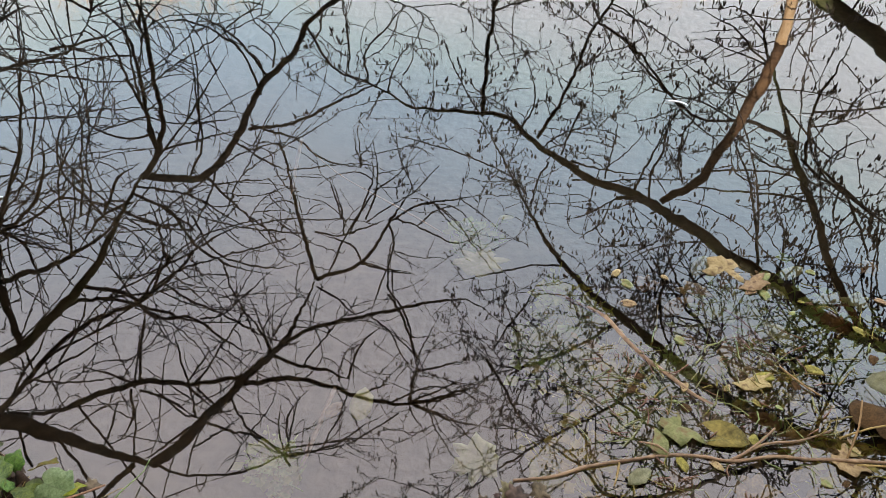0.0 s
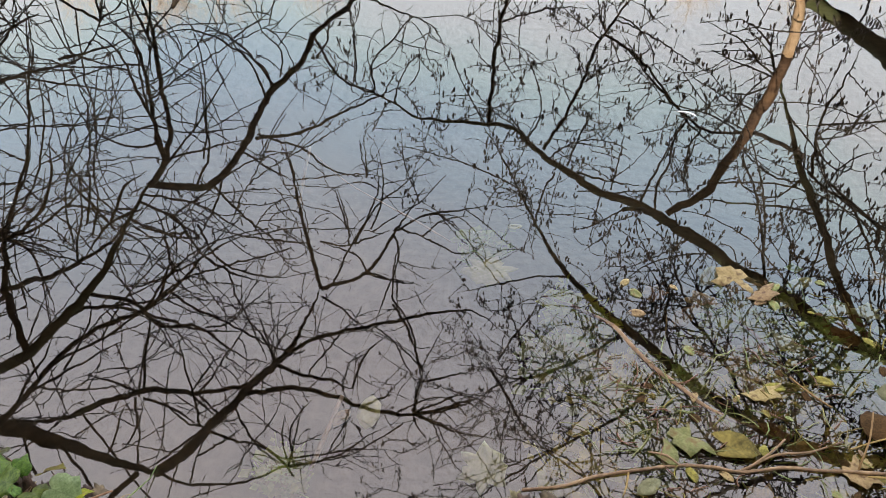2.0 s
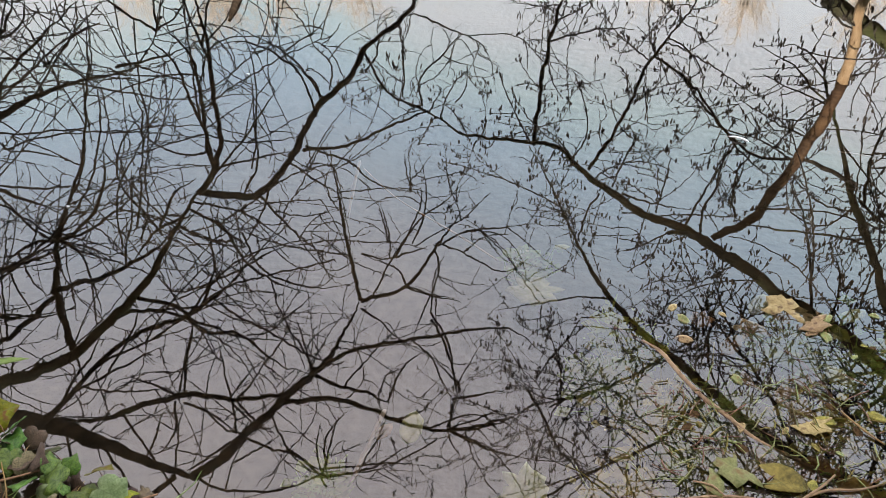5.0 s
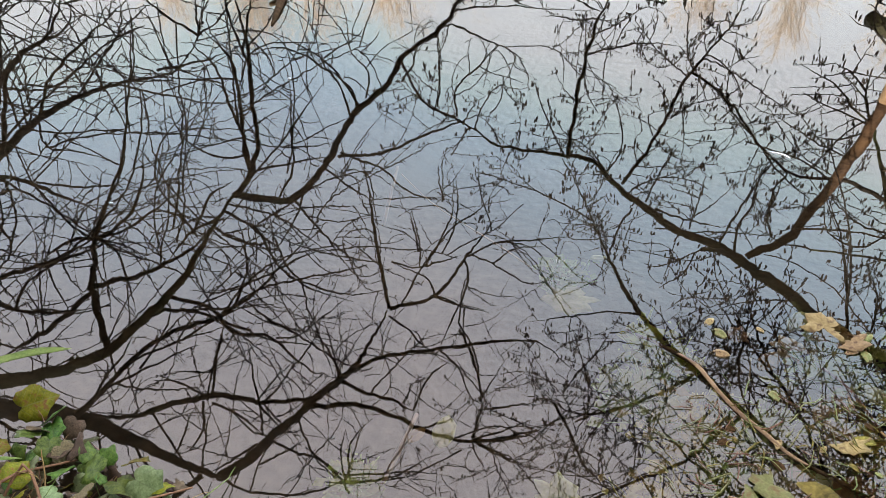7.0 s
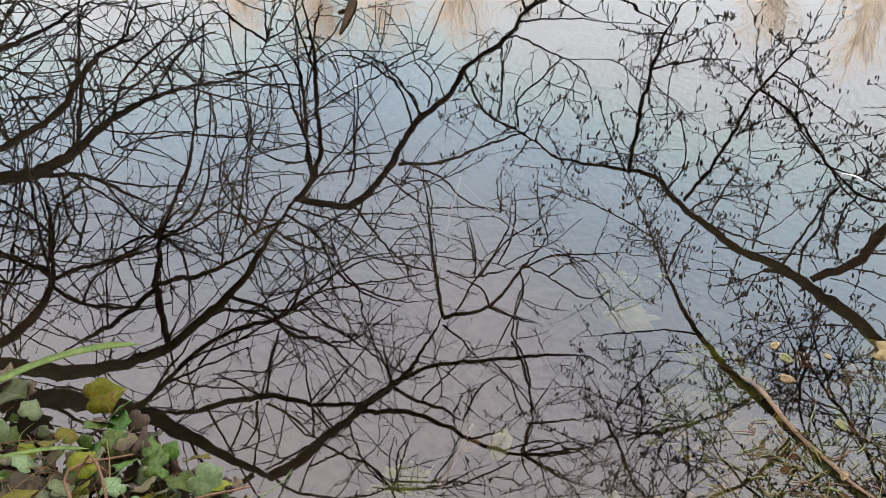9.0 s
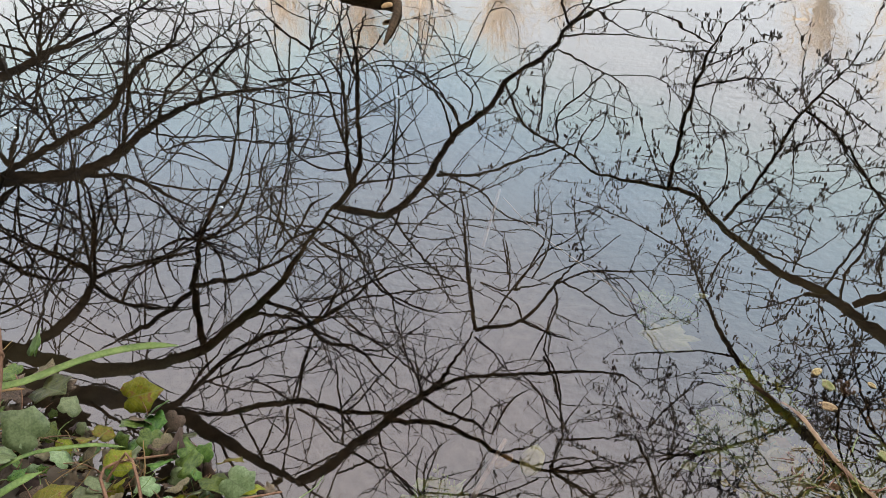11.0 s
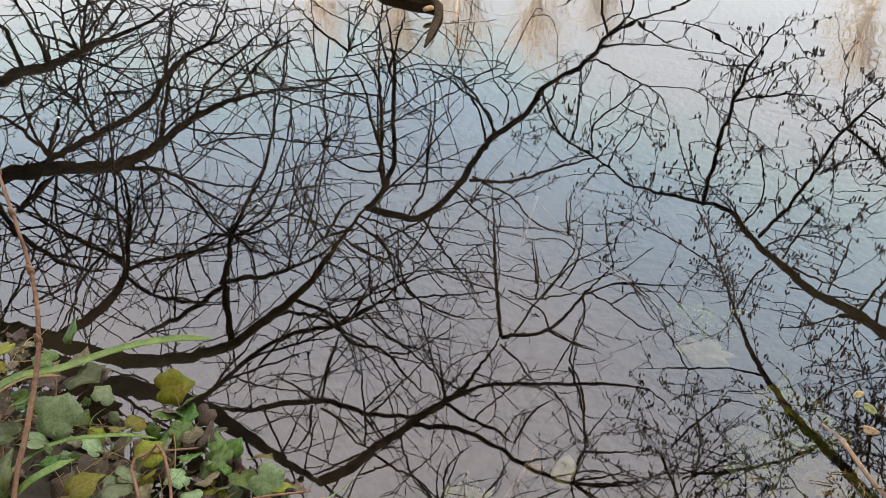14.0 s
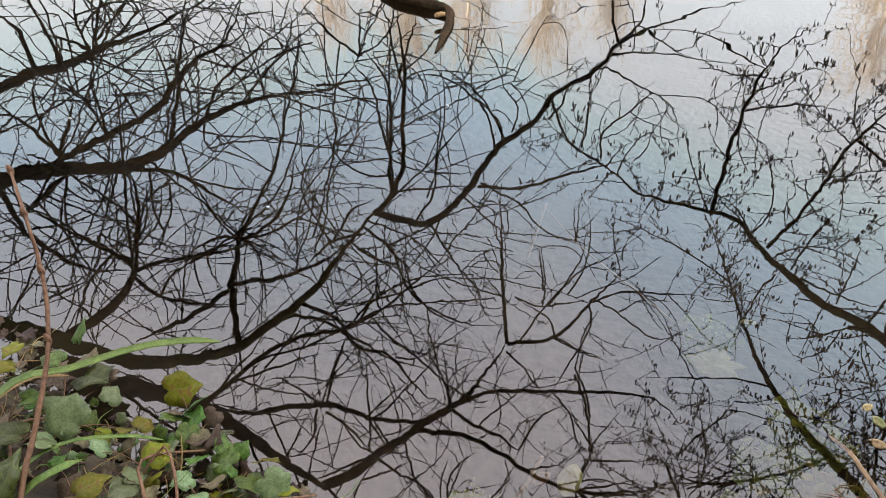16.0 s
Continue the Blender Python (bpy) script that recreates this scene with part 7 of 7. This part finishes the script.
thing("sunken_stick", swept("sunken_stick", [(-0.25, 1.21, -0.12, 0.005), (-0.28, 1.07, -0.10, 0.006), (-0.30, 0.98, -0.09, 0.005)], M_PALE, 6, 0.03, 0.2), "pale thin stick under the water", "stick", "sticks in the water")
thing("sunken_stick", swept("sunken_stick", [(0.68, 1.40, -0.04, 0.004), (0.703, 1.346, -0.012, 0.005), (0.732, 1.267, -0.008, 0.005), (0.76, 1.20, -0.03, 0.004)], M_ROOT, 6, 0.03, 0.3), "short reddish stick under the water", "stick", "sticks in the water")

twig = new("floating_twig")
tagged(twig, "long pinkish-brown forked twig floating by the bank", "twig", "sticks in the water")
part("stem", swept("stem", [(0.134, 0.913, 0.002, 0.0027), (0.212, 0.921, 0.002, 0.0035), (0.28, 0.942, 0.003, 0.0039), (0.372, 0.958, 0.003, 0.0035), (0.441, 0.969, 0.001, 0.0035), (0.508, 0.967, 0.001, 0.0039), (0.572, 0.954, 0.002, 0.0039), (0.663, 0.964, 0.002, 0.0037), (0.717, 0.958, 0.002, 0.0035), (0.804, 0.952, 0.004, 0.0039), (0.878, 0.943, 0.008, 0.0039), (1.00, 0.93, 0.015, 0.0039)], M_TWIG_WET, 7, 0.012, 0.6), twig)
part("fork", swept("fork", [(0.572, 0.956, 0.003, 0.0035), (0.649, 0.991, 0.006, 0.003), (0.719, 0.998, 0.005, 0.0028), (0.797, 1.025, 0.004, 0.0018)], M_TWIG_WET, 6, 0.02, 0.3), twig)
part("fork", swept("fork", [(0.584, 0.96, 0.003, 0.003), (0.639, 0.994, 0.010, 0.0026), (0.677, 1.025, 0.012, 0.002)], M_TWIG_WET, 6, 0.02, 0.3), twig)
part("fork", swept("fork", [(0.347, 0.950, 0.004, 0.0025), (0.340, 0.925, 0.006, 0.002), (0.329, 0.898, 0.003, 0.0015)], M_STRAW, 6, 0.02, 0.3), twig)
part("fork", swept("fork", [(0.45, 0.969, 0.003, 0.0028), (0.43, 0.99, 0.006, 0.0024), (0.395, 1.00, 0.004, 0.0018)], M_TWIG_WET, 6, 0.02, 0.3), twig)

for k, pts in enumerate((((0.868, 1.076, 0.035), (0.838, 1.012, 0.03), (0.798, 0.952, 0.012)), ((0.742, 1.197, 0.004), (0.77, 1.15, 0.006), (0.805, 1.112, 0.004)), ((0.92, 1.02, 0.03), (0.86, 1.01, 0.03), (0.80, 1.0, 0.012)), ((0.94, 0.915, 0.02), (0.88, 0.925, 0.02), (0.81, 0.935, 0.014)))):
    thing("straw", swept("straw", [(*p, 0.0021) for p in pts], M_STRAW, 6, 0.03), "thin yellow grass straw lying over a floating twig", "straw", "straws by the bank")


def weed(x, y, size, seed, mat, label):
    """A tuft of water weed: many fine strands with leaflets, rooted on the bed."""
    r = np.random.default_rng(seed)
    z0 = bed(x, y)
    ob = new("water_weed")
    ob.location = (x, y, z0)
    tagged(ob, label, "water weed", "weed in the water")
    v, f = [], []
    for _ in range(110):
        a, reach = r.uniform(0, 6.28), size * abs(r.normal()) * 0.55
        px, py = reach * math.cos(a), reach * math.sin(a)
        h = min(-z0 - 0.012, r.uniform(0.04, 0.19))
        tube(spline([(px * 0.3, py * 0.3, -0.01, 0.0016), (px * 0.7, py * 0.7, h * 0.6, 0.0024), (px + r.normal() * 0.02, py + r.normal() * 0.02, h, 0.0014)], 0.03), 4, v, f)
        for s in range(4):
            b = r.normal(size=3) * 0.012
            q = np.array([px * (0.4 + 0.2 * s), py * (0.4 + 0.2 * s), h * (0.35 + 0.2 * s)])
            i = len(v)
            e = np.array([r.normal() * 0.018, r.normal() * 0.018, r.normal() * 0.004])
            g = np.array([-e[1], e[0], 0.002]) * 0.4
            v.extend([q, q + e * 0.5 + g, q + e, q + e * 0.5 - g])
            f.append((i, i + 1, i + 2, i + 3))
    part("strand_tuft", raw_mesh("strand_tuft", v, f, mat), ob, kind="stuff")


M_WEED_BRIGHT = material("bright_weed", (0.30, 0.36, 0.04), (0.55, 0.60, 0.10), 40, 0.6, 0, 120, vary=0.3)
M_WEED_OCHRE = material("ochre_weed", (0.44, 0.38, 0.08), (0.72, 0.63, 0.20), 40, 0.6, 0, 120, vary=0.35)
for k, (x, y, s, m, lab) in enumerate(((0.28, 1.47, 0.06, M_WEED_BRIGHT, "bright yellow-green weed awash by a stick"), (0.35, 1.40, 0.05, M_WEED_BRIGHT, "bright yellow-green weed awash by a stick"), (0.35, 1.22, 0.13, M_WEED_OCHRE, "ochre-yellow water weed on the bed"), (0.27, 1.31, 0.13, M_WEED, "dark green water weed on the bed"), (0.51, 1.22, 0.14, M_WEED, "dark green water weed on the bed"), (0.73, 1.45, 0.13, M_WEED, "green water weed among sunken leaves"), (0.81, 0.97, 0.12, M_WEED_OCHRE, "yellow-green water weed by the bank"), (0.86, 1.36, 0.13, M_WEED, "green water weed on the bed"), (0.27, 0.98, 0.09, M_WEED_OCHRE, "yellowish water weed by the bank"), (-0.34, 0.97, 0.06, M_WEED, "sparse weed in shallow water"), (0.42, 1.05, 0.10, M_WEED, "green water weed under a twig"), (0.08, 1.68, 0.07, M_WEED, "sparse green water weed"), (0.93, 1.25, 0.12, M_WEED, "dark green water weed breaking the surface"), (0.72, 1.18, 0.10, M_WEED_OCHRE, "ochre-yellow water weed breaking the surface"), (1.02, 1.08, 0.12, M_WEED, "dark green water weed by the bank"))):
    weed(x, y, s, 90 + k, m, lab)

# loose bits that drift in the corner by the bank: weed scraps, straw and rotted leaf
r_bit = np.random.default_rng(64)
for mat, count, reach, thick, label in ((M_WEED_BRIGHT, 200, 0.06, 0.0020, "yellow-green weed scraps drifting under the surface"), (M_WEED, 260, 0.06, 0.0020, "green weed strands drifting under the surface"), (M_WET_GREEN, 90, 0.07, 0.0015, "olive weed strands awash by the bank"), (M_OCHRE, 80, 0.06, 0.0015, "ochre weed strands awash by the bank"), (M_STALK, 60, 0.06, 0.0014, "thin brown stalks awash by the bank")):
    bits = []
    heaps = [(r_bit.uniform(0.35, 1.1), r_bit.uniform(0.88, 1.30)) for _ in range(14)]
    for _ in range(count):
        hx, hy = heaps[r_bit.integers(14)]
        x, y = hx + r_bit.normal() * 0.06, max(0.86, hy + r_bit.normal() * 0.06)
        a = r_bit.uniform(0, 6.28)
        bits.append(bough(r_bit, (x, y, r_bit.uniform(-0.045, -0.006)), (math.cos(a), math.sin(a), 0.0), r_bit.uniform(0.4, 1.2) * reach, thick * r_bit.uniform(0.7, 1.3), 1.6, 0.10, np.array([0, 0, -0.1]), 7, 0.1, -0.06))
    level = -0.005 if mat in (M_WEED, M_WEED_BRIGHT) else 0.002
    for ln in bits:
        ln[:, 2] = np.minimum(ln[:, 2], level) if level < 0 else level + 0.1 * np.abs(ln[:, 2])
    thing("drift_weed", lines_mesh("drift_weed", bits, mat, 4), label, "water weed", kind="stuff")

# scraps of torn leaf among them, each lying flat on the water
scraps = [leaf_mesh("leaf_scrap", "oval", m, 110 + k, 0.3, 0.5) for k, m in enumerate((M_WET_TAN, M_OCHRE, M_WET_GREEN, M_FLOAT_BROWN))]
for k in range(40):
    x, y = r_bit.uniform(0.40, 1.12), 0.90 + 0.62 * r_bit.random() ** 1.5
    kind = ("tan", "ochre", "olive green", "dark brown")[k % 4]
    thing("leaf_scrap", scraps[k % 4], kind + " scrap of torn leaf awash", "leaf", "leaf scraps in the water", at=place(x, y, 0.002, r_bit.uniform(0.018, 0.05), r_bit.uniform(0, 360), r_bit.uniform(-10, 10), r_bit.uniform(-10, 10)))

log = new("hanging_log")
log.location = (-1.10, 3.10, 0.0)
tagged(log, "broken dark branch bending down into the pond", "branch")
g0 = np.array([-1.10, 3.10, 0.0, 0.0])
part("branch", swept("branch", [np.array(p) - g0 for p in ((-3.178, 5.664, 0.030, 0.0496), (-1.988, 4.181, 0.028, 0.0344), (-1.522, 3.709, 0.025, 0.0288), (-1.333, 3.616, 0.022, 0.0278), (-1.198, 3.567, 0.020, 0.0218))], M_LOG, 10, 0.04, 0.25), log)
part("broken_tip", swept("broken_tip", [np.array(p) - g0 for p in ((-1.206, 3.574, 0.022, 0.0191), (-1.161, 3.527, 0.017, 0.0202), (-1.131, 3.390, 0.012, 0.0182), (-1.112, 3.245, 0.007, 0.0138), (-1.100, 3.107, 0.002, 0.0049))], M_LOG, 9, 0.03, 0.3), log, "brown splintered tip dipping into water")
part("cut_face", swept("cut_face", [np.array(p) - g0 for p in ((-1.196, 3.413, 0.040, 0.0092), (-1.188, 3.430, 0.040, 0.0119), (-1.174, 3.442, 0.040, 0.0119), (-1.162, 3.447, 0.040, 0.0066))], M_CUT, 10, 0.01, 0.1), log, "pale broken wood face")
